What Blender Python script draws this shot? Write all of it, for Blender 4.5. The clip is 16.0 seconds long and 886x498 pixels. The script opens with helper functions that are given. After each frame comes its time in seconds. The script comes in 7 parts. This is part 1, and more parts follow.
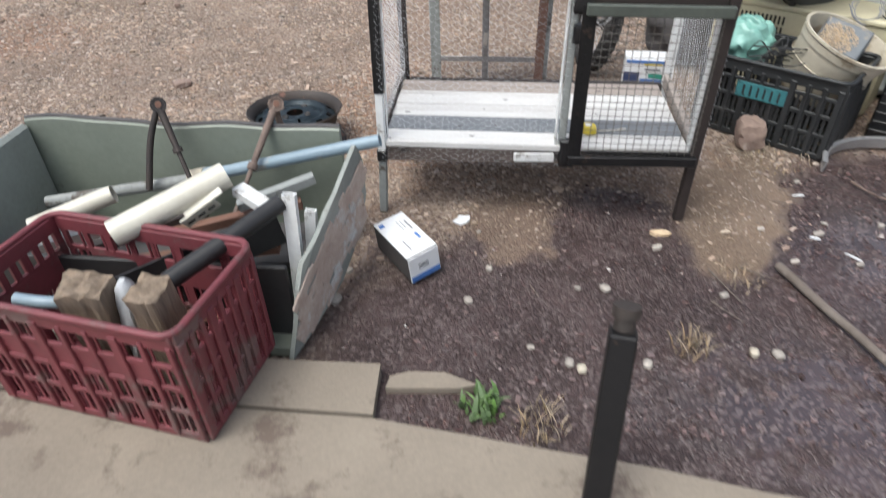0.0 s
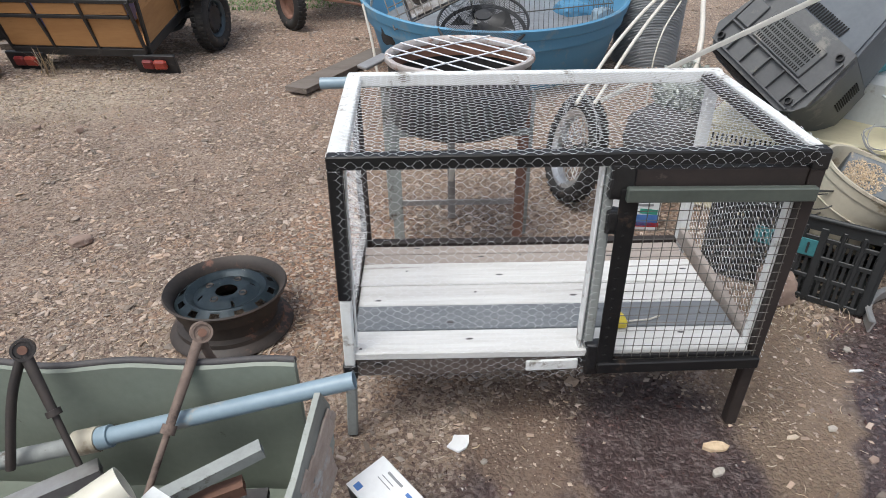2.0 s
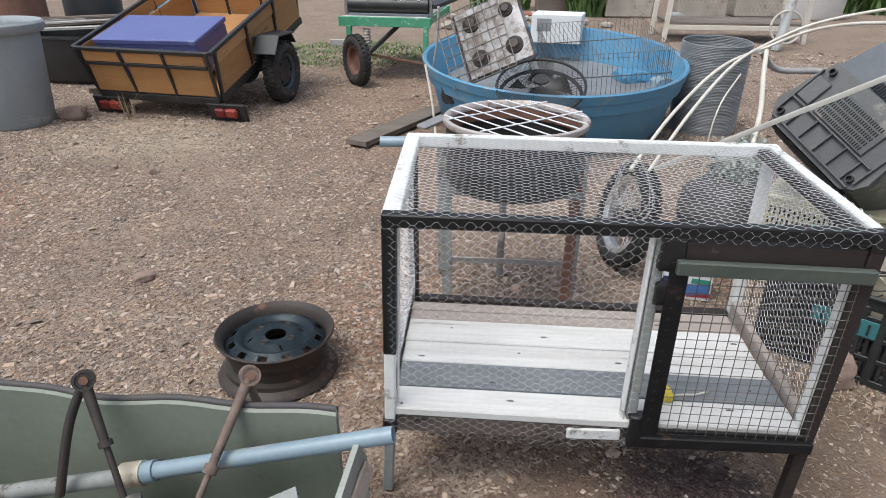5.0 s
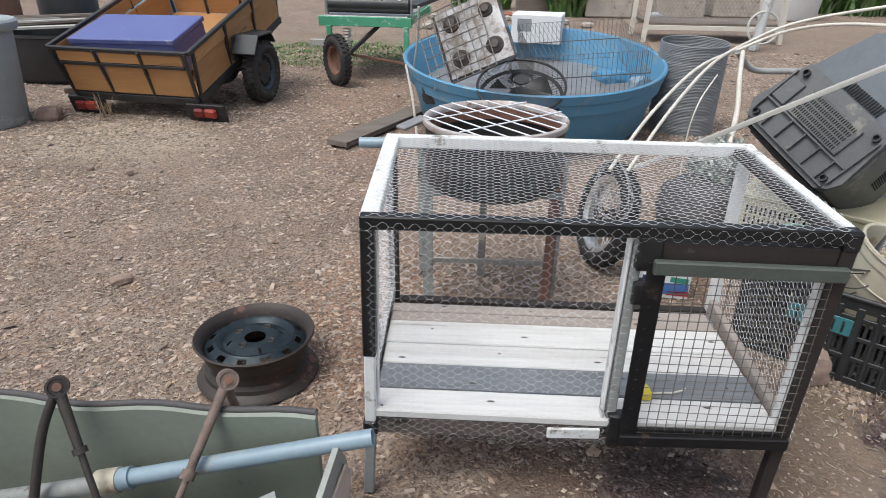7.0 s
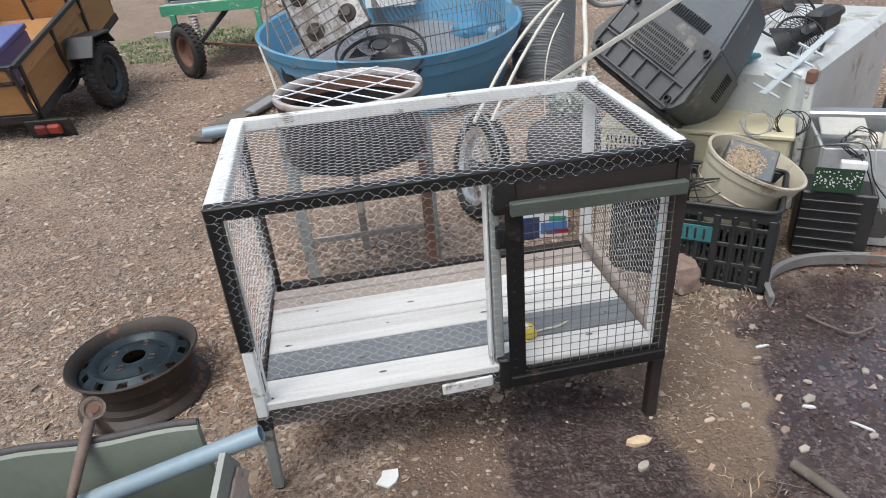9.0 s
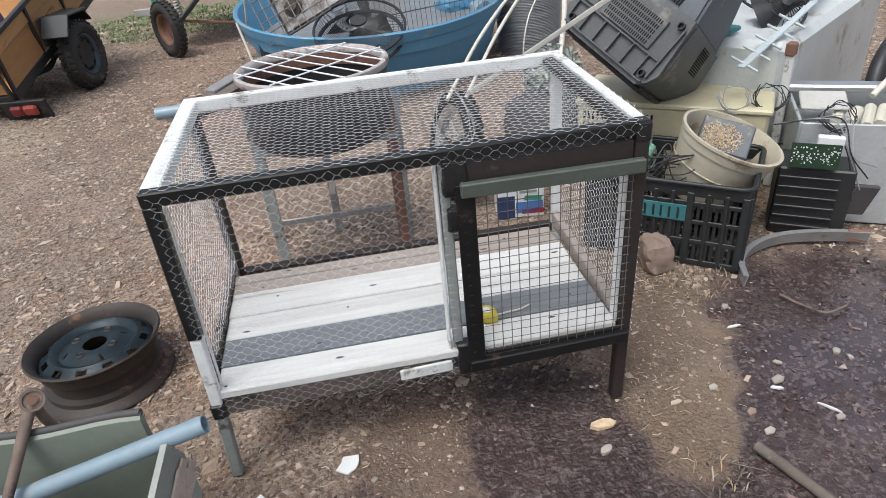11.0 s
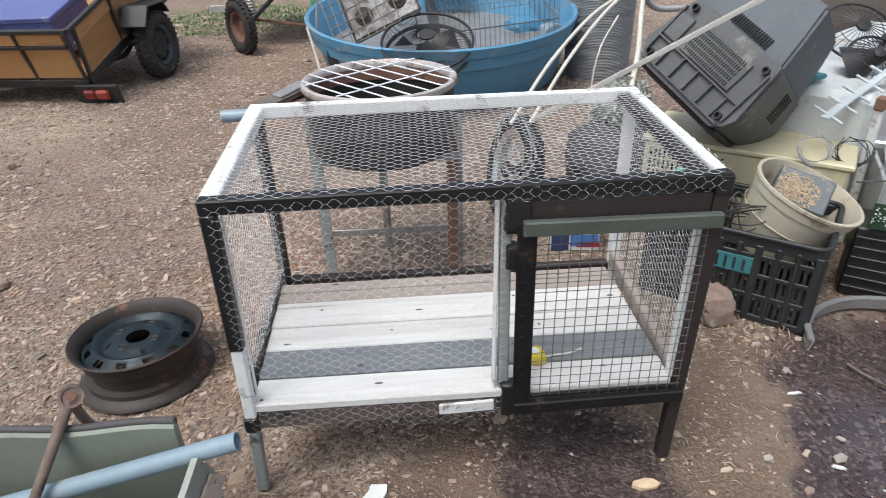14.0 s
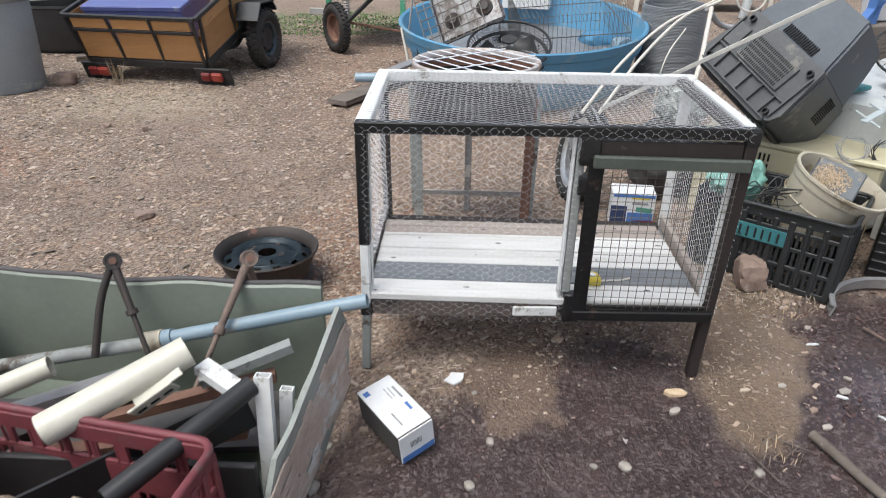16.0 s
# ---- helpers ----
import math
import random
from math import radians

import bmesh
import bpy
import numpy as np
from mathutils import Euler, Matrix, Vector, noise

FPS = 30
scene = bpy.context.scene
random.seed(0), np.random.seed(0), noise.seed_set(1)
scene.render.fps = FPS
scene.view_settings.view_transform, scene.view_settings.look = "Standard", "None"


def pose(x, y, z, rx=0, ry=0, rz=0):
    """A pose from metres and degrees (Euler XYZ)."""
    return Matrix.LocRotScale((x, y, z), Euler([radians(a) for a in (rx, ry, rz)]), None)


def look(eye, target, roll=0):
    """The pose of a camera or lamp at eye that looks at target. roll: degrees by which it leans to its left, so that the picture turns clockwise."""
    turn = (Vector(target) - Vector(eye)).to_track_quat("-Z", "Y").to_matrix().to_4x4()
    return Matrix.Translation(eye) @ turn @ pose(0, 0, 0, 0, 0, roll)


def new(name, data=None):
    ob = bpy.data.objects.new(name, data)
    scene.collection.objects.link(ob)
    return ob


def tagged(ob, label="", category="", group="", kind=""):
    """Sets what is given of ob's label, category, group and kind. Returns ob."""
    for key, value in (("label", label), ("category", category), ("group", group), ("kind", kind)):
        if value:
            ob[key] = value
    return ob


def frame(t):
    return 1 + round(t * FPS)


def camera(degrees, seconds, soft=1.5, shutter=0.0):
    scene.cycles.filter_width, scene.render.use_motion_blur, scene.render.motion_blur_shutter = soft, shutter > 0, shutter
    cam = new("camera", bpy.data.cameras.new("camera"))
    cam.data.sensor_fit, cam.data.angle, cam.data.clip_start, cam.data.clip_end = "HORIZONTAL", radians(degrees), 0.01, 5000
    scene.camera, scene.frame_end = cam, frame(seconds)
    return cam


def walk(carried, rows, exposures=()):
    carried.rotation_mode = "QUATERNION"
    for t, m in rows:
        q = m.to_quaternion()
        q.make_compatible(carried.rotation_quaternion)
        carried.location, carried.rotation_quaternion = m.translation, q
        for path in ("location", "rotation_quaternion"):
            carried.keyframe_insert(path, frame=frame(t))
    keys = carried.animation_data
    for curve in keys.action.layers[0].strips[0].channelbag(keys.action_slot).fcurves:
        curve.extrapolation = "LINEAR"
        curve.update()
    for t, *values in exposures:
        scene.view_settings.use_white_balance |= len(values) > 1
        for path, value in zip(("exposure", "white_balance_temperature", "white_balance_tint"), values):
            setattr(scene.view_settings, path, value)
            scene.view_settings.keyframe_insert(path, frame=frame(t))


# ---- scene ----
cam = camera(70.1, 16.0, soft=0.6, shutter=0.4)
PATH = [
    (0, (0.115, 0.046, 1.238), (-0.075, 1.626, 0.027), -1.5),
    (0.5, (0.023, 0.251, 1.264), (-0.188, 1.917, 0.177), -1.2),
    (1, (-0.007, 0.451, 1.276), (-0.117, 2.154, 0.234), -0.5),
    (1.5, (-0.061, 0.613, 1.283), (0.013, 2.339, 0.274), -1.5),
    (2, (-0.077, 0.682, 1.284), (-0.061, 2.394, 0.251), -0.7),
    (2.5, (-0.058, 0.699, 1.295), (-0.053, 2.437, 0.305), -0.5),
    (3, (-0.063, 0.679, 1.296), (-0.118, 2.42, 0.314), -0.6),
    (3.5, (-0.055, 0.671, 1.302), (-0.124, 2.424, 0.342), -1.1),
    (4, (-0.06, 0.667, 1.302), (-0.138, 2.428, 0.356), -0.4),
    (4.2, (-0.066, 0.666, 1.304), (-0.171, 2.433, 0.376), -0.6),
    (6.3, (-0.082, 0.668, 1.311), (-0.225, 2.462, 0.437), 1.3),
    (6.5, (-0.078, 0.672, 1.309), (-0.207, 2.466, 0.433), 1.1),
    (7, (-0.069, 0.67, 1.312), (-0.152, 2.461, 0.425), 0.8),
    (7.5, (-0.046, 0.669, 1.311), (-0.049, 2.451, 0.402), -0.4),
    (8, (-0.014, 0.674, 1.306), (0.085, 2.439, 0.371), -2.3),
    (8.5, (0.009, 0.674, 1.306), (0.173, 2.427, 0.356), -3.8),
    (9, (0.029, 0.682, 1.29), (0.231, 2.415, 0.314), -5.2),
    (9.5, (0.062, 0.687, 1.278), (0.285, 2.4, 0.271), -6.4),
    (9.7, (0.075, 0.689, 1.276), (0.302, 2.395, 0.257), -6.8),
    (12, (0.149, 0.718, 1.27), (0.322, 2.419, 0.233), -5.1),
    (12.5, (0.148, 0.721, 1.272), (0.326, 2.425, 0.239), -4.9),
    (13, (0.146, 0.724, 1.272), (0.308, 2.43, 0.241), -4.5),
    (13.5, (0.139, 0.733, 1.27), (0.245, 2.432, 0.219), -3.3),
    (14, (0.112, 0.777, 1.284), (0.183, 2.51, 0.288), -2.1),
    (14.5, (0.04, 0.737, 1.276), (-0.024, 2.452, 0.248), -0.2),
    (15, (-0.052, 0.578, 1.284), (-0.153, 2.326, 0.316), 0.8),
    (15.5, (-0.053, 0.431, 1.283), (-0.053, 2.204, 0.359), 2.4),
    (16, (0.007, 0.306, 1.264), (-0.081, 2.068, 0.322), 0.3),
]
EXPOSURES = [(0.0, 0.74), (0.8, 0.66), (1.6, 0.54), (3.0, 0.49), (9.0, 0.48), (13.0, 0.53), (16.0, 0.59)]
walk(cam, [(t, look(eye, target, roll)) for t, eye, target, roll in PATH], EXPOSURES)

# ---- world and sun: bright overcast, open yard ----
SKY = bpy.data.worlds.new("sky")
scene.world = SKY
SKY.use_nodes = True
_nt = SKY.node_tree
_sky = _nt.nodes.new("ShaderNodeTexSky")
_sky.sky_type = "NISHITA"
_sky.sun_disc = False
_sky.sun_elevation = radians(66)
_sky.sun_rotation = radians(-137)
_sky.air_density, _sky.dust_density, _sky.ozone_density = 1.0, 4.0, 1.0
_hsv = _nt.nodes.new("ShaderNodeHueSaturation")
_hsv.inputs["Saturation"].default_value = 0.62
_nt.links.new(_sky.outputs[0], _hsv.inputs["Color"])
_nt.links.new(_hsv.outputs[0], _nt.nodes["Background"].inputs["Color"])
_nt.nodes["Background"].inputs["Strength"].default_value = 0.135
_sun = bpy.data.lights.new("sun", "SUN")
_sun.energy, _sun.angle, _sun.color = 1.3, radians(28), (0.935, 0.985, 0.985)
sun = new("sun", _sun)
sun.matrix_world = look((-2.4, -0.6, 8), (0, 2.0, 0))


# ---- mesh helpers ----
def V(*a):
    return Vector(a)


def root_matrix(ob):
    m = ob.matrix_basis.copy()
    while ob.parent:
        ob = ob.parent
        m = ob.matrix_basis @ m
    return m


def part(name, bm, material, parent=None, label="", w=False, smooth=0):
    """One mesh object under a thing. w: the bmesh is in world metres."""
    if w and parent:
        bm.transform(root_matrix(parent).inverted())
    bmesh.ops.recalc_face_normals(bm, faces=bm.faces)
    me = bpy.data.meshes.new(name)
    bm.to_mesh(me)
    bm.free()
    if smooth:
        for p in me.polygons:
            p.use_smooth = True
        me.set_sharp_from_angle(angle=radians(smooth))
    me.materials.append(material)
    ob = new(name, me)
    if parent:
        ob.parent = parent
    if label:
        ob["label"] = label
    return ob


def raw(name, verts, faces, material, parent=None, label="", smooth=False):
    me = bpy.data.meshes.new(name)
    me.from_pydata(verts, [], faces)
    me.materials.append(material)
    if smooth:
        for p in me.polygons:
            p.use_smooth = True
    ob = new(name, me)
    if parent:
        ob.parent = parent
    if label:
        ob["label"] = label
    return ob


def thing(name, m, label, category, group="", kind=""):
    ob = new(name)
    ob.matrix_basis = m
    return tagged(ob, label, category, group, kind)


def B():
    return bmesh.new()


def box(bm, c, s, bev=0.0, m=None):
    """A box of centre c and sizes s, its edges bevelled, turned by m about its centre."""
    r = bmesh.ops.create_cube(bm, size=1.0)
    vs = r["verts"]
    for v in vs:
        v.co = Vector((v.co.x * s[0], v.co.y * s[1], v.co.z * s[2]))
    if bev:
        es = list({e for v in vs for e in v.link_edges})
        o = bmesh.ops.bevel(bm, geom=es, offset=bev, segments=1, affect="EDGES", clamp_overlap=True)
        vs = list({v for v in o["verts"]} | {v for v in vs if v.is_valid})
    t = Matrix.Translation(c) @ (m.to_4x4() if m else Matrix())
    for v in vs:
        v.co = t @ v.co
    return vs


def basis(p, q, up=(0, 0, 1)):
    z = (Vector(q) - Vector(p)).normalized()
    u = Vector(up)
    if abs(z.dot(u)) > 0.98:
        u = Vector((0, 1, 0))
    x = u.cross(z).normalized()
    return x, z.cross(x), z


def bar(bm, p, q, w, h, bev=0.002, up=(0, 0, 1)):
    """A square bar from p to q: w across, h along up."""
    x, y, z = basis(p, q, up)
    p, q = Vector(p), Vector(q)
    m = Matrix((x, y, z)).transposed()
    return box(bm, (p + q) / 2, (w, h, (q - p).length), bev, m)


def rod(bm, p, q, r, n=12, r2=None, cap=True):
    return sweep(bm, [p, q], r, n, r2=r2, cap=cap)


def sweep(bm, pts, r, n=8, r2=None, cap=True, closed=False):
    """A round tube along points."""
    pts = [Vector(p) for p in pts]
    k = len(pts)
    rings = []
    ref = None
    for i, p in enumerate(pts):
        a = pts[(i - 1) % k] if closed else pts[max(i - 1, 0)]
        b = pts[(i + 1) % k] if closed else pts[min(i + 1, k - 1)]
        z = (b - a).normalized()
        if ref is None:
            ref = Vector((0, 0, 1)) if abs(z.z) < 0.95 else Vector((1, 0, 0))
        x = ref.cross(z).normalized()
        y = z.cross(x)
        ref = y
        rr = r if r2 is None else r + (r2 - r) * i / max(k - 1, 1)
        rings.append([bm.verts.new(p + rr * (math.cos(t) * x + math.sin(t) * y)) for t in (2 * math.pi * j / n for j in range(n))])
    for i in range(k if closed else k - 1):
        a, b = rings[i], rings[(i + 1) % k]
        for j in range(n):
            bm.faces.new((a[j], a[(j + 1) % n], b[(j + 1) % n], b[j]))
    if cap and not closed:
        bm.faces.new(rings[0])
        bm.faces.new(rings[-1])
    return [v for g in rings for v in g]


def pipe(bm, p, q, r, wall=0.003, n=16):
    """An open-ended hollow pipe."""
    x, y, z = basis(p, q)
    p, q = Vector(p), Vector(q)
    g = []
    for c, rr in ((p, r), (q, r), (q, r - wall), (p, r - wall)):
        g.append([bm.verts.new(c + rr * (math.cos(t) * x + math.sin(t) * y)) for t in (2 * math.pi * j / n for j in range(n))])
    for i in range(4):
        a, b = g[i], g[(i + 1) % 4]
        for j in range(n):
            bm.faces.new((a[j], a[(j + 1) % n], b[(j + 1) % n], b[j]))


def lathe(bm, prof, n=32, m=None, closed=False, wob=0.0):
    """Revolve (radius, z) about z."""
    g = []
    for r, z in prof:
        if r < 1e-5:
            g.append([bm.verts.new((0, 0, z))])
        else:
            g.append([bm.verts.new((r * (1 + wob * math.sin(3 * t + 9 * z)) * math.cos(t), r * (1 + wob * math.cos(2 * t + 5 * z)) * math.sin(t), z)) for t in (2 * math.pi * j / n for j in range(n))])
    k = len(g)
    for i in range(k if closed else k - 1):
        a, b = g[i], g[(i + 1) % k]
        for j in range(n):
            j2 = (j + 1) % n
            if len(a) == 1 and len(b) > 1:
                bm.faces.new((a[0], b[j2], b[j]))
            elif len(b) == 1 and len(a) > 1:
                bm.faces.new((a[j], a[j2], b[0]))
            elif len(a) > 1:
                bm.faces.new((a[j], a[j2], b[j2], b[j]))
    vs = [v for q in g for v in q]
    if m is not None:
        for v in vs:
            v.co = m @ v.co
    return vs


def ring_pts(c, r, n=40, m=None, a0=0, a1=2 * math.pi, ry=None):
    out = []
    for i in range(n):
        t = a0 + (a1 - a0) * i / (n if abs(a1 - a0 - 2 * math.pi) < 1e-6 else n - 1)
        p = Vector((r * math.cos(t), (ry or r) * math.sin(t), 0))
        out.append(Vector(c) + (m @ p if m else p))
    return out


def slab_poly(bm, pts, z0, z1):
    lo = [bm.verts.new((x, y, z0)) for x, y in pts]
    hi = [bm.verts.new((x, y, z1)) for x, y in pts]
    bm.faces.new(lo[::-1])
    bm.faces.new(hi)
    n = len(pts)
    for i in range(n):
        bm.faces.new((lo[i], lo[(i + 1) % n], hi[(i + 1) % n], hi[i]))


def wires(name, segs, r, material, parent, label="", sides=3, w=True):
    """Thin straight wires, one joined mesh, from pairs of points."""
    if w and parent:
        inv = root_matrix(parent).inverted()
        segs = [(inv @ Vector(a), inv @ Vector(b)) for a, b in segs]
    vs, fs = [], []
    for a, b in segs:
        a, b = Vector(a), Vector(b)
        if (b - a).length < 1e-6:
            continue
        x, y, z = basis(a, b)
        k = len(vs)
        for c in (a, b):
            for j in range(sides):
                t = 2 * math.pi * j / sides
                vs.append(c + r * (math.cos(t) * x + math.sin(t) * y))
        for j in range(sides):
            j2 = (j + 1) % sides
            fs.append((k + j, k + j2, k + sides + j2, k + sides + j))
    return raw(name, vs, fs, material, parent, label)


def smooth_path(pts, n=8):
    """Catmull-Rom through points."""
    P = [Vector(p) for p in pts]
    P = [P[0] * 2 - P[1]] + P + [P[-1] * 2 - P[-2]]
    out = []
    for i in range(1, len(P) - 2):
        a, b, c, d = P[i - 1:i + 3]
        for k in range(n):
            t = k / n
            out.append(0.5 * ((2 * b) + (c - a) * t + (2 * a - 5 * b + 4 * c - d) * t * t + (3 * b - a - 3 * c + d) * t ** 3))
    out.append(P[-2])
    return out


# ---- materials ----
def mat(name, c1, c2=None, rough=0.6, metal=0.0, scale=6.0, fine=60.0, bump=0.15, wear=None, wear_at=0.62, wear_scale=9.0,
        stretch=(1, 1, 1), obj_var=0.0, rvar=0.12, spec=0.5, island=False):
    """A surface of two tones by coarse and fine noise, with an optional third where it is worn or dirty."""
    m = bpy.data.materials.new(name)
    m.use_nodes = True
    nt = m.node_tree
    N, L = nt.nodes, nt.links
    bs = N["Principled BSDF"]
    bs.inputs["Metallic"].default_value = metal
    bs.inputs["Specular IOR Level"].default_value = spec
    c2 = c2 or tuple(min(1, x * 0.72) for x in c1)
    tc = N.new("ShaderNodeTexCoord")
    mp = N.new("ShaderNodeMapping")
    mp.inputs["Scale"].default_value = stretch
    L.new(tc.outputs["Object"], mp.inputs["Vector"])
    def noise_node(sc, det=4.0, ro=0.6):
        n = N.new("ShaderNodeTexNoise")
        n.inputs["Scale"].default_value, n.inputs["Detail"].default_value, n.inputs["Roughness"].default_value = sc, det, ro
        L.new(mp.outputs[0], n.inputs["Vector"])
        return n
    n1, n2 = noise_node(scale), noise_node(fine, 3.0)
    add = N.new("ShaderNodeMath")
    add.operation = "MULTIPLY_ADD"
    L.new(n2.outputs["Fac"], add.inputs[0])
    add.inputs[1].default_value = 0.5
    L.new(n1.outputs["Fac"], add.inputs[2])
    ramp = N.new("ShaderNodeMapRange")
    ramp.inputs["From Min"].default_value, ramp.inputs["From Max"].default_value = 0.5, 1.0
    L.new(add.outputs[0], ramp.inputs["Value"])
    mix = N.new("ShaderNodeMix")
    mix.data_type = "RGBA"
    mix.inputs["A"].default_value, mix.inputs["B"].default_value = (*c1, 1), (*c2, 1)
    L.new(ramp.outputs[0], mix.inputs["Factor"])
    col = mix.outputs["Result"]
    if wear:
        n3 = noise_node(wear_scale, 6.0, 0.7)
        wr = N.new("ShaderNodeMapRange")
        wr.inputs["From Min"].default_value, wr.inputs["From Max"].default_value = wear_at - 0.03, wear_at + 0.05
        L.new(n3.outputs["Fac"], wr.inputs["Value"])
        mw = N.new("ShaderNodeMix")
        mw.data_type = "RGBA"
        L.new(wr.outputs[0], mw.inputs["Factor"])
        L.new(col, mw.inputs["A"])
        mw.inputs["B"].default_value = (*wear, 1)
        col = mw.outputs["Result"]
    if obj_var or island:
        if island:
            oi = N.new("ShaderNodeNewGeometry")
            src = oi.outputs["Random Per Island"]
        else:
            oi = N.new("ShaderNodeObjectInfo")
            src = oi.outputs["Random"]
        rr = N.new("ShaderNodeMapRange")
        rr.inputs["To Min"].default_value, rr.inputs["To Max"].default_value = 1 - obj_var, 1 + obj_var
        L.new(src, rr.inputs["Value"])
        hs = N.new("ShaderNodeHueSaturation")
        if island:
            fr = N.new("ShaderNodeMath")
            fr.operation = "MULTIPLY"
            fr.inputs[1].default_value = 17.3
            L.new(src, fr.inputs[0])
            f2 = N.new("ShaderNodeMath")
            f2.operation = "FRACT"
            L.new(fr.outputs[0], f2.inputs[0])
            sr = N.new("ShaderNodeMapRange")
            sr.inputs["To Min"].default_value, sr.inputs["To Max"].default_value = 0.7, 1.15
            L.new(f2.outputs[0], sr.inputs["Value"])
            L.new(sr.outputs[0], hs.inputs["Saturation"])
        L.new(rr.outputs[0], hs.inputs["Value"])
        L.new(col, hs.inputs["Color"])
        col = hs.outputs["Color"]
    L.new(col, bs.inputs["Base Color"])
    rg = N.new("ShaderNodeMapRange")
    rg.inputs["To Min"].default_value, rg.inputs["To Max"].default_value = max(0.03, rough - rvar), min(1, rough + rvar)
    L.new(n1.outputs["Fac"], rg.inputs["Value"])
    L.new(rg.outputs[0], bs.inputs["Roughness"])
    if bump:
        bp = N.new("ShaderNodeBump")
        bp.inputs["Strength"].default_value, bp.inputs["Distance"].default_value = bump, 0.004
        L.new(add.outputs[0], bp.inputs["Height"])
        L.new(bp.outputs[0], bs.inputs["Normal"])
    return m


M = {}
M["black_paint"] = mat("black_paint", (0.007, 0.007, 0.008), (0.015, 0.014, 0.014), 0.45, wear=(0.06, 0.04, 0.03), wear_at=0.66, wear_scale=14, spec=0.3)
M["brown_paint"] = mat("brown_paint", (0.02, 0.015, 0.0135), (0.036, 0.026, 0.023), 0.65, wear=(0.1, 0.075, 0.065), wear_at=0.66, wear_scale=16)
M["white_paint"] = mat("white_paint", (0.78, 0.8, 0.79), (0.62, 0.62, 0.6), 0.55, wear=(0.27, 0.245, 0.21), wear_at=0.6, wear_scale=15, bump=0.4)
M["grey_paint"] = mat("grey_paint", (0.32, 0.34, 0.325), (0.2, 0.21, 0.2), 0.6, wear=(0.09, 0.075, 0.06), wear_at=0.58, wear_scale=16, bump=0.4)
M["green_grey"] = mat("green_grey", (0.09, 0.105, 0.09), (0.06, 0.07, 0.06), 0.45, wear=(0.25, 0.25, 0.22), wear_at=0.68)
M["tape"] = mat("tape", (0.008, 0.008, 0.009), (0.014, 0.014, 0.015), 0.38, bump=0.5, scale=30)
M["galv_wire"] = mat("galv_wire", (0.88, 0.9, 0.92), (0.76, 0.78, 0.8), 0.4, metal=0.0, bump=0)
M["dark_wire"] = mat("dark_wire", (0.1, 0.096, 0.09), (0.17, 0.15, 0.125), 0.5, metal=0.2, bump=0)
M["plank_white"] = mat("plank_white", (0.68, 0.68, 0.66), (0.45, 0.435, 0.41), 0.75, scale=9, fine=80, stretch=(0.08, 1, 1), bump=0.8, wear=(0.16, 0.135, 0.115), wear_at=0.615, wear_scale=9, obj_var=0.08)
M["plank_grey"] = mat("plank_grey", (0.12, 0.135, 0.15), (0.28, 0.29, 0.3), 0.8, scale=9, fine=80, stretch=(0.08, 1, 1), bump=0.7, wear=(0.04, 0.04, 0.04), wear_at=0.64, wear_scale=9)
M["plank_brown"] = mat("plank_brown", (0.3, 0.25, 0.215), (0.4, 0.36, 0.33), 0.8, scale=5, fine=45, stretch=(0.15, 1, 1), bump=0.5, wear=(0.07, 0.05, 0.04), wear_at=0.67, wear_scale=7)
M["wood_rail"] = mat("wood_rail", (0.07, 0.053, 0.046), (0.15, 0.118, 0.1), 0.85, scale=8, fine=70, stretch=(0.25, 1, 1), bump=0.8, wear=(0.016, 0.013, 0.012), wear_at=0.54, wear_scale=11)
M["rim_blue"] = mat("rim_blue", (0.028, 0.045, 0.058), (0.06, 0.085, 0.1), 0.38, metal=0.3, scale=12, wear=(0.34, 0.35, 0.34), wear_at=0.68, wear_scale=26, bump=0.4)
M["rim_rust"] = mat("rim_rust", (0.034, 0.03, 0.028), (0.066, 0.05, 0.042), 0.6, metal=0.2, wear=(0.2, 0.1, 0.07), wear_at=0.63)
M["rust"] = mat("rust", (0.16, 0.085, 0.06), (0.26, 0.14, 0.1), 0.8, metal=0.2, bump=0.5, wear=(0.07, 0.045, 0.035))
M["steel"] = mat("steel", (0.42, 0.42, 0.42), (0.3, 0.29, 0.28), 0.45, metal=0.6, wear=(0.22, 0.15, 0.1), wear_at=0.66)
M["shiny_steel"] = mat("shiny_steel", (0.62, 0.62, 0.62), (0.45, 0.44, 0.42), 0.3, metal=0.85, wear=(0.3, 0.17, 0.12), wear_at=0.66)
M["drum_black"] = mat("drum_black", (0.022, 0.022, 0.024), (0.05, 0.045, 0.042), 0.55, metal=0.2, wear=(0.12, 0.07, 0.05), wear_at=0.66)
M["fridge_green"] = mat("fridge_green", (0.215, 0.243, 0.2), (0.165, 0.185, 0.152), 0.5, scale=3, wear=(0.07, 0.06, 0.045), wear_at=0.69, wear_scale=20)
M["fridge_liner"] = mat("fridge_liner", (0.3, 0.325, 0.3), (0.22, 0.235, 0.21), 0.45, scale=3, wear=(0.13, 0.11, 0.08), wear_at=0.64, wear_scale=9)
M["foam"] = mat("foam", (0.36, 0.27, 0.22), (0.5, 0.42, 0.36), 0.9, bump=0.8, scale=14, wear=(0.5, 0.5, 0.48), wear_at=0.62, wear_scale=6)
M["black_plastic"] = mat("black_plastic", (0.016, 0.016, 0.017), (0.03, 0.03, 0.03), 0.45, wear=(0.07, 0.065, 0.06), wear_at=0.66)
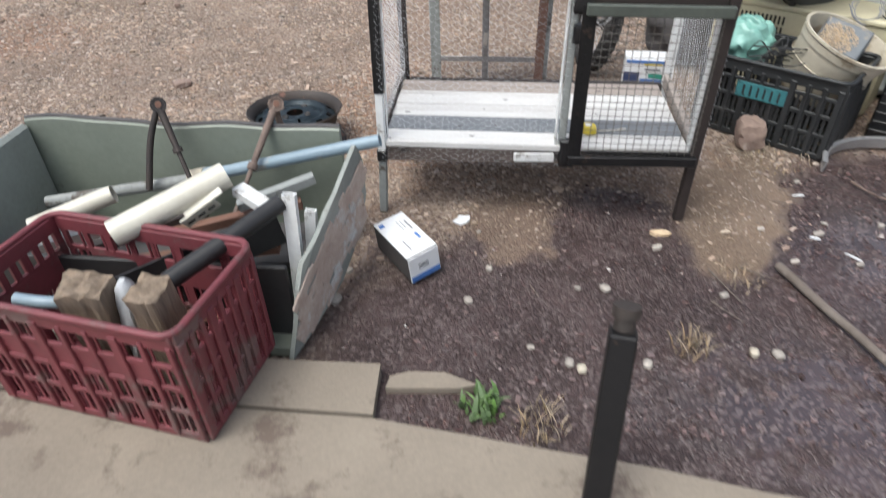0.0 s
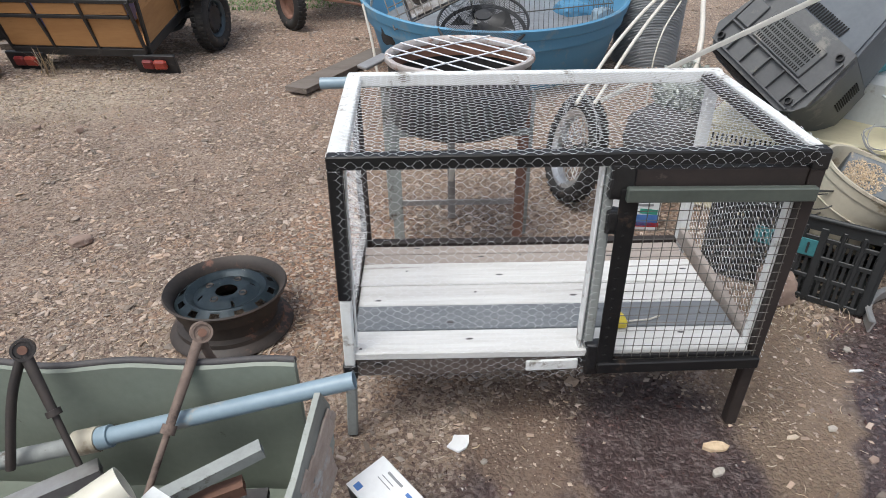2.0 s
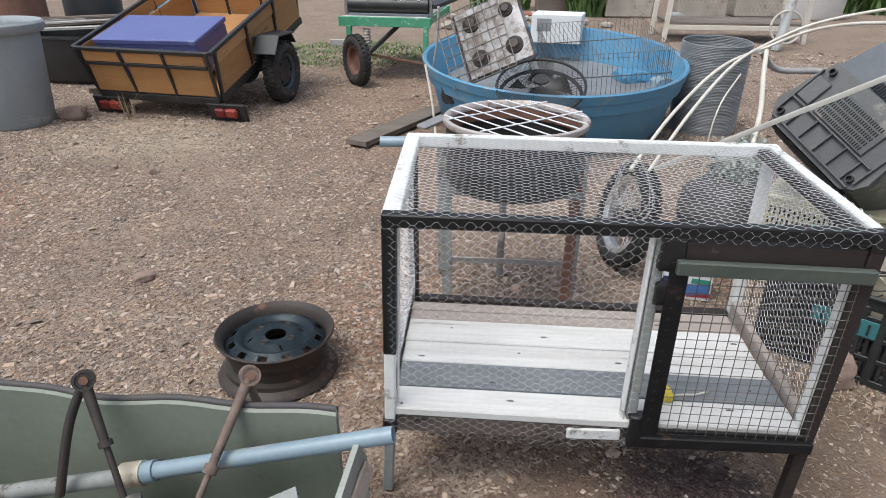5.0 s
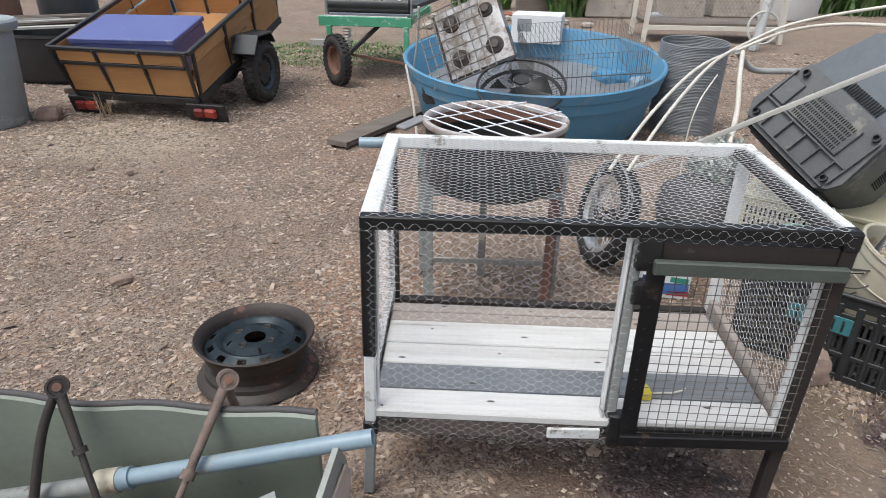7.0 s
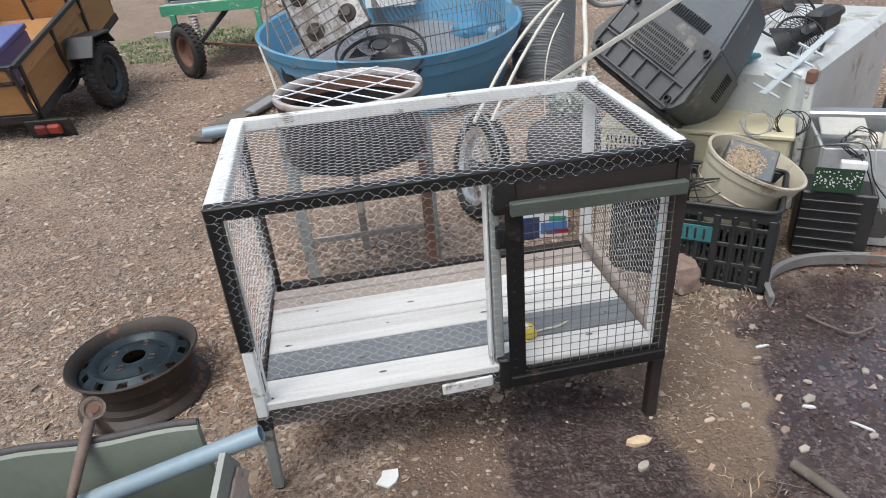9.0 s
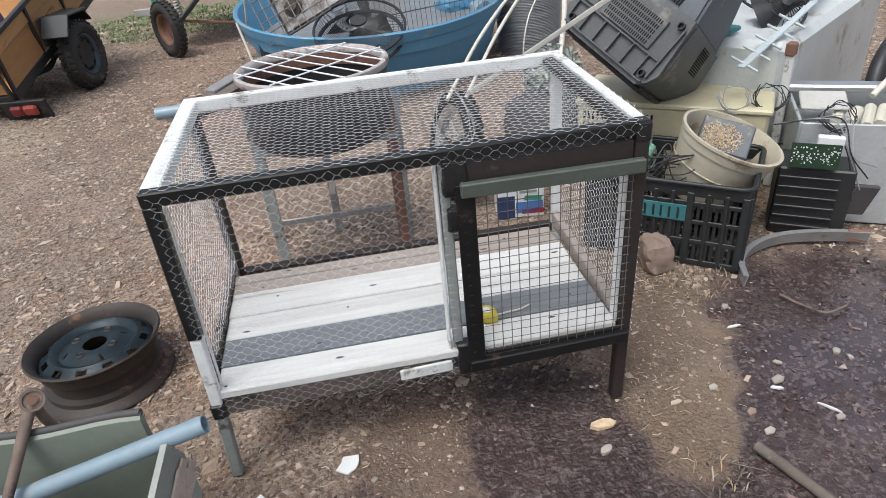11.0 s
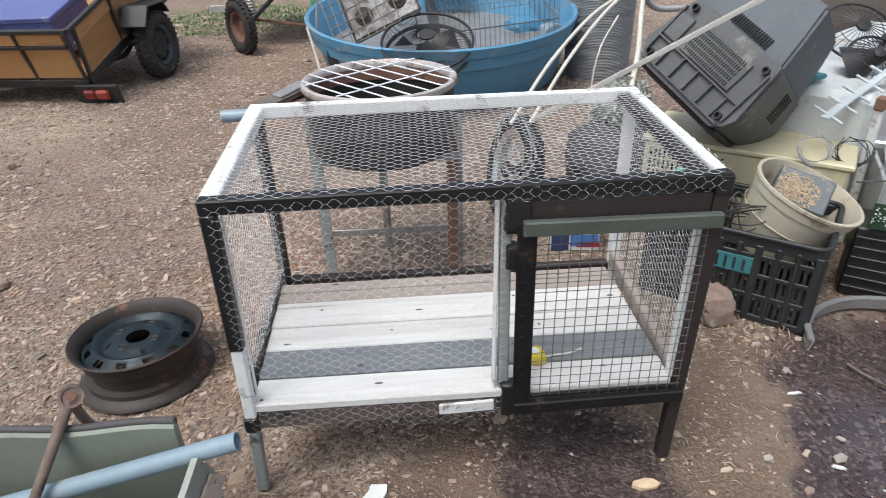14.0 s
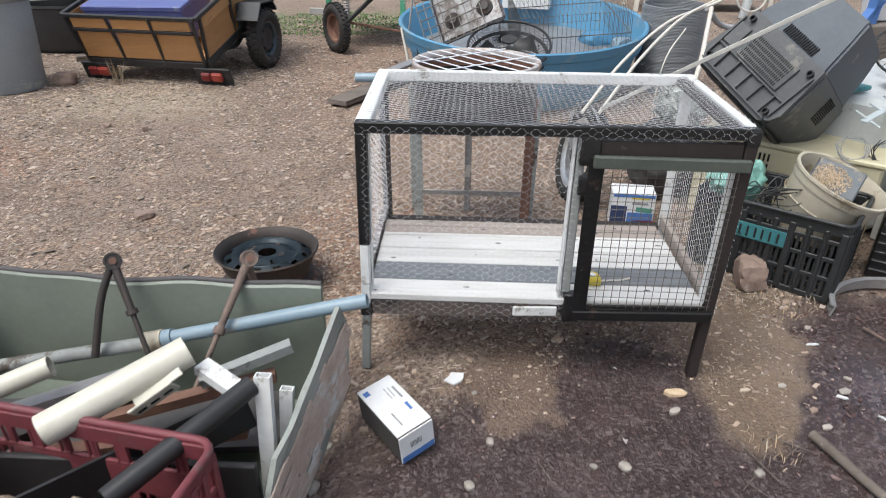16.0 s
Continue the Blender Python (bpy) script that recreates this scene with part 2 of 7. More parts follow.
M["tv_plastic"] = mat("tv_plastic", (0.07, 0.074, 0.077), (0.112, 0.115, 0.117), 0.5, scale=5, wear=(0.2, 0.19, 0.17), wear_at=0.6, wear_scale=6, bump=0.1)
M["tv_back"] = mat("tv_back", (0.085, 0.1, 0.118), (0.12, 0.135, 0.152), 0.65, scale=7, wear=(0.22, 0.21, 0.2), wear_at=0.68, bump=0.1)
M["dark"] = mat("dark", (0.006, 0.006, 0.006), (0.01, 0.01, 0.01), 0.9, bump=0)
M["red_crate"] = mat("red_crate", (0.2, 0.045, 0.055), (0.13, 0.035, 0.04), 0.5, wear=(0.15, 0.09, 0.085), wear_at=0.58, wear_scale=6)
M["black_crate"] = mat("black_crate", (0.014, 0.016, 0.017), (0.028, 0.03, 0.031), 0.5, wear=(0.09, 0.085, 0.08), wear_at=0.68)
M["teal"] = mat("teal", (0.05, 0.22, 0.235), (0.03, 0.14, 0.155), 0.6, wear=(0.02, 0.02, 0.02), wear_at=0.6, wear_scale=30)
M["blue_pipe"] = mat("blue_pipe", (0.26, 0.345, 0.4), (0.205, 0.28, 0.33), 0.32, wear=(0.34, 0.33, 0.3), wear_at=0.64)
M["white_pvc"] = mat("white_pvc", (0.62, 0.6, 0.51), (0.52, 0.49, 0.4), 0.4, wear=(0.38, 0.33, 0.26), wear_at=0.66, wear_scale=7)
M["cream"] = mat("cream", (0.52, 0.475, 0.375), (0.41, 0.365, 0.28), 0.55, scale=4, wear=(0.25, 0.195, 0.13), wear_at=0.56, wear_scale=5)
M["beige"] = mat("beige", (0.62, 0.57, 0.38), (0.52, 0.47, 0.32), 0.5, wear=(0.3, 0.25, 0.16), wear_at=0.66, wear_scale=6)
M["fridge_white"] = mat("fridge_white", (0.6, 0.63, 0.63), (0.47, 0.49, 0.485), 0.4, scale=2.5, wear=(0.3, 0.27, 0.22), wear_at=0.575, wear_scale=4)
M["tub_blue"] = mat("tub_blue", (0.08, 0.25, 0.41), (0.1, 0.28, 0.44), 0.55, scale=2.0, wear=(0.17, 0.29, 0.38), wear_at=0.58, wear_scale=5, bump=0.1)
M["tyre"] = mat("tyre", (0.02, 0.02, 0.02), (0.045, 0.04, 0.036), 0.85, bump=0.4, wear=(0.11, 0.085, 0.065), wear_at=0.6)
M["trailer_wood"] = mat("trailer_wood", (0.34, 0.165, 0.06), (0.45, 0.245, 0.1), 0.6, scale=5, fine=34, stretch=(0.3, 0.3, 1.6), bump=0.3, wear=(0.19, 0.085, 0.035), wear_at=0.63, wear_scale=5, obj_var=0.15)
M["blue_box"] = mat("blue_box", (0.085, 0.105, 0.29), (0.12, 0.15, 0.35), 0.35, scale=3, wear=(0.29, 0.32, 0.44), wear_at=0.64, wear_scale=5)
M["red_lens"] = mat("red_lens", (0.22, 0.03, 0.028), (0.16, 0.022, 0.02), 0.3, bump=0.1)
M["orange_lens"] = mat("orange_lens", (0.34, 0.055, 0.035), (0.27, 0.042, 0.03), 0.3, bump=0.1)
M["grey_barrel"] = mat("grey_barrel", (0.3, 0.335, 0.35), (0.24, 0.27, 0.285), 0.6, scale=3, wear=(0.4, 0.4, 0.39), wear_at=0.64, wear_scale=6)
M["cart_green"] = mat("cart_green", (0.06, 0.3, 0.16), (0.09, 0.36, 0.22), 0.5, wear=(0.45, 0.5, 0.46), wear_at=0.6, wear_scale=12)
M["coil_grey"] = mat("coil_grey", (0.2, 0.215, 0.225), (0.26, 0.275, 0.285), 0.45, scale=2)
M["hose_cream"] = mat("hose_cream", (0.7, 0.67, 0.6), (0.58, 0.54, 0.47), 0.5, wear=(0.42, 0.35, 0.28), wear_at=0.66)
M["strip_grey"] = mat("strip_grey", (0.55, 0.54, 0.5), (0.42, 0.41, 0.38), 0.55, wear=(0.28, 0.25, 0.21), wear_at=0.64)
M["card_white"] = mat("card_white", (0.75, 0.76, 0.76), (0.66, 0.67, 0.67), 0.6, scale=4, bump=0.05, wear=(0.5, 0.47, 0.42), wear_at=0.72)
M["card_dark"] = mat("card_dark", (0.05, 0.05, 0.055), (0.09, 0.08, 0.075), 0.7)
M["print_blue"] = mat("print_blue", (0.08, 0.2, 0.5), None, 0.5, bump=0)
M["print_red"] = mat("print_red", (0.5, 0.04, 0.05), None, 0.5, bump=0)
M["print_navy"] = mat("print_navy", (0.03, 0.05, 0.13), None, 0.5, bump=0)
M["print_green"] = mat("print_green", (0.05, 0.3, 0.22), None, 0.5, bump=0)
M["print_yellow"] = mat("print_yellow", (0.7, 0.55, 0.05), None, 0.45, bump=0.05)
M["print_grey"] = mat("print_grey", (0.28, 0.29, 0.3), None, 0.6, bump=0)
M["pcb"] = mat("pcb", (0.008, 0.03, 0.012), (0.014, 0.045, 0.02), 0.4, scale=30)
M["bag_green"] = mat("bag_green", (0.16, 0.36, 0.3), (0.24, 0.46, 0.4), 0.35, bump=0.8, scale=14)
M["bag_clear"] = mat("bag_clear", (0.5, 0.52, 0.53), (0.34, 0.35, 0.36), 0.25, bump=1.0, scale=20)
M["stone"] = mat("stone", (0.3, 0.22, 0.175), (0.2, 0.14, 0.115), 0.9, bump=0.7, scale=18, wear=(0.42, 0.35, 0.3), wear_at=0.62)
M["concrete"] = mat("concrete", (0.27, 0.23, 0.18), (0.195, 0.165, 0.13), 0.9, scale=2.5, fine=90, bump=0.6, wear=(0.13, 0.1, 0.078), wear_at=0.58, wear_scale=4)
M["old_wood"] = mat("old_wood", (0.2, 0.17, 0.145), (0.11, 0.088, 0.073), 0.9, scale=6, fine=55, stretch=(0.2, 1, 1), bump=0.9, wear=(0.3, 0.26, 0.22), wear_at=0.64)
M["log_wood"] = mat("log_wood", (0.27, 0.205, 0.145), (0.12, 0.092, 0.07), 0.9, scale=22, fine=90, stretch=(1, 1, 0.12), bump=1.0, wear=(0.4, 0.33, 0.24), wear_at=0.62, wear_scale=14)
M["enamel"] = mat("enamel", (0.2, 0.2, 0.21), (0.12, 0.115, 0.115), 0.32, metal=0.2, wear=(0.07, 0.054, 0.046), wear_at=0.5, wear_scale=12)
M["tank_black"] = mat("tank_black", (0.02, 0.022, 0.024), (0.035, 0.037, 0.04), 0.5)
M["block"] = mat("block", (0.46, 0.42, 0.365), (0.34, 0.31, 0.27), 0.9, bump=0.6, wear=(0.2, 0.17, 0.14), wear_at=0.62, wear_scale=5)
M["leaf"] = mat("leaf", (0.085, 0.17, 0.045), (0.13, 0.23, 0.065), 0.6, bump=0, obj_var=0.35, island=True)
M["dry_leaf"] = mat("dry_leaf", (0.4, 0.31, 0.19), (0.28, 0.2, 0.12), 0.8, bump=0, obj_var=0.4, island=True)
M["cable"] = mat("cable", (0.02, 0.02, 0.02), (0.035, 0.035, 0.035), 0.5, bump=0)
M["cable_grey"] = mat("cable_grey", (0.36, 0.36, 0.36), None, 0.5, bump=0)
M["silver_paint"] = mat("silver_paint", (0.5, 0.515, 0.52), (0.36, 0.37, 0.37), 0.45, metal=0.15, scale=4, wear=(0.2, 0.18, 0.15), wear_at=0.62, wear_scale=7)
M["alu"] = mat("alu", (0.6, 0.61, 0.62), (0.48, 0.49, 0.5), 0.35, metal=0.8)
M["brick_red"] = mat("brick_red", (0.33, 0.12, 0.075), (0.25, 0.09, 0.06), 0.9, bump=0.6)
M["tin_steel"] = mat("tin_steel", (0.085, 0.098, 0.108), (0.13, 0.145, 0.155), 0.5, metal=0.2, wear=(0.3, 0.235, 0.16), wear_at=0.55, wear_scale=12)
M["sawdust"] = mat("sawdust", (0.55, 0.43, 0.29), (0.42, 0.31, 0.2), 0.9, bump=0.6, scale=60, obj_var=0.3, island=True)
M["rack_blue"] = mat("rack_blue", (0.5, 0.56, 0.58), (0.4, 0.45, 0.47), 0.4, wear=(0.3, 0.2, 0.14), wear_at=0.68)
M["rod_brown"] = mat("rod_brown", (0.13, 0.092, 0.074), (0.21, 0.155, 0.125), 0.75, bump=0.5, scale=20, wear=(0.07, 0.048, 0.04), wear_at=0.58)
M["straw"] = mat("straw", (0.46, 0.38, 0.28), (0.34, 0.27, 0.19), 0.8, bump=0, obj_var=0.4, island=True)
M["wool"] = mat("wool", (0.42, 0.45, 0.41), (0.28, 0.3, 0.27), 0.7, bump=0.6, scale=40, obj_var=0.4, island=True)
M["rubble_pale"] = mat("rubble_pale", (0.4, 0.365, 0.32), (0.28, 0.25, 0.215), 0.9, bump=0.6, scale=30, obj_var=0.25)
M["drum_rim"] = mat("drum_rim", (0.52, 0.48, 0.46), (0.4, 0.36, 0.34), 0.5, metal=0.2, wear=(0.24, 0.14, 0.1), wear_at=0.58, wear_scale=14)


def ground_material():
    """Red-brown stony earth, with damp dark soil round the front of the hutch and the puddle."""
    m = bpy.data.materials.new("earth")
    m.use_nodes = True
    nt = m.node_tree
    N, L = nt.nodes, nt.links
    bs = N["Principled BSDF"]
    tc = N.new("ShaderNodeTexCoord")

    def nz(sc, det=5.0, ro=0.6):
        n = N.new("ShaderNodeTexNoise")
        n.inputs["Scale"].default_value, n.inputs["Detail"].default_value, n.inputs["Roughness"].default_value = sc, det, ro
        L.new(tc.outputs["Object"], n.inputs["Vector"])
        return n.outputs["Fac"]

    def rng(v, a, b, c=0.0, d=1.0):
        r = N.new("ShaderNodeMapRange")
        r.interpolation_type = "SMOOTHSTEP"
        for k, x in zip(("From Min", "From Max", "To Min", "To Max"), (a, b, c, d)):
            r.inputs[k].default_value = x
        L.new(v, r.inputs["Value"])
        return r.outputs[0]

    def op(kind, a, b):
        n = N.new("ShaderNodeMath")
        n.operation = kind
        for k, x in enumerate((a, b)):
            if isinstance(x, (int, float)):
                n.inputs[k].default_value = x
            else:
                L.new(x, n.inputs[k])
        return n.outputs[0]

    def mixc(f, a, b):
        n = N.new("ShaderNodeMix")
        n.data_type = "RGBA"
        L.new(f, n.inputs["Factor"])
        for k, x in (("A", a), ("B", b)):
            if isinstance(x, tuple):
                n.inputs[k].default_value = (*x, 1)
            else:
                L.new(x, n.inputs[k])
        return n.outputs["Result"]

    warp = N.new("ShaderNodeTexNoise")
    warp.inputs["Scale"].default_value, warp.inputs["Detail"].default_value = 5.0, 4.0
    L.new(tc.outputs["Object"], warp.inputs["Vector"])
    wv = N.new("ShaderNodeVectorMath")
    wv.operation = "MULTIPLY_ADD"
    L.new(warp.outputs["Color"], wv.inputs[0])
    wv.inputs[1].default_value = (0.28, 0.28, 0)
    L.new(tc.outputs["Object"], wv.inputs[2])
    wo = N.new("ShaderNodeVectorMath")
    wo.operation = "ADD"
    L.new(wv.outputs[0], wo.inputs[0])
    wo.inputs[1].default_value = (-0.14, -0.14, 0)

    def patch(cx, cy, rx, ry, ang=0.0, soft=0.18):
        """1 inside an ellipse on the ground, 0 outside."""
        mp = N.new("ShaderNodeMapping")
        mp.vector_type = "TEXTURE"
        mp.inputs["Location"].default_value = (cx, cy, 0)
        mp.inputs["Rotation"].default_value = (0, 0, radians(ang))
        mp.inputs["Scale"].default_value = (rx, ry, 1000)
        L.new(wo.outputs[0], mp.inputs["Vector"])
        ln = N.new("ShaderNodeVectorMath")
        ln.operation = "LENGTH"
        L.new(mp.outputs[0], ln.inputs[0])
        return rng(ln.outputs["Value"], 1 + soft, 1 - soft)

    wet = patch(0.55, 1.25, 1.0, 0.62, 0)
    wet = op("MAXIMUM", wet, patch(1.55, 1.75, 0.62, 0.68, 10))
    wet = op("MAXIMUM", wet, patch(0.48, 1.83, 0.23, 0.25, 0, 0.25))
    wet = op("MAXIMUM", wet, patch(2.6, 1.9, 0.8, 0.8, 0, 0.3))
    dry = op("MAXIMUM", patch(0.145, 1.79, 0.14, 0.17, 0, 0.16), patch(0.92, 1.98, 0.17, 0.4, -22, 0.14))
    wet = op("MULTIPLY", wet, op("SUBTRACT", 1.0, dry))
    pud = op("MULTIPLY", patch(1.15, 1.06, 0.6, 0.2, -6, 0.4), rng(nz(9.0), 0.4, 0.52))
    pud = op("MAXIMUM", pud, op("MULTIPLY", patch(1.62, 1.85, 0.55, 0.55, 0, 0.5), rng(nz(5.0), 0.38, 0.52)))

    big, mid, fine, grit = nz(0.9), nz(6.0), nz(40.0), nz(170.0)
    vor = N.new("ShaderNodeTexVoronoi")
    vor.inputs["Scale"].default_value = 105.0
    L.new(tc.outputs["Object"], vor.inputs["Vector"])
    jag = N.new("ShaderNodeTexNoise")
    jag.inputs["Scale"].default_value, jag.inputs["Detail"].default_value = 90.0, 3.0
    L.new(tc.outputs["Object"], jag.inputs["Vector"])
    jv = N.new("ShaderNodeVectorMath")
    jv.operation = "MULTIPLY_ADD"
    L.new(jag.outputs["Color"], jv.inputs[0])
    jv.inputs[1].default_value = (0.016, 0.016, 0)
    L.new(tc.outputs["Object"], jv.inputs[2])
    gaps = []
    for sc in (62.0, 105.0):
        ve = N.new("ShaderNodeTexVoronoi")
        ve.feature = "DISTANCE_TO_EDGE"
        ve.inputs["Scale"].default_value = sc
        L.new(jv.outputs[0], ve.inputs["Vector"])
        gaps.append(ve.outputs["Distance"])
    stony = rng(nz(2.2), 0.4, 0.6, 0.35, 1.0)
    # shade between the stones, painted into the earth colour along the cell edges
    gap_shade = op("MULTIPLY", rng(gaps[1], 0.16, 0.02), stony)
    stone = op("MULTIPLY", rng(op("MULTIPLY", gaps[0], 1.0), 0.0, 0.3), stony)
    chip = vor.outputs["Color"]
    bw = N.new("ShaderNodeRGBToBW")
    L.new(chip, bw.inputs[0])
    col = mixc(rng(big, 0.35, 0.65), (0.226, 0.165, 0.12), (0.31, 0.24, 0.182))
    col = mixc(rng(mid, 0.45, 0.7), col, (0.325, 0.212, 0.142))
    red = op("MAXIMUM", patch(-0.42, 2.75, 0.3, 0.5, 10, 0.5), op("MAXIMUM", patch(-3.0, 3.6, 0.6, 0.35, 0, 0.5), patch(-1.0, 6.8, 0.7, 2.2, 10, 0.6)))
    col = mixc(op("MULTIPLY", red, 0.65), col, (0.34, 0.165, 0.09))
    col = mixc(op("MULTIPLY", patch(0.0, 12.0, 9.0, 6.5, 0, 0.5), 0.55), col, (0.37, 0.28, 0.2))
    col = mixc(rng(bw.outputs[0], 0.45, 0.25), col, (0.14, 0.096, 0.074))
    col = mixc(rng(bw.outputs[0], 0.66, 0.8), col, (0.33, 0.265, 0.215))
    col = mixc(rng(fine, 0.5, 0.75), col, (0.13, 0.09, 0.072))
    col = mixc(rng(grit, 0.56, 0.7), col, (0.38, 0.31, 0.265))
    col = mixc(op("MULTIPLY", gap_shade, 0.35), col, (0.095, 0.054, 0.041))
    col = mixc(op("MULTIPLY", patch(0.92, 1.98, 0.22, 0.48, -22, 0.3), 0.75), col, (0.17, 0.12, 0.082))
    col = mixc(op("MULTIPLY", patch(0.145, 1.79, 0.18, 0.2, 0, 0.3), 0.75), col, (0.13, 0.088, 0.064))
    green = op("MULTIPLY", patch(-1.75, 8.9, 1.6, 0.9, 0, 0.5), rng(mid, 0.4, 0.6))
    col = mixc(green, col, (0.12, 0.16, 0.06))
    straw = op("MULTIPLY", patch(-2.55, 4.9, 0.6, 0.45, 0, 0.6), rng(fine, 0.42, 0.55))
    col = mixc(straw, col, (0.42, 0.35, 0.27))
    dark = mixc(rng(mid, 0.4, 0.65), (0.038, 0.021, 0.019), (0.064, 0.039, 0.036))
    dark = mixc(rng(bw.outputs[0], 0.62, 0.74), dark, (0.115, 0.086, 0.08))
    dark = mixc(rng(grit, 0.58, 0.7), dark, (0.11, 0.082, 0.077))
    dark = mixc(op("MULTIPLY", gap_shade, 0.22), dark, (0.02, 0.013, 0.012))
    col = mixc(wet, col, dark)
    L.new(col, bs.inputs["Base Color"])
    ro = op("SUBTRACT", 0.95, op("MULTIPLY", wet, rng(mid, 0.38, 0.62, 0.34, 0.66)))
    ro = op("SUBTRACT", ro, op("MULTIPLY", pud, 0.6))
    L.new(op("MAXIMUM", ro, 0.06), bs.inputs["Roughness"])
    L.new(op("ADD", 0.5, op("MULTIPLY", pud, 0.5)), bs.inputs["Specular IOR Level"])
    L.new(op("ADD", op("MULTIPLY", pud, 0.75), op("MULTIPLY", wet, 0.12)), bs.inputs["Coat Weight"])
    bs.inputs["Coat Roughness"].default_value = 0.22
    bp = N.new("ShaderNodeBump")
    bp.inputs["Distance"].default_value = 0.012
    L.new(op("SUBTRACT", 0.8, op("MULTIPLY", pud, 0.7)), bp.inputs["Strength"])
    L.new(op("ADD", op("MULTIPLY", fine, 0.8), op("ADD", op("MULTIPLY", grit, 0.35), op("ADD", mid, op("MULTIPLY", stone, 0.55)))), bp.inputs["Height"])
    L.new(bp.outputs[0], bs.inputs["Normal"])
    return m


M["earth"] = ground_material()
M["pebble"] = mat("pebble", (0.275, 0.208, 0.157), (0.39, 0.312, 0.248), 0.9, scale=3.0, bump=0.3, obj_var=0.52, island=True)
M["shale"] = mat("shale", (0.285, 0.207, 0.155), (0.38, 0.298, 0.236), 0.85, scale=5.0, bump=0.3, obj_var=0.5, island=True)
M["wet_shale"] = mat("wet_shale", (0.09, 0.06, 0.056), (0.165, 0.12, 0.113), 0.3, scale=5.0, bump=0.3, obj_var=0.6, island=True)
M["wet_pebble"] = mat("wet_pebble", (0.06, 0.034, 0.031), (0.11, 0.068, 0.061), 0.26, bump=0.3, obj_var=0.6, island=True)


def lie(x, y):
    """Height of the uneven earth."""
    near = max(0.0, 1 - abs(y - 3) / 30)
    return near * (0.007 * noise.noise(Vector((x * 1.7, y * 1.7, 0))) + 0.003 * noise.noise(Vector((x * 7, y * 7, 3)))) - 0.004


def build_ground():
    def axis(lo, hi, c, n):
        t = np.linspace(-1, 1, n)
        return c + np.sign(t) * (np.abs(t) ** 2.6) * np.where(t < 0, c - lo, hi - c)
    xs, ys = axis(-150, 150, 0, 300), axis(-60, 260, 2.5, 300)
    vs = [(x, y, lie(x, y)) for y in ys for x in xs]
    n = len(xs)
    fs = [(j * n + i, j * n + i + 1, (j + 1) * n + i + 1, (j + 1) * n + i) for j in range(len(ys) - 1) for i in range(n - 1)]
    g = raw("ground", vs, fs, M["earth"], smooth=True)
    tagged(g, "red-brown stony earth yard, damp and dark in front", "ground", kind="structure")


build_ground()


def is_wet(x, y):
    def inside(cx, cy, rx, ry, ang=0.0):
        c, q = math.cos(radians(ang)), math.sin(radians(ang))
        u, v = (x - cx) * c + (y - cy) * q, -(x - cx) * q + (y - cy) * c
        return (u / rx) ** 2 + (v / ry) ** 2 < 1
    w = inside(0.55, 1.25, 1.0, 0.62) or inside(1.55, 1.75, 0.62, 0.68, 10) or inside(0.48, 1.83, 0.23, 0.25)
    d = inside(0.145, 1.79, 0.14, 0.17) or inside(0.92, 1.98, 0.17, 0.4, -22)
    return w and not d


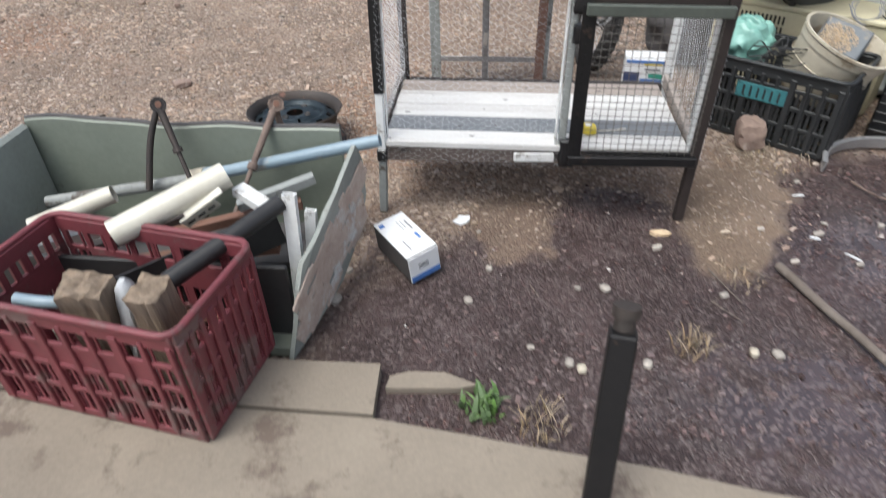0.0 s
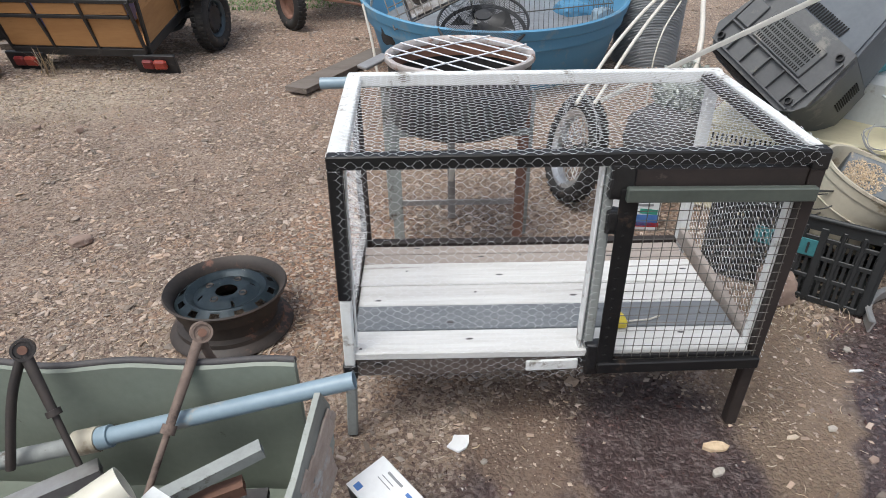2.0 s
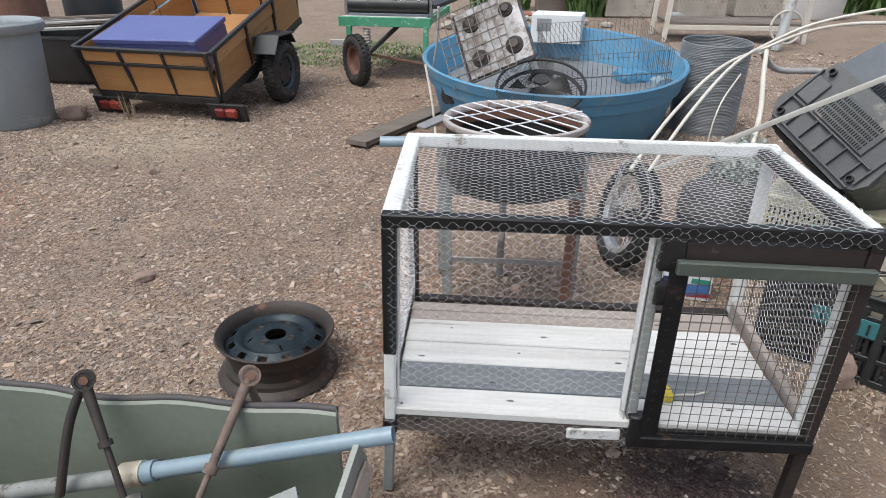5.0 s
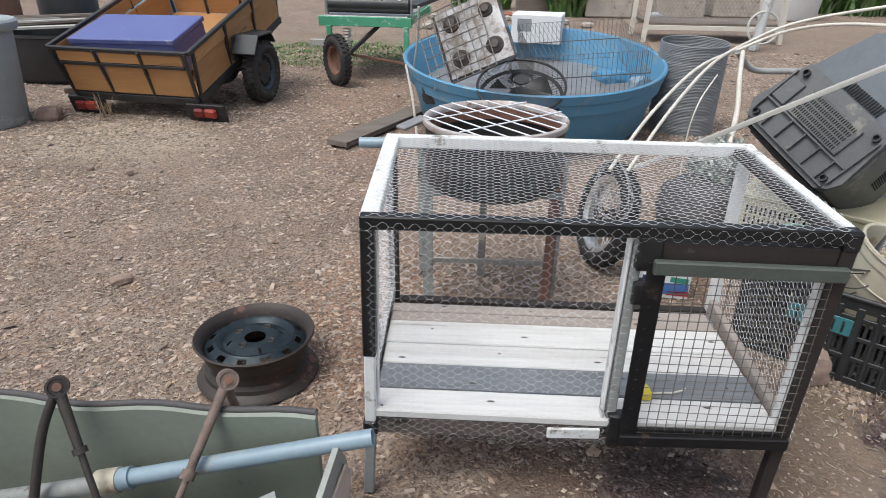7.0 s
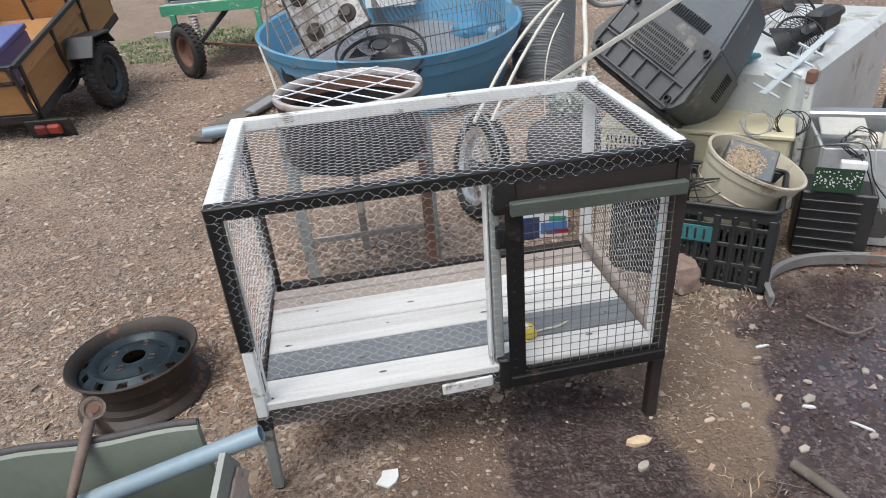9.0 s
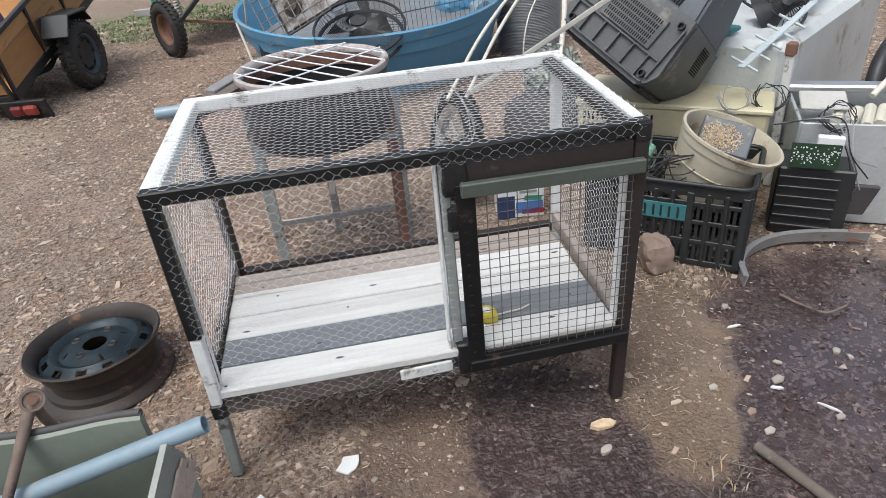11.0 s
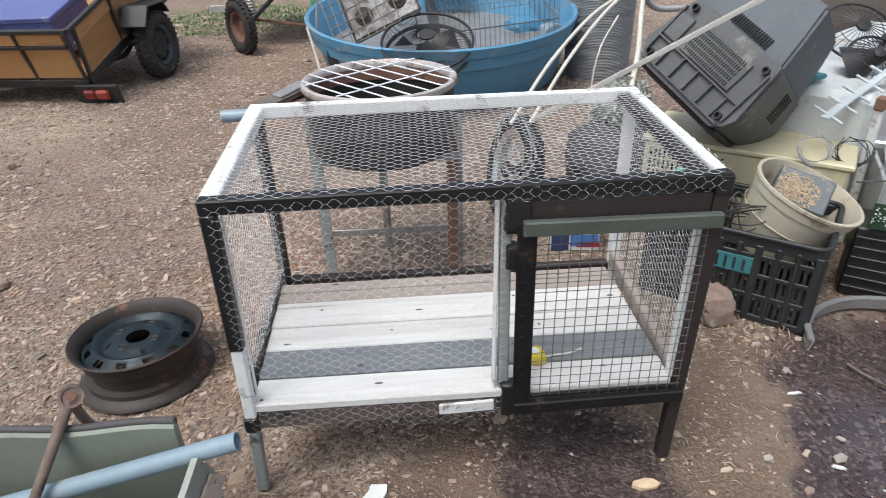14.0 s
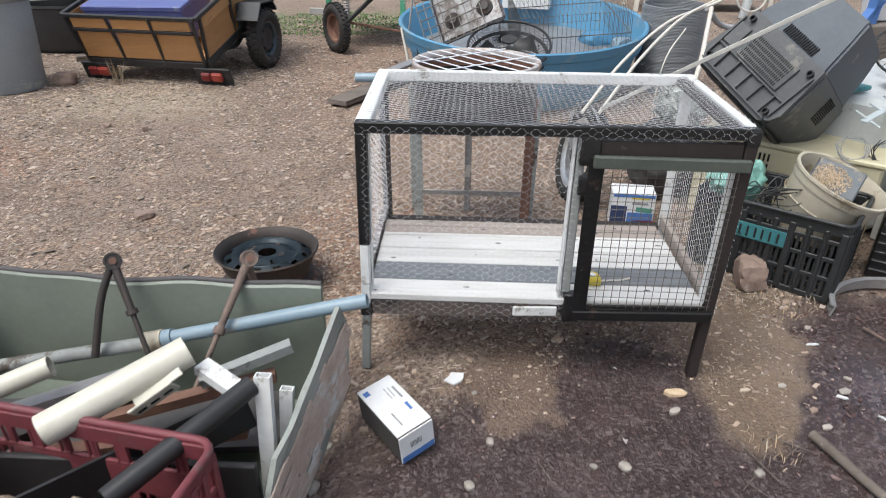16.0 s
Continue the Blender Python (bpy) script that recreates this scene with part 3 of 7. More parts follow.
def build_pebbles():
    """Loose shale, chips and grit strewn over the earth."""
    rnd = random.Random(5)
    octa = [(1, 0, 0), (0, 1, 0), (-1, 0, 0), (0, -1, 0), (0, 0, 1), (0, 0, -1)]
    tri = [(0, 1, 4), (1, 2, 4), (2, 3, 4), (3, 0, 4), (1, 0, 5), (2, 1, 5), (3, 2, 5), (0, 3, 5)]
    sets = {False: ([], []), True: ([], [])}
    for k in range(185000):
        y = 0.95 + 8.5 * rnd.random() ** 1.55
        x = rnd.uniform(-1.2, 1.2) * (0.9 + 0.62 * y) + 0.05
        if y < 1.2 and x < -0.1:
            continue
        s = 0.0022 + 0.006 * rnd.random() ** 3 + (0.01 * rnd.random() if rnd.random() < 0.03 else 0)
        s *= 0.9 + 0.16 * y
        if rnd.random() < (0.86 if noise.noise(Vector((x * 1.1, y * 1.1, 7))) + 0.5 * noise.noise(Vector((x * 4, y * 4, 2))) < -0.08 else 0.12):
            continue
        if rnd.random() < 0.75 and ((x - 1.15) / 0.6) ** 2 + ((y - 1.06) / 0.2) ** 2 < 1:
            continue
        if rnd.random() < 0.65 and ((x - 1.62) / 0.45) ** 2 + ((y - 1.85) / 0.45) ** 2 < 1:
            continue
        wet = is_wet(x + rnd.gauss(0, 0.04), y + rnd.gauss(0, 0.04))
        if wet:
            if rnd.random() < 0.42:
                continue
            s *= 0.8
        elif ((x - 0.92) / 0.3) ** 2 + ((y - 1.95) / 0.5) ** 2 < 1 or ((x - 0.145) / 0.16) ** 2 + ((y - 1.8) / 0.2) ** 2 < 1:
            if rnd.random() < 0.4:
                continue
            s *= 0.6
        vs, fs = sets[wet]
        a = rnd.uniform(0, 6.3)
        ca, sa = math.cos(a), math.sin(a)
        ex, ey, ez = s * rnd.uniform(0.8, 1.9), s * rnd.uniform(0.6, 1.2), s * rnd.uniform(0.25, 0.6)
        tx, ty = rnd.uniform(-0.35, 0.35), rnd.uniform(-0.35, 0.35)
        z = lie(x, y) + ez * 0.4
        b = len(vs)
        for u, v, w in octa:
            u, v, w = u * ex * rnd.uniform(0.7, 1.2), v * ey * rnd.uniform(0.7, 1.2), w * ez
            vs.append((x + ca * u - sa * v, y + sa * u + ca * v, z + w + tx * u + ty * v))
        fs.extend((b + i, b + j, b + l) for i, j, l in tri)
    tagged(raw("pebbles", *sets[False], M["pebble"]), "loose shale pebbles strewn over dry earth", "pebbles", kind="stuff")
    tagged(raw("wet_pebbles", *sets[True], M["wet_pebble"]), "damp dark pebbles strewn over wet earth", "pebbles", kind="stuff")


build_pebbles()


def build_shale():
    """Flat angular shale flakes, a finger's width across, in drifts over the yard."""
    rnd = random.Random(77)
    sets = {False: ([], []), True: ([], [])}
    quads = [(3, 2, 1, 0), (4, 5, 6, 7), (0, 1, 5, 4), (1, 2, 6, 5), (2, 3, 7, 6), (3, 0, 4, 7)]
    for k in range(62000):
        y = 1.0 + 8.0 * rnd.random() ** 1.5
        x = rnd.uniform(-1.2, 1.2) * (0.9 + 0.62 * y) + 0.05
        if y < 1.2 and x < 0.1:
            continue
        drift = noise.noise(Vector((x * 0.9, y * 1.2, 4))) + 0.6 * noise.noise(Vector((x * 3.1, y * 3.1, 8)))
        if rnd.random() > (0.95 if drift > 0.05 else 0.45 if drift > -0.25 else 0.1):
            continue
        wet = is_wet(x + rnd.gauss(0, 0.03), y + rnd.gauss(0, 0.03))
        tan = ((x - 0.92) / 0.3) ** 2 + ((y - 1.95) / 0.5) ** 2 < 1 or ((x - 0.145) / 0.16) ** 2 + ((y - 1.8) / 0.2) ** 2 < 1
        under = -0.4 < x < 0.9 and 1.45 < y < 2.45
        if (wet and rnd.random() < 0.78) or (tan and rnd.random() < 0.9) or (under and rnd.random() < 0.6):
            continue
        s = (0.004 + 0.0075 * rnd.random() ** 2.2) * (0.85 + 0.07 * y) * (0.8 if wet else 1.0)
        if rnd.random() < 0.01:
            s *= 1.8
        vs, fs = sets[wet]
        a = rnd.gauss(0.2, 1.0)
        ca, sa = math.cos(a), math.sin(a)
        ln, wd, th = s * rnd.uniform(1.0, 1.9), s * rnd.uniform(0.55, 1.0), s * rnd.uniform(0.12, 0.3)
        tx, ty = rnd.gauss(0, 0.16), rnd.gauss(0, 0.16)
        z = lie(x, y) + 0.002 + th * 0.5
        b = len(vs)
        ring = [(cx * ln * rnd.uniform(0.55, 1.0), cy * wd * rnd.uniform(0.55, 1.0)) for cx, cy in ((-1, -1), (1, -1), (1, 1), (-1, 1))]
        for top in (0, 1):
            for u, v in ring:
                if top:
                    u, v = u * 0.86, v * 0.86
                vs.append((x + ca * u - sa * v, y + sa * u + ca * v, z + (th if top else -th) + tx * u + ty * v))
        fs.extend(tuple(b + i for i in q) for q in quads)
    tagged(raw("shale_flakes", *sets[False], M["shale"]), "flat brown shale flakes strewn over dry earth", "shale", kind="stuff")
    tagged(raw("wet_shale_flakes", *sets[True], M["wet_shale"]), "flat damp shale flakes strewn over wet earth", "shale", kind="stuff")


build_shale()


def build_straw():
    """Short bits of dry straw blown over the earth, thickest where it was spilt."""
    rnd = random.Random(31)
    vs, fs = [], []
    spots = [(-2.6, 4.9, 0.5, 1300), (-0.8, 2.4, 0.5, 900), (-1.5, 3.3, 0.9, 800), (1.02, 2.38, 0.1, 160), (0.85, 1.9, 0.16, 120), (-1.0, 6.5, 1.5, 500)]
    for cx, cy, sp, n in spots:
        for _ in range(n):
            x, y = rnd.gauss(cx, sp), rnd.gauss(cy, sp)
            if y < 1.3 or is_wet(x, y):
                continue
            a, ln, w = rnd.uniform(0, 6.3), rnd.uniform(0.008, 0.034) * (0.7 + 0.15 * cy), rnd.uniform(0.0004, 0.0011) * (0.6 + 0.35 * cy)
            c, q = math.cos(a), math.sin(a)
            k, z = rnd.uniform(-0.25, 0.25), lie(x, y) + 0.004
            b = len(vs)
            for u in (-1, 0, 1):
                px, py = x + c * u * ln / 2 - q * k * ln * (1 - u * u), y + q * u * ln / 2 + c * k * ln * (1 - u * u)
                zz = z + 0.003 * (1 - u * u) * rnd.random()
                vs += [(px - q * w, py + c * w, zz), (px + q * w, py - c * w, zz), (px, py, zz + w)]
            for o in (0, 3):
                fs += [(b + o + 2, b + o, b + o + 3, b + o + 5), (b + o + 1, b + o + 2, b + o + 5, b + o + 4)]
    tagged(raw("straw", vs, fs, M["straw"]), "short bits of dry straw strewn over the earth", "straw", kind="stuff")


build_straw()


def build_slab():
    t = thing("pavement", pose(0, 0, 0), "worn sandy concrete paving at the house edge", "paving", kind="structure")
    bm = B()
    slab_poly(bm, [(-3.2, 0.962), (-0.17, 0.958), (0.03, 0.935), (0.2, 0.912), (0.45, 0.885), (0.675, 0.846), (1.2, 0.79), (2.4, 0.66), (2.4, -3), (-3.2, -3)], -0.05, 0.03)
    part("paving_slab", bm, M["concrete"], t)
    bm = B()
    slab_poly(bm, [(-3.2, 0.969), (-0.172, 0.967), (-0.183, 1.125), (-0.52, 1.116), (-3.2, 1.13)], -0.05, 0.034)
    part("paving_slab", bm, M["concrete"], t)
    bm = B()
    slab_poly(bm, [(-0.16, 1.06), (0.02, 1.075), (0.07, 1.09), (-0.02, 1.125), (-0.11, 1.12), (-0.155, 1.1)], -0.02, 0.018)
    part("paving_slab", bm, M["concrete"], t)


build_slab()


# ---- the wire hutch ----
def hex_net(o, u, v, W, H, cell=0.026, seed=1, sag=0.004):
    """Twisted hexagonal netting over a W x H panel, as wire segments."""
    o, u, v = Vector(o), Vector(u), Vector(v)
    nrm = u.cross(v)
    a = cell / math.sqrt(3) * 0.92
    step = cell * 0.86
    segs = []

    def P(x, y):
        x, y = min(max(x, 0), W), min(max(y, 0), H)
        s = Vector((x * 9, y * 9, seed))
        dx, dy, dz = noise.noise(s), noise.noise(s + Vector((9, 0, 0))), noise.noise(s * 0.6 + Vector((0, 9, 0)))
        return o + u * (x + 0.004 * dx) + v * (y + 0.004 * dy) + nrm * (sag * dz)
    nx, ny = int(W / cell) + 1, int(H / step) + 1
    for j in range(ny + 1):
        y = j * step
        if y > H + 0.001:
            break
        sh = cell / 2 if j % 2 else 0
        for i in range(nx + 1):
            x = i * cell + sh
            if x > W + 0.001:
                continue
            ylo, yhi = y - a * 0.38, y + a * 0.38
            segs.append((P(x, ylo), P(x, yhi)))
            if y + step <= H:
                for d in (-1, 1):
                    x2 = x + d * cell / 2
                    if -0.001 <= x2 <= W + 0.001:
                        segs.append((P(x, yhi), P(x2, y + step - a * 0.38)))
    return segs


def build_hutch():
    t = thing("rabbit_hutch", pose(0.2, 2.15, 0), "home-made black and white tube hutch with chicken wire and plank floor", "hutch")
    FL, FR, BL, BR = (-0.284, 1.868), (0.703, 1.868), (-0.306, 2.446), (0.708, 2.438)
    T, S = 0.779, 0.03

    def rail(name, p, q, m, w=S, h=S, label=""):
        bm = B()
        bar(bm, p, q, w, h, 0.003)
        return part(name, bm, m, t, label, w=True)
    # posts, in the two colours they are painted
    rail("leg", (-0.291, 1.869, 0.44), (*FL, T - S / 2), M["black_paint"])
    rail("leg", (-0.298, 1.871, 0.2), (-0.291, 1.869, 0.438), M["white_paint"], 0.026, 0.026, label="white painted lower part of the leg")
    rail("leg", (-0.311, 1.874, 0), (-0.2985, 1.871, 0.198), M["grey_paint"], 0.026, 0.026, label="bare grey lower end of the leg")
    rail("leg", (0.699, 1.893, 0), (FR[0], FR[1], T - S / 2), M["brown_paint"])
    rail("leg", (BL[0], BL[1], 0), (BL[0], BL[1], T - S / 2), M["brown_paint"])
    rail("leg", (BR[0], BR[1], 0), (BR[0], BR[1], T - S / 2), M["white_paint"], label="white painted leg")
    # top frame
    rail("top_rail", (FL[0] - 0.015, FL[1], T), (FR[0] + 0.015, FR[1], T), M["black_paint"])
    rail("top_rail", (BL[0] - 0.015, BL[1], T), (BR[0] + 0.015, BR[1], T), M["white_paint"], 0.03, 0.034, "flaking white top rail")
    rail("top_rail", (FL[0] + 0.004, FL[1] + 0.016, T), (BL[0] + 0.004, BL[1] - 0.016, T), M["white_paint"], 0.04, 0.032, "flaking white top rail")
    rail("top_rail", (FR[0], FR[1] + 0.016, T), (BR[0], BR[1] - 0.016, T), M["white_paint"], 0.026, 0.03, "whitish top rail")
    rail("top_rail", (FR[0] - 0.03, FR[1] + 0.016, T - 0.002), (BR[0] - 0.03, BR[1] - 0.016, T - 0.002), M["brown_paint"], 0.03, 0.022)
    rail("header", (0.29, 1.872, 0.734), (0.687, 1.874, 0.731), M["brown_paint"], 0.028, 0.044)
    # floor frame
    rail("floor_rail", (-0.282, 1.876, 0.23), (0.285, 1.88, 0.234), M["wood_rail"], 0.024, 0.05, "weathered wooden front rail")
    rail("floor_rail", (0.285, 1.888, 0.226), (FR[0] - 0.016, 1.89, 0.226), M["white_paint"], 0.02, 0.04)
    rail("floor_rail", (BL[0] + 0.016, BL[1], 0.24), (BR[0] - 0.016, BR[1], 0.24), M["brown_paint"])
    rail("floor_rail", (-0.304, FL[1] + 0.02, 0.27), (BL[0] - 0.008, BL[1] - 0.016, 0.27), M["wood_rail"], 0.02, 0.06)
    rail("floor_rail", (0.69, FR[1] + 0.036, 0.275), (BR[0] - 0.008, BR[1] - 0.016, 0.275), M["plank_brown"], 0.02, 0.05)
    rail("patch_board", (0.134, 1.861, 0.234), (0.262, 1.864, 0.236), M["white_paint"], 0.008, 0.032, "white painted patch on the rail")
    # middle post and inner strips
    rail("middle_post", (0.284, 1.884, 0.2), (0.284, 1.884, 0.763), M["grey_paint"], 0.022, 0.03, "grey wooden post with flaked paint")
    rail("strip", (0.2625, 1.884, 0.25), (0.2675, 1.884, 0.763), M["white_paint"], 0.007, 0.03)
    rail("strip", (0.679, 1.893, 0.262), (0.682, 1.888, 0.712), M["white_paint"], 0.014, 0.02, "white strip beside the door")
    rail("strip", (-0.28, 1.888, 0.25), (-0.266, 1.886, 0.763), M["white_paint"], 0.006, 0.006)
    # planks of the floor
    edges = [(1.863, 1.951, "plank_white"), (1.955, 2.055, "plank_grey"), (2.058, 2.152, "plank_white"), (2.155, 2.265, "plank_white"), (2.268, 2.318, "plank_brown"), (2.321, 2.364, "plank_brown")]
    for i, (a, b, m) in enumerate(edges):
        bm = B()
        box(bm, (0.192 - 0.012 * (i / 5), (a + b) / 2, 0.268 + 0.002 * (i % 2)), (0.964, b - a, 0.022), 0.003)
        pk = part("plank", bm, M[m], t, w=True)
        for k in range(4):
            bm = B()
            c = Vector((-0.27 + 0.92 * ((k * 0.29 + i * 0.37) % 1), a + (b - a) * (0.2 + 0.6 * ((k * 0.61 + i * 0.23) % 1)), 0.279 + 0.002 * (i % 2)))
            lathe(bm, [(0, 0.0012), (0.0035, 0.001), (0.004, 0)], 10, Matrix.Translation(c) @ Matrix.Diagonal((1.0 + 1.6 * (k % 2), 0.8, 1, 1)))
            part("knot", bm, M["card_dark"], pk, w=True)
    # netting
    for o, u, v, W, H, sd, r in (
            ((FL[0], FL[1] - 0.017, T + 0.018), (1, 0.0, 0), (0, 1, 0), 0.99, 0.585, 1, 0.00056),
            ((-0.297, FL[1] - 0.019, 0.205), (1, 0.004, 0), (0.022, 0, 1), 0.575, 0.585, 2, 0.00027),
            ((FL[0] - 0.017, FL[1], 0.24), (0, 1, 0), (0, 0, 1), 0.565, 0.55, 3, 0.0005),
            ((FR[0] + 0.017, FR[1], 0.24), (0, 1, 0), (0, 0, 1), 0.56, 0.55, 4, 0.0005)):
        net = hex_net(o, v, u, H, W, cell=0.02, seed=sd * 3.1)
        wires("wire_netting", net, r, M["galv_wire"], t, "galvanised hexagonal chicken wire")
    # the edge of the netting folded over the front rail
    net = hex_net((FL[0] + 0.57, FL[1] - 0.0185, T - 0.018), (0, 0, 1), (1, 0.0, 0), 0.036, 0.42, cell=0.02, seed=21)
    wires("wire_netting", net, 0.00022, M["galv_wire"], t)
    # the door
    d = part("door", (lambda b: (bar(b, (0.322, 1.85, 0.236), (0.322, 1.85, 0.715), 0.04, 0.006, 0.001, (0, 1, 0)), b)[1])(B()), M["black_paint"], t, "door of perforated black angle, grey bar and welded mesh", w=True)
    bm = B()
    bar(bm, (0.312, 1.843, 0.706), (0.706, 1.845, 0.701), 0.018, 0.032, 0.003)
    part("door_rail", bm, M["green_grey"], d, "grey-green painted top bar", w=True)
    bm = B()
    bar(bm, (0.304, 1.848, 0.236), (0.7, 1.85, 0.243), 0.018, 0.032, 0.003)
    part("door_rail", bm, M["black_paint"], d, w=True)
    bm = B()
    bar(bm, (0.345, 1.856, 0.262), (0.68, 1.858, 0.264), 0.008, 0.012, 0.002)
    part("door_rail", bm, M["black_paint"], d, w=True)
    for k in range(15):
        bm = B()
        rod(bm, (0.318, 1.8465, 0.275 + 0.0275 * k), (0.318, 1.8455, 0.275 + 0.0275 * k), 0.0042, 8)
        part("hole", bm, M["dark"], d, w=True)
    segs = []
    for i in range(16):
        x = 0.342 + 0.0228 * i
        z = [0.243, 0.69]
        segs.append(((x, 1.853, z[0]), (x + 0.002 * math.sin(i), 1.853, z[1])))
    for j in range(20):
        z = 0.25 + 0.0228 * j
        segs.append(((0.338, 1.855, z), (0.69, 1.855, z + 0.0015 * math.cos(j))))
    wires("welded_mesh", segs, 0.0011, M["dark_wire"], d, "dark welded square mesh", sides=4)
    for x, y, z0, z1, w in ((0.304, 1.866, 0.69, 0.768, 0.05), (0.31, 1.866, 0.605, 0.66, 0.052), (0.3, 1.868, 0.205, 0.3, 0.046)):
        bm = B()
        box(bm, (x, y, (z0 + z1) / 2), (w, 0.03, z1 - z0), 0.004)
        bmesh.ops.subdivide_edges(bm, edges=bm.edges[:], cuts=3, use_grid_fill=True)
        for v in bm.verts:
            v.co += 0.004 * noise.noise_vector(v.co * 55) + Vector((0.004 * noise.noise(Vector((v.co.z * 60, 0, x))), 0, 0))
        part("tape_wrap", bm, M["tape"], t, "black tape wrapped round the hinge", w=True, smooth=40)
    for c in ((-0.297, 1.87, 0.225), (FR[0], FR[1], 0.77)):
        bm = B()
        box(bm, c, (0.034, 0.034, 0.044), 0.004)
        part("tape_wrap", bm, M["tape"], t, w=True)
    # pale blue stub of pipe tied at the back corner
    bm = B()
    pipe(bm, (-0.405, 2.478, 0.76), (0.05, 2.472, 0.771), 0.0165, 0.003)
    part("pipe_stub", bm, M["blue_pipe"], t, "pale blue pipe tied along the back rail", w=True, smooth=40)


build_hutch()


def build_tape_measure():
    t = thing("tape_measure", pose(0.372, 1.962, 0.281) @ Matrix.Scale(0.82, 4), "yellow tape measure lying on the hutch planks", "tape measure")
    bm = B()
    lathe(bm, [(0, 0), (0.026, 0), (0.031, 0.006), (0.031, 0.024), (0.026, 0.03), (0, 0.03)], 20)
    box(bm, (0.012, -0.016, 0.015), (0.036, 0.03, 0.028), 0.004)
    part("case", bm, M["print_yellow"], t, smooth=40)
    bm = B()
    lathe(bm, [(0, 0.03), (0.014, 0.03), (0.014, 0.032), (0, 0.032)], 16)
    part("badge", bm, M["card_white"], t)
    bm = B()
    sweep(bm, smooth_path([(0.03, 0.0, 0.006), (0.07, 0.008, 0.004), (0.11, 0.012, 0.004), (0.15, 0.03, 0.004)]), 0.003, 6)
    part("strap", bm, M["hose_cream"], t)


build_tape_measure()


# ---- steel wheel on the ground ----
def build_wheel_rim():
    t = thing("wheel_rim", pose(-0.757, 2.352, 0, -1.5, 1.0, 25), "dark blue-grey steel car wheel with rusty rim lying on the earth", "wheel")
    bm = B()
    lathe(bm, [(0.19, 0.0), (0.196, 0.004), (0.192, 0.012), (0.182, 0.018), (0.17, 0.026), (0.168, 0.04), (0.15, 0.046), (0.149, 0.088), (0.166, 0.096), (0.17, 0.128), (0.186, 0.14), (0.192, 0.15),
               (0.188, 0.155), (0.18, 0.148), (0.166, 0.13), (0.162, 0.1), (0.145, 0.09), (0.146, 0.043), (0.164, 0.036), (0.166, 0.028), (0.176, 0.015)], 64, closed=True)
    part("rim", bm, M["rim_rust"], t, "rusty rolled rim", smooth=35)
    # pressed centre disc with twelve hand holes
    bm = B()
    n = 120
    prof = [(r, z + 0.012) for r, z in [(0.034, 0.122), (0.05, 0.128), (0.075, 0.124), (0.09, 0.112), (0.102, 0.112), (0.116, 0.126), (0.124, 0.128), (0.132, 0.122), (0.15, 0.112), (0.162, 0.1)]]
    g = [[bm.verts.new((r * math.cos(2 * math.pi * j / n), r * math.sin(2 * math.pi * j / n), z)) for j in range(n)] for r, z in prof]
    for i in range(len(g) - 1):
        for j in range(n):
            if i in (7,) and j % 10 in (0, 1, 2, 3):
                continue
            if i in (2,) and j % 30 in (0, 1):
                continue
            bm.faces.new((g[i][j], g[i][(j + 1) % n], g[i + 1][(j + 1) % n], g[i + 1][j]))
    bmesh.ops.solidify(bm, geom=bm.faces[:], thickness=0.004)
    dc = part("disc", bm, M["rim_blue"], t, "blue-grey pressed disc with round holes", smooth=40)
    for k in range(4):
        a = math.pi / 4 + k * math.pi / 2
        bm = B()
        lathe(bm, [(0.006, 0.136), (0.011, 0.142), (0.014, 0.138), (0.012, 0.134)], 14, Matrix.Translation((0.062 * math.cos(a), 0.062 * math.sin(a), 0)), closed=True)
        part("bolt_seat", bm, M["rim_rust"], dc, smooth=50)


build_wheel_rim()


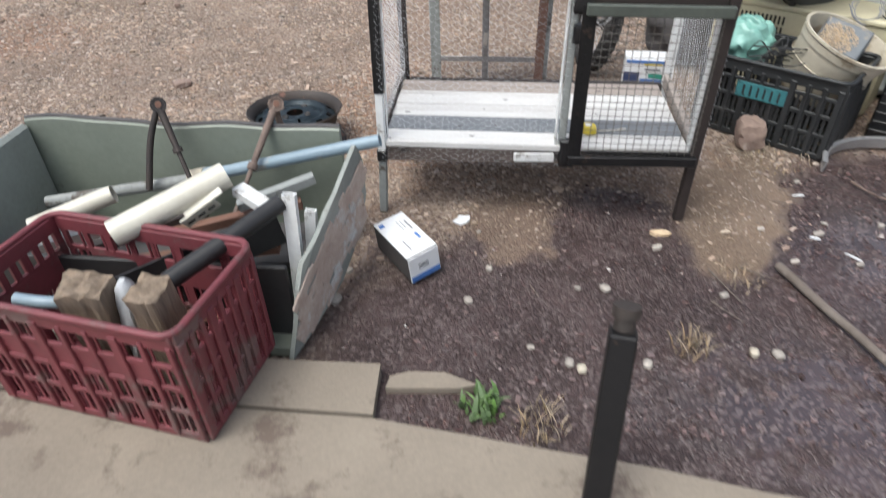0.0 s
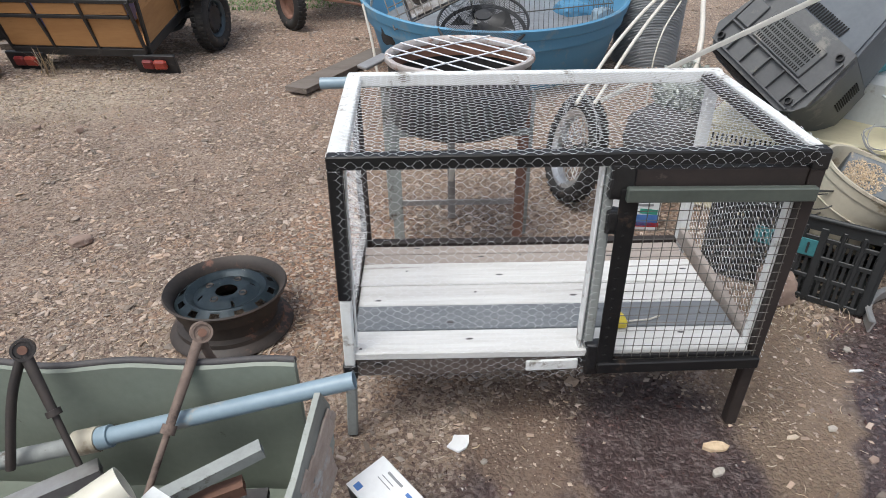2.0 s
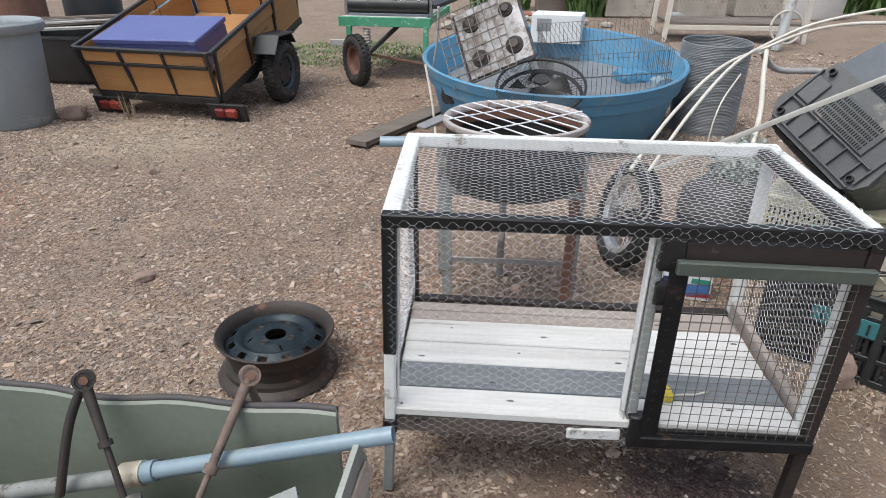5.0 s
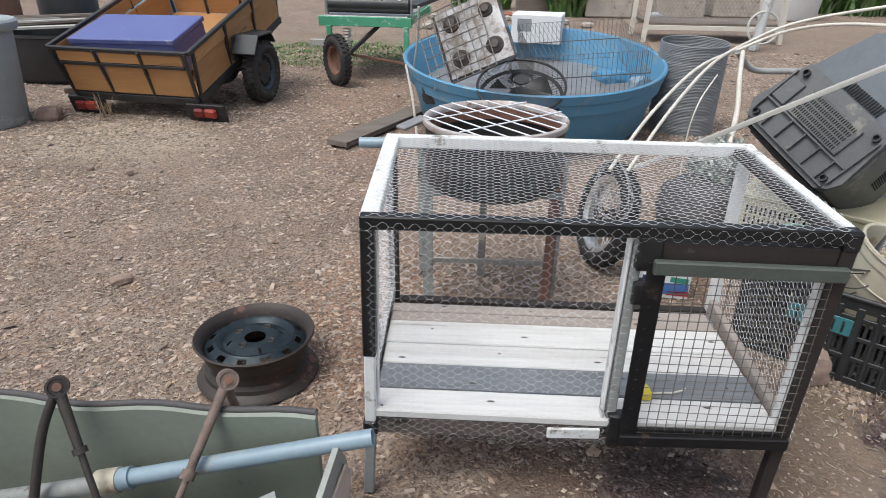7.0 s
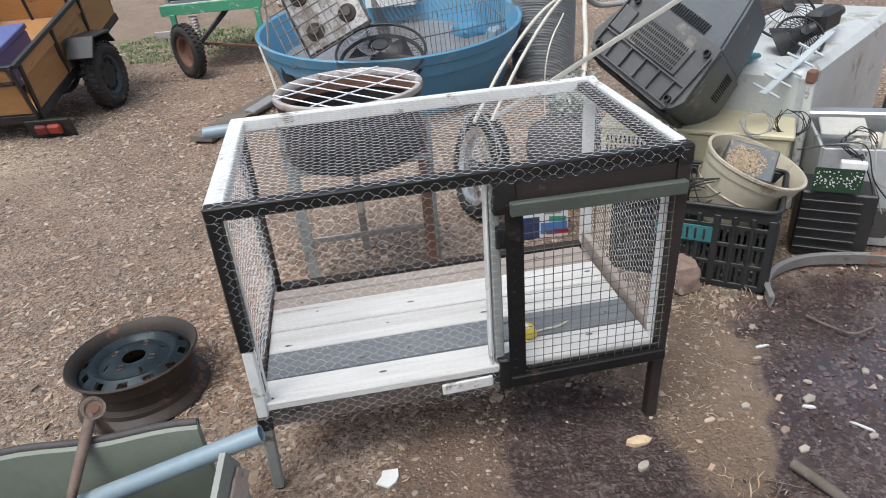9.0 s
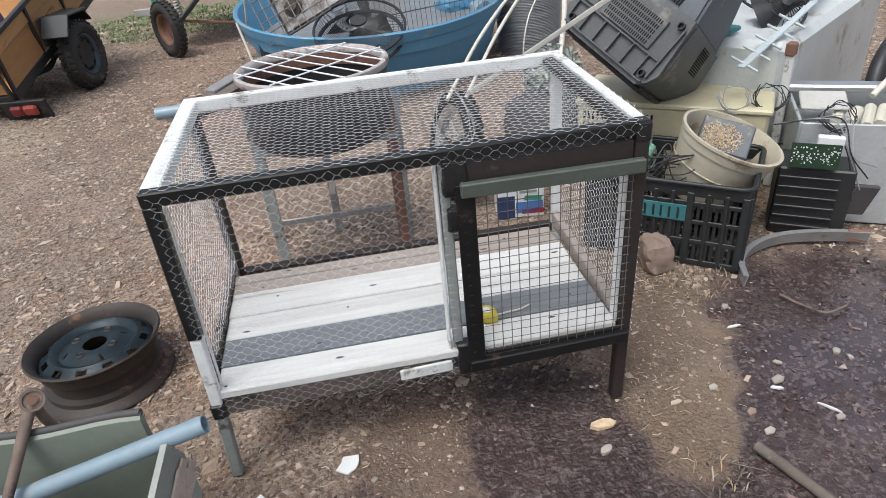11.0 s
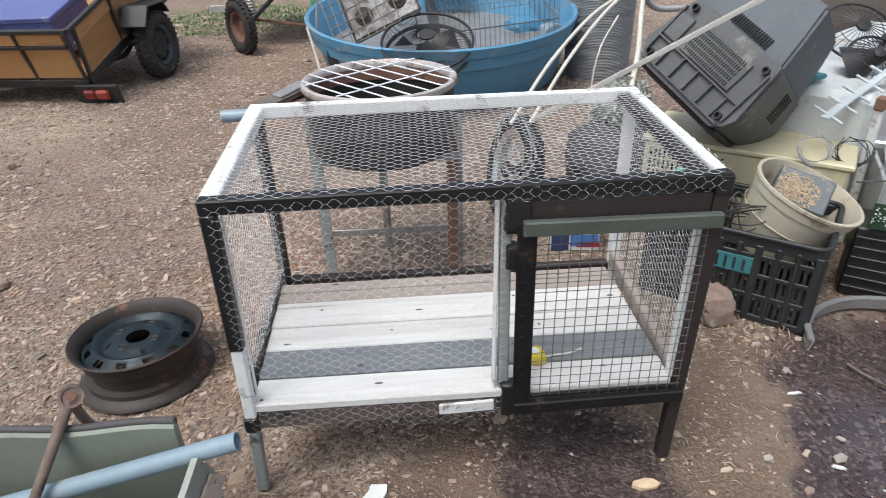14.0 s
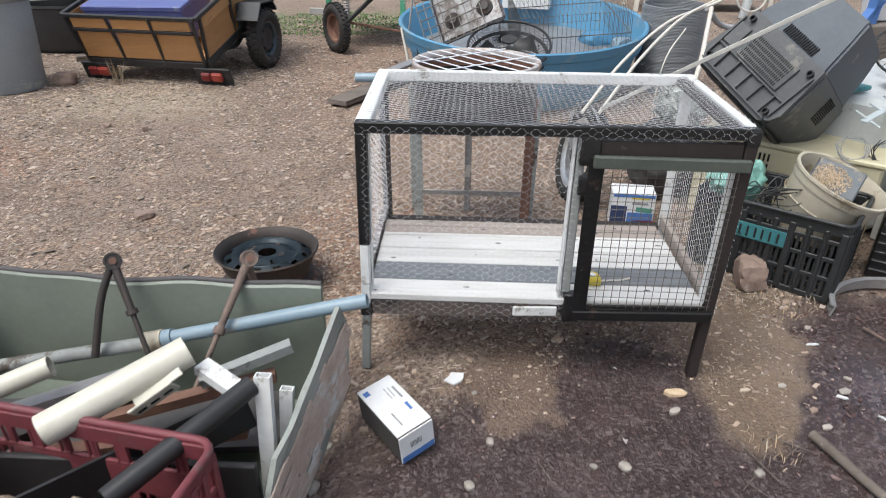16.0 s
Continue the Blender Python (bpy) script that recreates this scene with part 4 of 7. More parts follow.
# ---- crates ----
def crate(t, m, L=0.55, W=0.36, H=0.31, ribs=9, panel=None, slat=0.004):
    """A slotted plastic produce crate: four lattice walls, rolled rim, slotted floor."""
    def wall(length):
        bm = B()
        for z, h in ((0.012, 0.024), (0.095, 0.016), (0.17, 0.016), (0.238, 0.016)):
            box(bm, (0, 0, z), (length - 0.01, 0.008, h), 0.002)
        box(bm, (0, 0, H - 0.025), (length - 0.004, 0.01, 0.04), 0.002)
        for i in range(ribs + 1):
            x = -length / 2 + 0.012 + (length - 0.024) * i / ribs
            box(bm, (x, -0.003, H / 2 - 0.01), (0.013 if i % 3 else 0.022, 0.012, H - 0.04), 0.002)
        for k in range(ribs * 3):
            x = -length / 2 + 0.02 + (length - 0.04) * k / (ribs * 3 - 1)
            box(bm, (x, 0.002, 0.055), (slat, 0.004, 0.07))
            box(bm, (x, 0.002, 0.132), (slat, 0.004, 0.07))
            box(bm, (x, 0.002, 0.204), (slat, 0.004, 0.06))
            if k % 3 != 1:
                box(bm, (x, 0.002, (0.238 + H - 0.04) / 2), (0.005, 0.004, H - 0.27))
        if panel:
            box(bm, (0, 0.002, 0.2), (length * panel, 0.005, 0.07))
        return bm
    for nm, ang, dx, dy, ln in (("side_wall", 0, 0, -W / 2, L), ("side_wall", 180, 0, W / 2, L), ("end_wall", 90, L / 2, 0, W), ("end_wall", -90, -L / 2, 0, W)):
        bm = wall(ln)
        mm = pose(dx, dy, 0, 0, 0, ang)
        bm.transform(mm)
        part(nm, bm, m, t)
    bm = B()
    pts = []
    for cx, cy, a in ((L / 2, W / 2, 0), (-L / 2, W / 2, 90), (-L / 2, -W / 2, 180), (L / 2, -W / 2, 270)):
        for k in range(5):
            q = radians(a + 90 * k / 4)
            pts.append((cx - math.copysign(0.03, cx) + 0.036 * math.cos(q), cy - math.copysign(0.03, cy) + 0.036 * math.sin(q), H))
    sweep(bm, pts, 0.0085, 8, closed=True)
    part("rim", bm, m, t, smooth=50)
    bm = B()
    for i in range(12):
        box(bm, (-L / 2 + 0.03 + (L - 0.06) * i / 11, 0, 0.01), (0.022, W - 0.02, 0.012))
    for j in range(6):
        box(bm, (0, -W / 2 + 0.03 + (W - 0.06) * j / 5, 0.012), (L - 0.02, 0.018, 0.008))
    part("floor", bm, m, t)["kind"] = "stuff"


def build_red_crate():
    t = thing("red_crate", pose(-0.77, 1.055, 0.034, 0, 0, -9), "faded dark red slotted plastic crate of wood on the paving", "crate")
    crate(t, M["red_crate"], 0.55, 0.31, 0.335, 8, 0.72, slat=0.007)
    for i, (x, y, a, w) in enumerate(((-0.775, 1.0, 4, 0.1), (-0.625, 1.0, -6, 0.068))):
        b = thing("wood_block", pose(x, y, 0.055, 6, 3, a), "split rough firewood block standing in the red crate", "firewood", "firewood in the crate")
        bm = B()
        box(bm, (0, 0, 0.172), (w, 0.075, 0.345), 0.002)
        bmesh.ops.subdivide_edges(bm, edges=bm.edges[:], cuts=6, use_grid_fill=True)
        for v in bm.verts:
            k = Vector((v.co.x * 60, v.co.y * 60, v.co.z * 3 + i * 5))
            v.co += Vector((0.006, 0.006, 0)) * noise.noise(k) + 0.004 * noise.noise_vector(v.co * 30 + Vector((i * 5, 0, 0)))
            if v.co.z > 0.33:
                v.co.z += 0.016 * noise.noise(Vector((v.co.x * 45, v.co.y * 45, i)))
        part("wood_grain", bm, M["log_wood"], b)
    b = thing("plastic_bag", pose(-0.688, 0.99, 0.055), "crumpled clear plastic bag between blocks in the red crate", "bag")
    bm = B()
    bmesh.ops.create_icosphere(bm, subdivisions=3, radius=1)
    for v in bm.verts:
        v.co = Vector((v.co.x * 0.03, v.co.y * 0.04, 0.17 + v.co.z * 0.17)) + 0.012 * noise.noise_vector(v.co * 3.5)
    part("film", bm, M["bag_clear"], b, smooth=60)
    b = thing("black_tube", pose(-0.62, 1.12, 0.2), "black rubber tube leaning out of the red crate", "tube")
    bm = B()
    pipe(bm, (-0.635, 1.06, 0.33), (-0.45, 1.33, 0.375), 0.023, 0.005, 20)
    part("hose_wall", bm, M["black_plastic"], b, w=True, smooth=40)
    b = thing("blue_hose", pose(-0.95, 1.0, 0.05), "short piece of blue hose in the red crate", "hose")
    bm = B()
    sweep(bm, smooth_path([(-0.97, 1.0, 0.31), (-0.9, 1.0, 0.305), (-0.84, 1.02, 0.29)]), 0.014, 10)
    part("hose_wall", bm, M["blue_pipe"], b, w=True, smooth=50)


build_red_crate()


def build_black_crate():
    t = thing("black_crate", pose(1.215, 2.63, 0, 0, 0, -37), "black slotted plastic crate holding a bucket and cables", "crate")
    crate(t, M["black_crate"], 0.53, 0.36, 0.31, 9, slat=0.0105)
    bm = B()
    box(bm, (-0.02, -0.19, 0.203), (0.19, 0.004, 0.06), 0.001)
    p = part("painted_patch", bm, M["teal"], t, "teal paint patch with dark letters")
    # dark unreadable strokes on the patch
    bm = B()
    for x0 in (-0.085, -0.058, -0.03, -0.005, 0.022, 0.05):
        box(bm, (x0, -0.1935, 0.203), (0.007, 0.003, 0.04))
    part("lettering", bm, M["black_crate"], p)
    # leaning cream bucket
    b = thing("bucket", Matrix.Translation((1.322, 2.632, 0.17)) @ Vector((0.294, -0.208, 0.93)).to_track_quat("Z", "Y").to_matrix().to_4x4(), "dirty cream plastic bucket tilted in the black crate", "bucket")
    bm = B()
    lathe(bm, [(0, 0), (0.135, 0), (0.14, 0.01), (0.165, 0.19), (0.17, 0.192), (0.174, 0.22), (0.18, 0.225), (0.18, 0.234), (0.169, 0.234), (0.161, 0.21), (0.136, 0.012), (0, 0.012)], 48, wob=0.012)
    part("shell", bm, M["cream"], b, smooth=40)
    bm = B()
    sweep(bm, ring_pts((0, 0, 0.12), 0.158, 40), 0.003, 6, closed=True)
    part("hoop", bm, M["cream"], b, smooth=60)
    # metal tin with wood shavings in it
    k = thing("metal_tin", pose(1.385, 2.65, 0.305, 42, 12, -34) @ Matrix.Scale(0.85, 4), "dented blue-grey metal tin smeared with sawdust lying in the bucket", "tin")
    bm = B()
    box(bm, (0, 0, 0.075), (0.2, 0.15, 0.15), 0.006)
    part("body", bm, M["tin_steel"], k)
    bm = B()
    rnd = random.Random(3)
    for i in range(900):
        a, r = rnd.uniform(0, 6.28), 0.075 * rnd.random() ** 0.8
        x, y = r * math.cos(a) * 1.15 - 0.02, r * math.sin(a) * 0.9 - 0.012
        if abs(x) > 0.092 or abs(y) > 0.068:
            continue
        h = 0.008 * max(0.0, 1 - r / 0.07)
        c = Vector((x, y, 0.151 + h * rnd.random()))
        q = Euler((rnd.uniform(-0.6, 0.6), rnd.uniform(-0.6, 0.6), rnd.uniform(0, 6))).to_matrix()
        ln, w = rnd.uniform(0.002, 0.006), rnd.uniform(0.001, 0.0025)
        f = [bm.verts.new(c + q @ Vector(p)) for p in ((-ln, -w, 0), (ln, -w, 0.001), (ln, w, 0), (-ln, w, 0.001), (0, 0, 0.003))]
        for u in range(4):
            bm.faces.new((f[u], f[(u + 1) % 4], f[4]))
    part("sawdust", bm, M["sawdust"], k, "pale heap of sawdust")
    # green bag and cables beside the bucket
    g = thing("green_bag", pose(1.06, 2.73, 0.22), "crumpled green plastic bag in the black crate", "bag")
    bm = B()
    bmesh.ops.create_icosphere(bm, subdivisions=4, radius=1)
    for v in bm.verts:
        v.co = Vector((v.co.x * 0.11, v.co.y * 0.09, 0.1 + v.co.z * 0.1)) + 0.03 * noise.noise_vector(v.co * 2.6) + 0.01 * noise.noise_vector(v.co * 9)
    part("film", bm, M["bag_green"], g, smooth=80)
    rnd = random.Random(8)
    for i in range(7):
        c = thing("cable", pose(1.1, 2.58, 0.3), "loop of thin black cable hanging in the black crate", "cable", "cables in the crate")
        bm = B()
        pts = [(1.02 + 0.25 * rnd.random(), 2.52 + 0.1 * rnd.random(), 0.27 + 0.12 * rnd.random()) for _ in range(5)]
        sweep(bm, smooth_path(pts), 0.0023, 6)
        part("wire", bm, M["cable"], c, w=True)


build_black_crate()


def rock(name, x, y, s, m, label, cat, seed, sq=0.7, sub=3, z=None):
    bm = B()
    bmesh.ops.create_icosphere(bm, subdivisions=sub, radius=1)
    for v in bm.verts:
        c = v.co.copy()
        mx = max(abs(c.x), abs(c.y), abs(c.z))
        v.co = c.lerp(c / mx * 0.8, sq) + 0.16 * noise.noise_vector(c * 1.7 + Vector((seed, 0, 0))) + 0.05 * noise.noise_vector(c * 5 + Vector((seed, 1, 0)))
        v.co = Vector((v.co.x * s[0], v.co.y * s[1], v.co.z * s[2]))
    lo = min(v.co.z for v in bm.verts)
    ob = part(name, bm, m, smooth=35)
    ob.matrix_basis = pose(x, y, (lie(x, y) if z is None else z) - lo - 0.003, 0, 0, seed * 37)
    return tagged(ob, label, cat)


rock("stone", 1.075, 2.45, (0.075, 0.06, 0.064), M["stone"], "brown angular stone beside the black crate", "stone", 2.3, 0.95)
rock("stone", -1.517, 2.905, (0.05, 0.035, 0.02), M["stone"], "small pale stone lying on the earth", "stone", 1.2)
rock("stone", -2.13, 4.186, (0.028, 0.022, 0.02), M["stone"], "small brown stone lying on the earth", "stone", 3.2)
rock("stone", -2.42, 4.26, (0.03, 0.02, 0.016), M["stone"], "small brown stone lying on the earth", "stone", 4.2)
rock("stone", -3.35, 5.35, (0.1, 0.07, 0.06), M["stone"], "grey stone beside the trailer light", "stone", 5.2)


# ---- curved metal strip, stick, post ----
def build_strip():
    t = thing("metal_strip", pose(1.5, 2.4, 0), "curved grey metal strip with a rusty end on wet earth", "strip")
    path = smooth_path([(1.29, 2.25, 0.02), (1.33, 2.34, 0.025), (1.42, 2.41, 0.03), (1.55, 2.44, 0.03), (1.7, 2.41, 0.03), (1.82, 2.36, 0.03)], 8)
    bm = B()
    prev = None
    for i, p in enumerate(path):
        d = (path[min(i + 1, len(path) - 1)] - path[max(i - 1, 0)]).normalized()
        s = Vector((-d.y, d.x, 0))
        ring = [bm.verts.new(p + s * a + Vector((0, 0, b))) for a, b in ((-0.004, -0.02), (-0.012, 0.022), (0.004, 0.026), (0.008, 0.022), (-0.006, 0.018), (0.002, -0.02))]
        if prev:
            for j in range(6):
                bm.faces.new((prev[j], prev[(j + 1) % 6], ring[(j + 1) % 6], ring[j]))
        else:
            bm.faces.new(ring)
        prev = ring
    bm.faces.new(prev)
    part("channel", bm, M["steel"], t, w=True, smooth=40)
    bm = B()
    box(bm, (1.79, 2.375, 0.034), (0.07, 0.016, 0.046), 0.003, Euler((0, 0, radians(-22))).to_matrix())
    part("rusty_end", bm, M["rust"], t, "rusted end of the strip", w=True)


build_strip()


def stick(name, p, q, r, m, label, cat):
    t = thing(name, pose(*p), label, cat)
    bm = B()
    p, q = Vector(p), Vector(q)
    pts = [p.lerp(q, i / 6) + 0.008 * noise.noise_vector(p.lerp(q, i / 6) * 6) for i in range(7)]
    sweep(bm, pts, r, 8, r2=r * 0.8)
    part("bark", bm, m, t, w=True, smooth=50)


stick("branch", (0.95, 1.64, 0.013), (1.11, 1.2, 0.018), 0.014, M["old_wood"], "weathered grey stick lying on the wet earth", "stick")


for _a, _b in (((0.74, 1.62), (0.8, 1.47)), ((0.78, 1.52), (0.7, 1.44)), ((0.72, 1.47), (0.78, 1.38)), ((0.86, 1.65), (0.8, 1.6)), ((0.83, 1.63), (0.93, 1.57)), ((0.9, 1.6), (0.84, 1.55)), ((1.05, 2.02), (1.1, 2.0)), ((0.2, 1.5), (0.23, 1.44))):
    stick("twig", (*_a, 0.006), (*_b, 0.008), 0.0017, M["old_wood"], "grey dry twig lying on the damp earth", "twig")


def build_post():
    t = thing("metal_post", pose(0.325, 0.8, 0.03), "short black square metal post at the paving edge", "post")
    bm = B()
    bar(bm, (0.31, 0.72, 0.03), (0.333, 0.872, 0.44), 0.05, 0.05, 0.004)
    part("tube", bm, M["black_paint"], t, w=True)
    bm = B()
    rod(bm, (0.3335, 0.875, 0.442), (0.335, 0.885, 0.468), 0.019, 18)
    rod(bm, (0.335, 0.885, 0.466), (0.3365, 0.892, 0.485), 0.025, 18)
    part("cap", bm, M["rim_rust"], t, "rusty cap", w=True, smooth=40)


build_post()


# ---- old refrigerator cabinet full of scrap ----
def build_fridge_shell():
    t = thing("refrigerator_cabinet", pose(-0.9, 1.42, 0), "old pale green fridge cabinet lying open, full of scrap pipes", "refrigerator")
    bm = B()
    # back wall with a rolled top edge, slightly wavy
    n = 24
    pr = [(0.0, 0.0), (0.0, 0.385), (0.012, 0.395), (0.02, 0.385), (0.02, 0.0)]
    g = []
    for i in range(n + 1):
        x = -1.42 + 1.04 * i / n
        wv = 0.006 * math.sin(i * 0.9) + (0.01 * math.sin(i * 0.35))
        yy = 1.74 - 0.065 * i / n + wv
        zt = 0.97 + 0.07 * i / n + 0.012 * math.sin(i * 0.5)
        g.append([bm.verts.new((x, yy + a, z * zt)) for a, z in pr])
    for i in range(n):
        for j in range(5):
            bm.faces.new((g[i][j], g[i + 1][j], g[i + 1][(j + 1) % 5], g[i][(j + 1) % 5]))
    bm.faces.new(g[0])
    bm.faces.new(g[-1])
    part("back_wall", bm, M["fridge_green"], t, "pale green enamelled sheet wall", w=True, smooth=40)
    bm = B()
    sweep(bm, [Vector((-1.42 + 1.04 * i / n, 1.74 - 0.065 * i / n + 0.006 * math.sin(i * 0.9) + 0.01 * math.sin(i * 0.35) + 0.014, 0.392 * (0.97 + 0.07 * i / n + 0.012 * math.sin(i * 0.5)))) for i in range(n + 1)], 0.008, 8)
    part("edge_trim", bm, M["card_dark"], t, "dark dirty folded edge", w=True, smooth=60)
    bm = B()
    box(bm, (-1.42, 1.45, 0.185), (0.03, 0.58, 0.37), 0.012)
    part("end_wall", bm, M["fridge_liner"], t, "whitish rounded end wall", w=True)
    bm = B()
    slab_poly(bm, [(-1.42, 1.16), (-0.42, 1.16), (-0.38, 1.67), (-1.42, 1.73)], 0.0, 0.03)
    part("floor", bm, M["fridge_green"], t, w=True)
    bm = B()
    box(bm, (-0.92, 1.222, 0.13), (1.0, 0.016, 0.26), 0.004)
    part("front_wall", bm, M["black_plastic"], t, "dirty black bottom panel", w=True)
    # torn end sheet with brown insulation left on it
    bm = B()
    outline = [(1.135, 0.012), (1.165, 0.11), (1.205, 0.195), (1.25, 0.248), (1.32, 0.272), (1.4, 0.305), (1.46, 0.328), (1.54, 0.362), (1.615, 0.392), (1.645, 0.33), (1.66, 0.2), (1.6, 0.1), (1.45, 0.03), (1.25, 0.012)]
    a = [bm.verts.new((-0.415 + 0.18 * (y - 1.2) + 0.04 * z + 0.008 * noise.noise(Vector((y * 14, z * 14, 0))), y, z)) for y, z in outline]
    c = [bm.verts.new(v.co + Vector((0.012, 0, 0))) for v in a]
    bm.faces.new(a)
    bm.faces.new(c[::-1])
    for i in range(len(a)):
        bm.faces.new((a[i], a[(i + 1) % len(a)], c[(i + 1) % len(a)], c[i]))
    part("torn_end", bm, M["fridge_liner"], t, "torn grey end sheet with brown insulation", w=True)
    bm = B()
    rnd = random.Random(4)
    for i in range(120):
        y = rnd.uniform(1.2, 1.62)
        zmax = 0.2 + 0.38 * (y - 1.25)
        z = rnd.uniform(0.04 + max(0.0, y - 1.45) * 0.4, max(0.07, zmax))
        x = -0.415 + 0.18 * (y - 1.2) + 0.04 * z + 0.014
        vs = box(bm, (x, y, z), (0.006, rnd.uniform(0.04, 0.1), rnd.uniform(0.016, 0.028)), 0.002, Euler((radians(rnd.uniform(22, 32)), 0, radians(-14))).to_matrix())
    part("insulation", bm, M["foam"], t, "brown foam scraps stuck to the sheet", w=True)["kind"] = "stuff"


build_fridge_shell()


def pipe_thing(name, p, q, r, m, label, cat="pipe", wall=0.003, n=20, extra=None):
    t = thing(name, pose(*p), label, cat)
    bm = B()
    pipe(bm, p, q, r, wall, n)
    part("pipe_wall", bm, m, t, w=True, smooth=40)
    if extra:
        extra(t)
    return t


def tube_thing(name, p, q, w, h, m, label, wall=0.003, cat="tube"):
    """A hollow square tube lying in the scrap."""
    t = thing(name, pose(*p), label, cat)
    x, y, z = basis(p, q)
    p, q = Vector(p), Vector(q)
    bm = B()
    g = []
    for c, k in ((p, 0), (q, 0), (q, wall), (p, wall)):
        g.append([bm.verts.new(c + sx * (w / 2 - k) * x + sy * (h / 2 - k) * y) for sx, sy in ((-1, -1), (1, -1), (1, 1), (-1, 1))])
    for i in range(4):
        for j in range(4):
            bm.faces.new((g[i][j], g[i][(j + 1) % 4], g[(i + 1) % 4][(j + 1) % 4], g[(i + 1) % 4][j]))
    part("tube_wall", bm, m, t, w=True)
    return t


def blue_extra(t):
    bm = B()
    rod(bm, (-0.79, 1.618, 0.271), (-0.84, 1.616, 0.26), 0.027, 16)
    part("coupling", bm, M["cream"], t, "yellowed coupling", w=True, smooth=40)
    bm = B()
    rod(bm, (-0.765, 1.62, 0.277), (-0.79, 1.618, 0.271), 0.024, 16)
    part("collar", bm, M["blue_pipe"], t, w=True, smooth=40)


pipe_thing("blue_pipe", (-0.79, 1.619, 0.271), (-0.252, 1.65, 0.391), 0.0185, M["blue_pipe"], "pale blue plastic water pipe resting on the scrap", extra=blue_extra)
pipe_thing("blue_pipe", (-1.3, 1.56, 0.19), (-0.84, 1.615, 0.257), 0.0185, M["grey_paint"], "dirty blue-grey plastic pipe among the scrap")


def white_extra(t):
    bm = B()
    mm = Euler((radians(35), radians(-24), radians(34))).to_matrix()
    box(bm, (-0.645, 1.29, 0.362), (0.1, 0.006, 0.055), 0.002, mm)
    box(bm, (-0.64, 1.303, 0.39), (0.11, 0.03, 0.006), 0.002, mm)
    part("bracket", bm, M["white_pvc"], t, "slotted plastic bracket", w=True)
    bm = B()
    for k in range(3):
        c = Vector((-0.645, 1.29, 0.362)) + mm @ Vector((-0.03 + 0.03 * k, -0.004, -0.002))
        box(bm, c, (0.02, 0.003, 0.007), 0, mm)
    part("slot", bm, M["dark"], t, w=True)


pipe_thing("white_pipe", (-0.83, 1.195, 0.355), (-0.597, 1.378, 0.424), 0.034, M["white_pvc"], "fat yellowed white plastic pipe leaning on the scrap", extra=white_extra, wall=0.004, n=28)
pipe_thing("white_pipe", (-1.2, 1.36, 0.24), (-1.0, 1.47, 0.29), 0.026, M["white_pvc"], "short piece of white pipe among the scrap")
pipe_thing("white_pipe", (-0.67, 1.27, 0.22), (-0.62, 1.33, 0.245), 0.022, M["white_pvc"], "short white pipe elbow among the scrap")
tube_thing("white_tube", (-0.58, 1.385, 0.378), (-0.48, 1.335, 0.35), 0.04, 0.022, M["white_paint"], "short white painted flat tube among the scrap")
tube_thing("white_tube", (-0.424, 1.335, 0.4), (-0.435, 1.3, 0.05), 0.034, 0.02, M["white_paint"], "white painted square tube standing in the scrap")
tube_thing("white_tube", (-0.4, 1.4, 0.31), (-0.42, 1.37, 0.04), 0.03, 0.02, M["white_paint"], "white painted square tube standing in the scrap")
tube_thing("grey_tube", (-0.62, 1.44, 0.285), (-0.422, 1.53, 0.332), 0.03, 0.024, M["grey_paint"], "grey flat steel tube among the scrap")
tube_thing("brown_tube", (-0.85, 1.36, 0.22), (-0.46, 1.5, 0.265), 0.03, 0.026, M["rust"], "rusty brown steel tube among the scrap")
tube_thing("brown_tube", (-1.15, 1.24, 0.19), (-0.72, 1.45, 0.26), 0.03, 0.026, M["brown_paint"], "rusty brown steel tube among the scrap")
tube_thing("brown_tube", (-0.95, 1.3, 0.17), (-0.5, 1.38, 0.2), 0.035, 0.03, M["rust"], "rusty brown steel tube among the scrap")
tube_thing("dark_board", (-0.88, 1.1, 0.2), (-0.48, 1.37, 0.275), 0.008, 0.11, M["black_plastic"], "thin black board leaning in the scrap", cat="board")
tube_thing("grey_tube", (-1.35, 1.3, 0.15), (-0.8, 1.6, 0.2), 0.04, 0.03, M["steel"], "grey steel tube low in the scrap")
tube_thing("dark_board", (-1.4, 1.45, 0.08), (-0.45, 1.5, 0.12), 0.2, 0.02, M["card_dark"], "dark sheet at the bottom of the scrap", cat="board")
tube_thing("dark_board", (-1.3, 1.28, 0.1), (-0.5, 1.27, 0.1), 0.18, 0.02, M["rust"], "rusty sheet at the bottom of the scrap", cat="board")


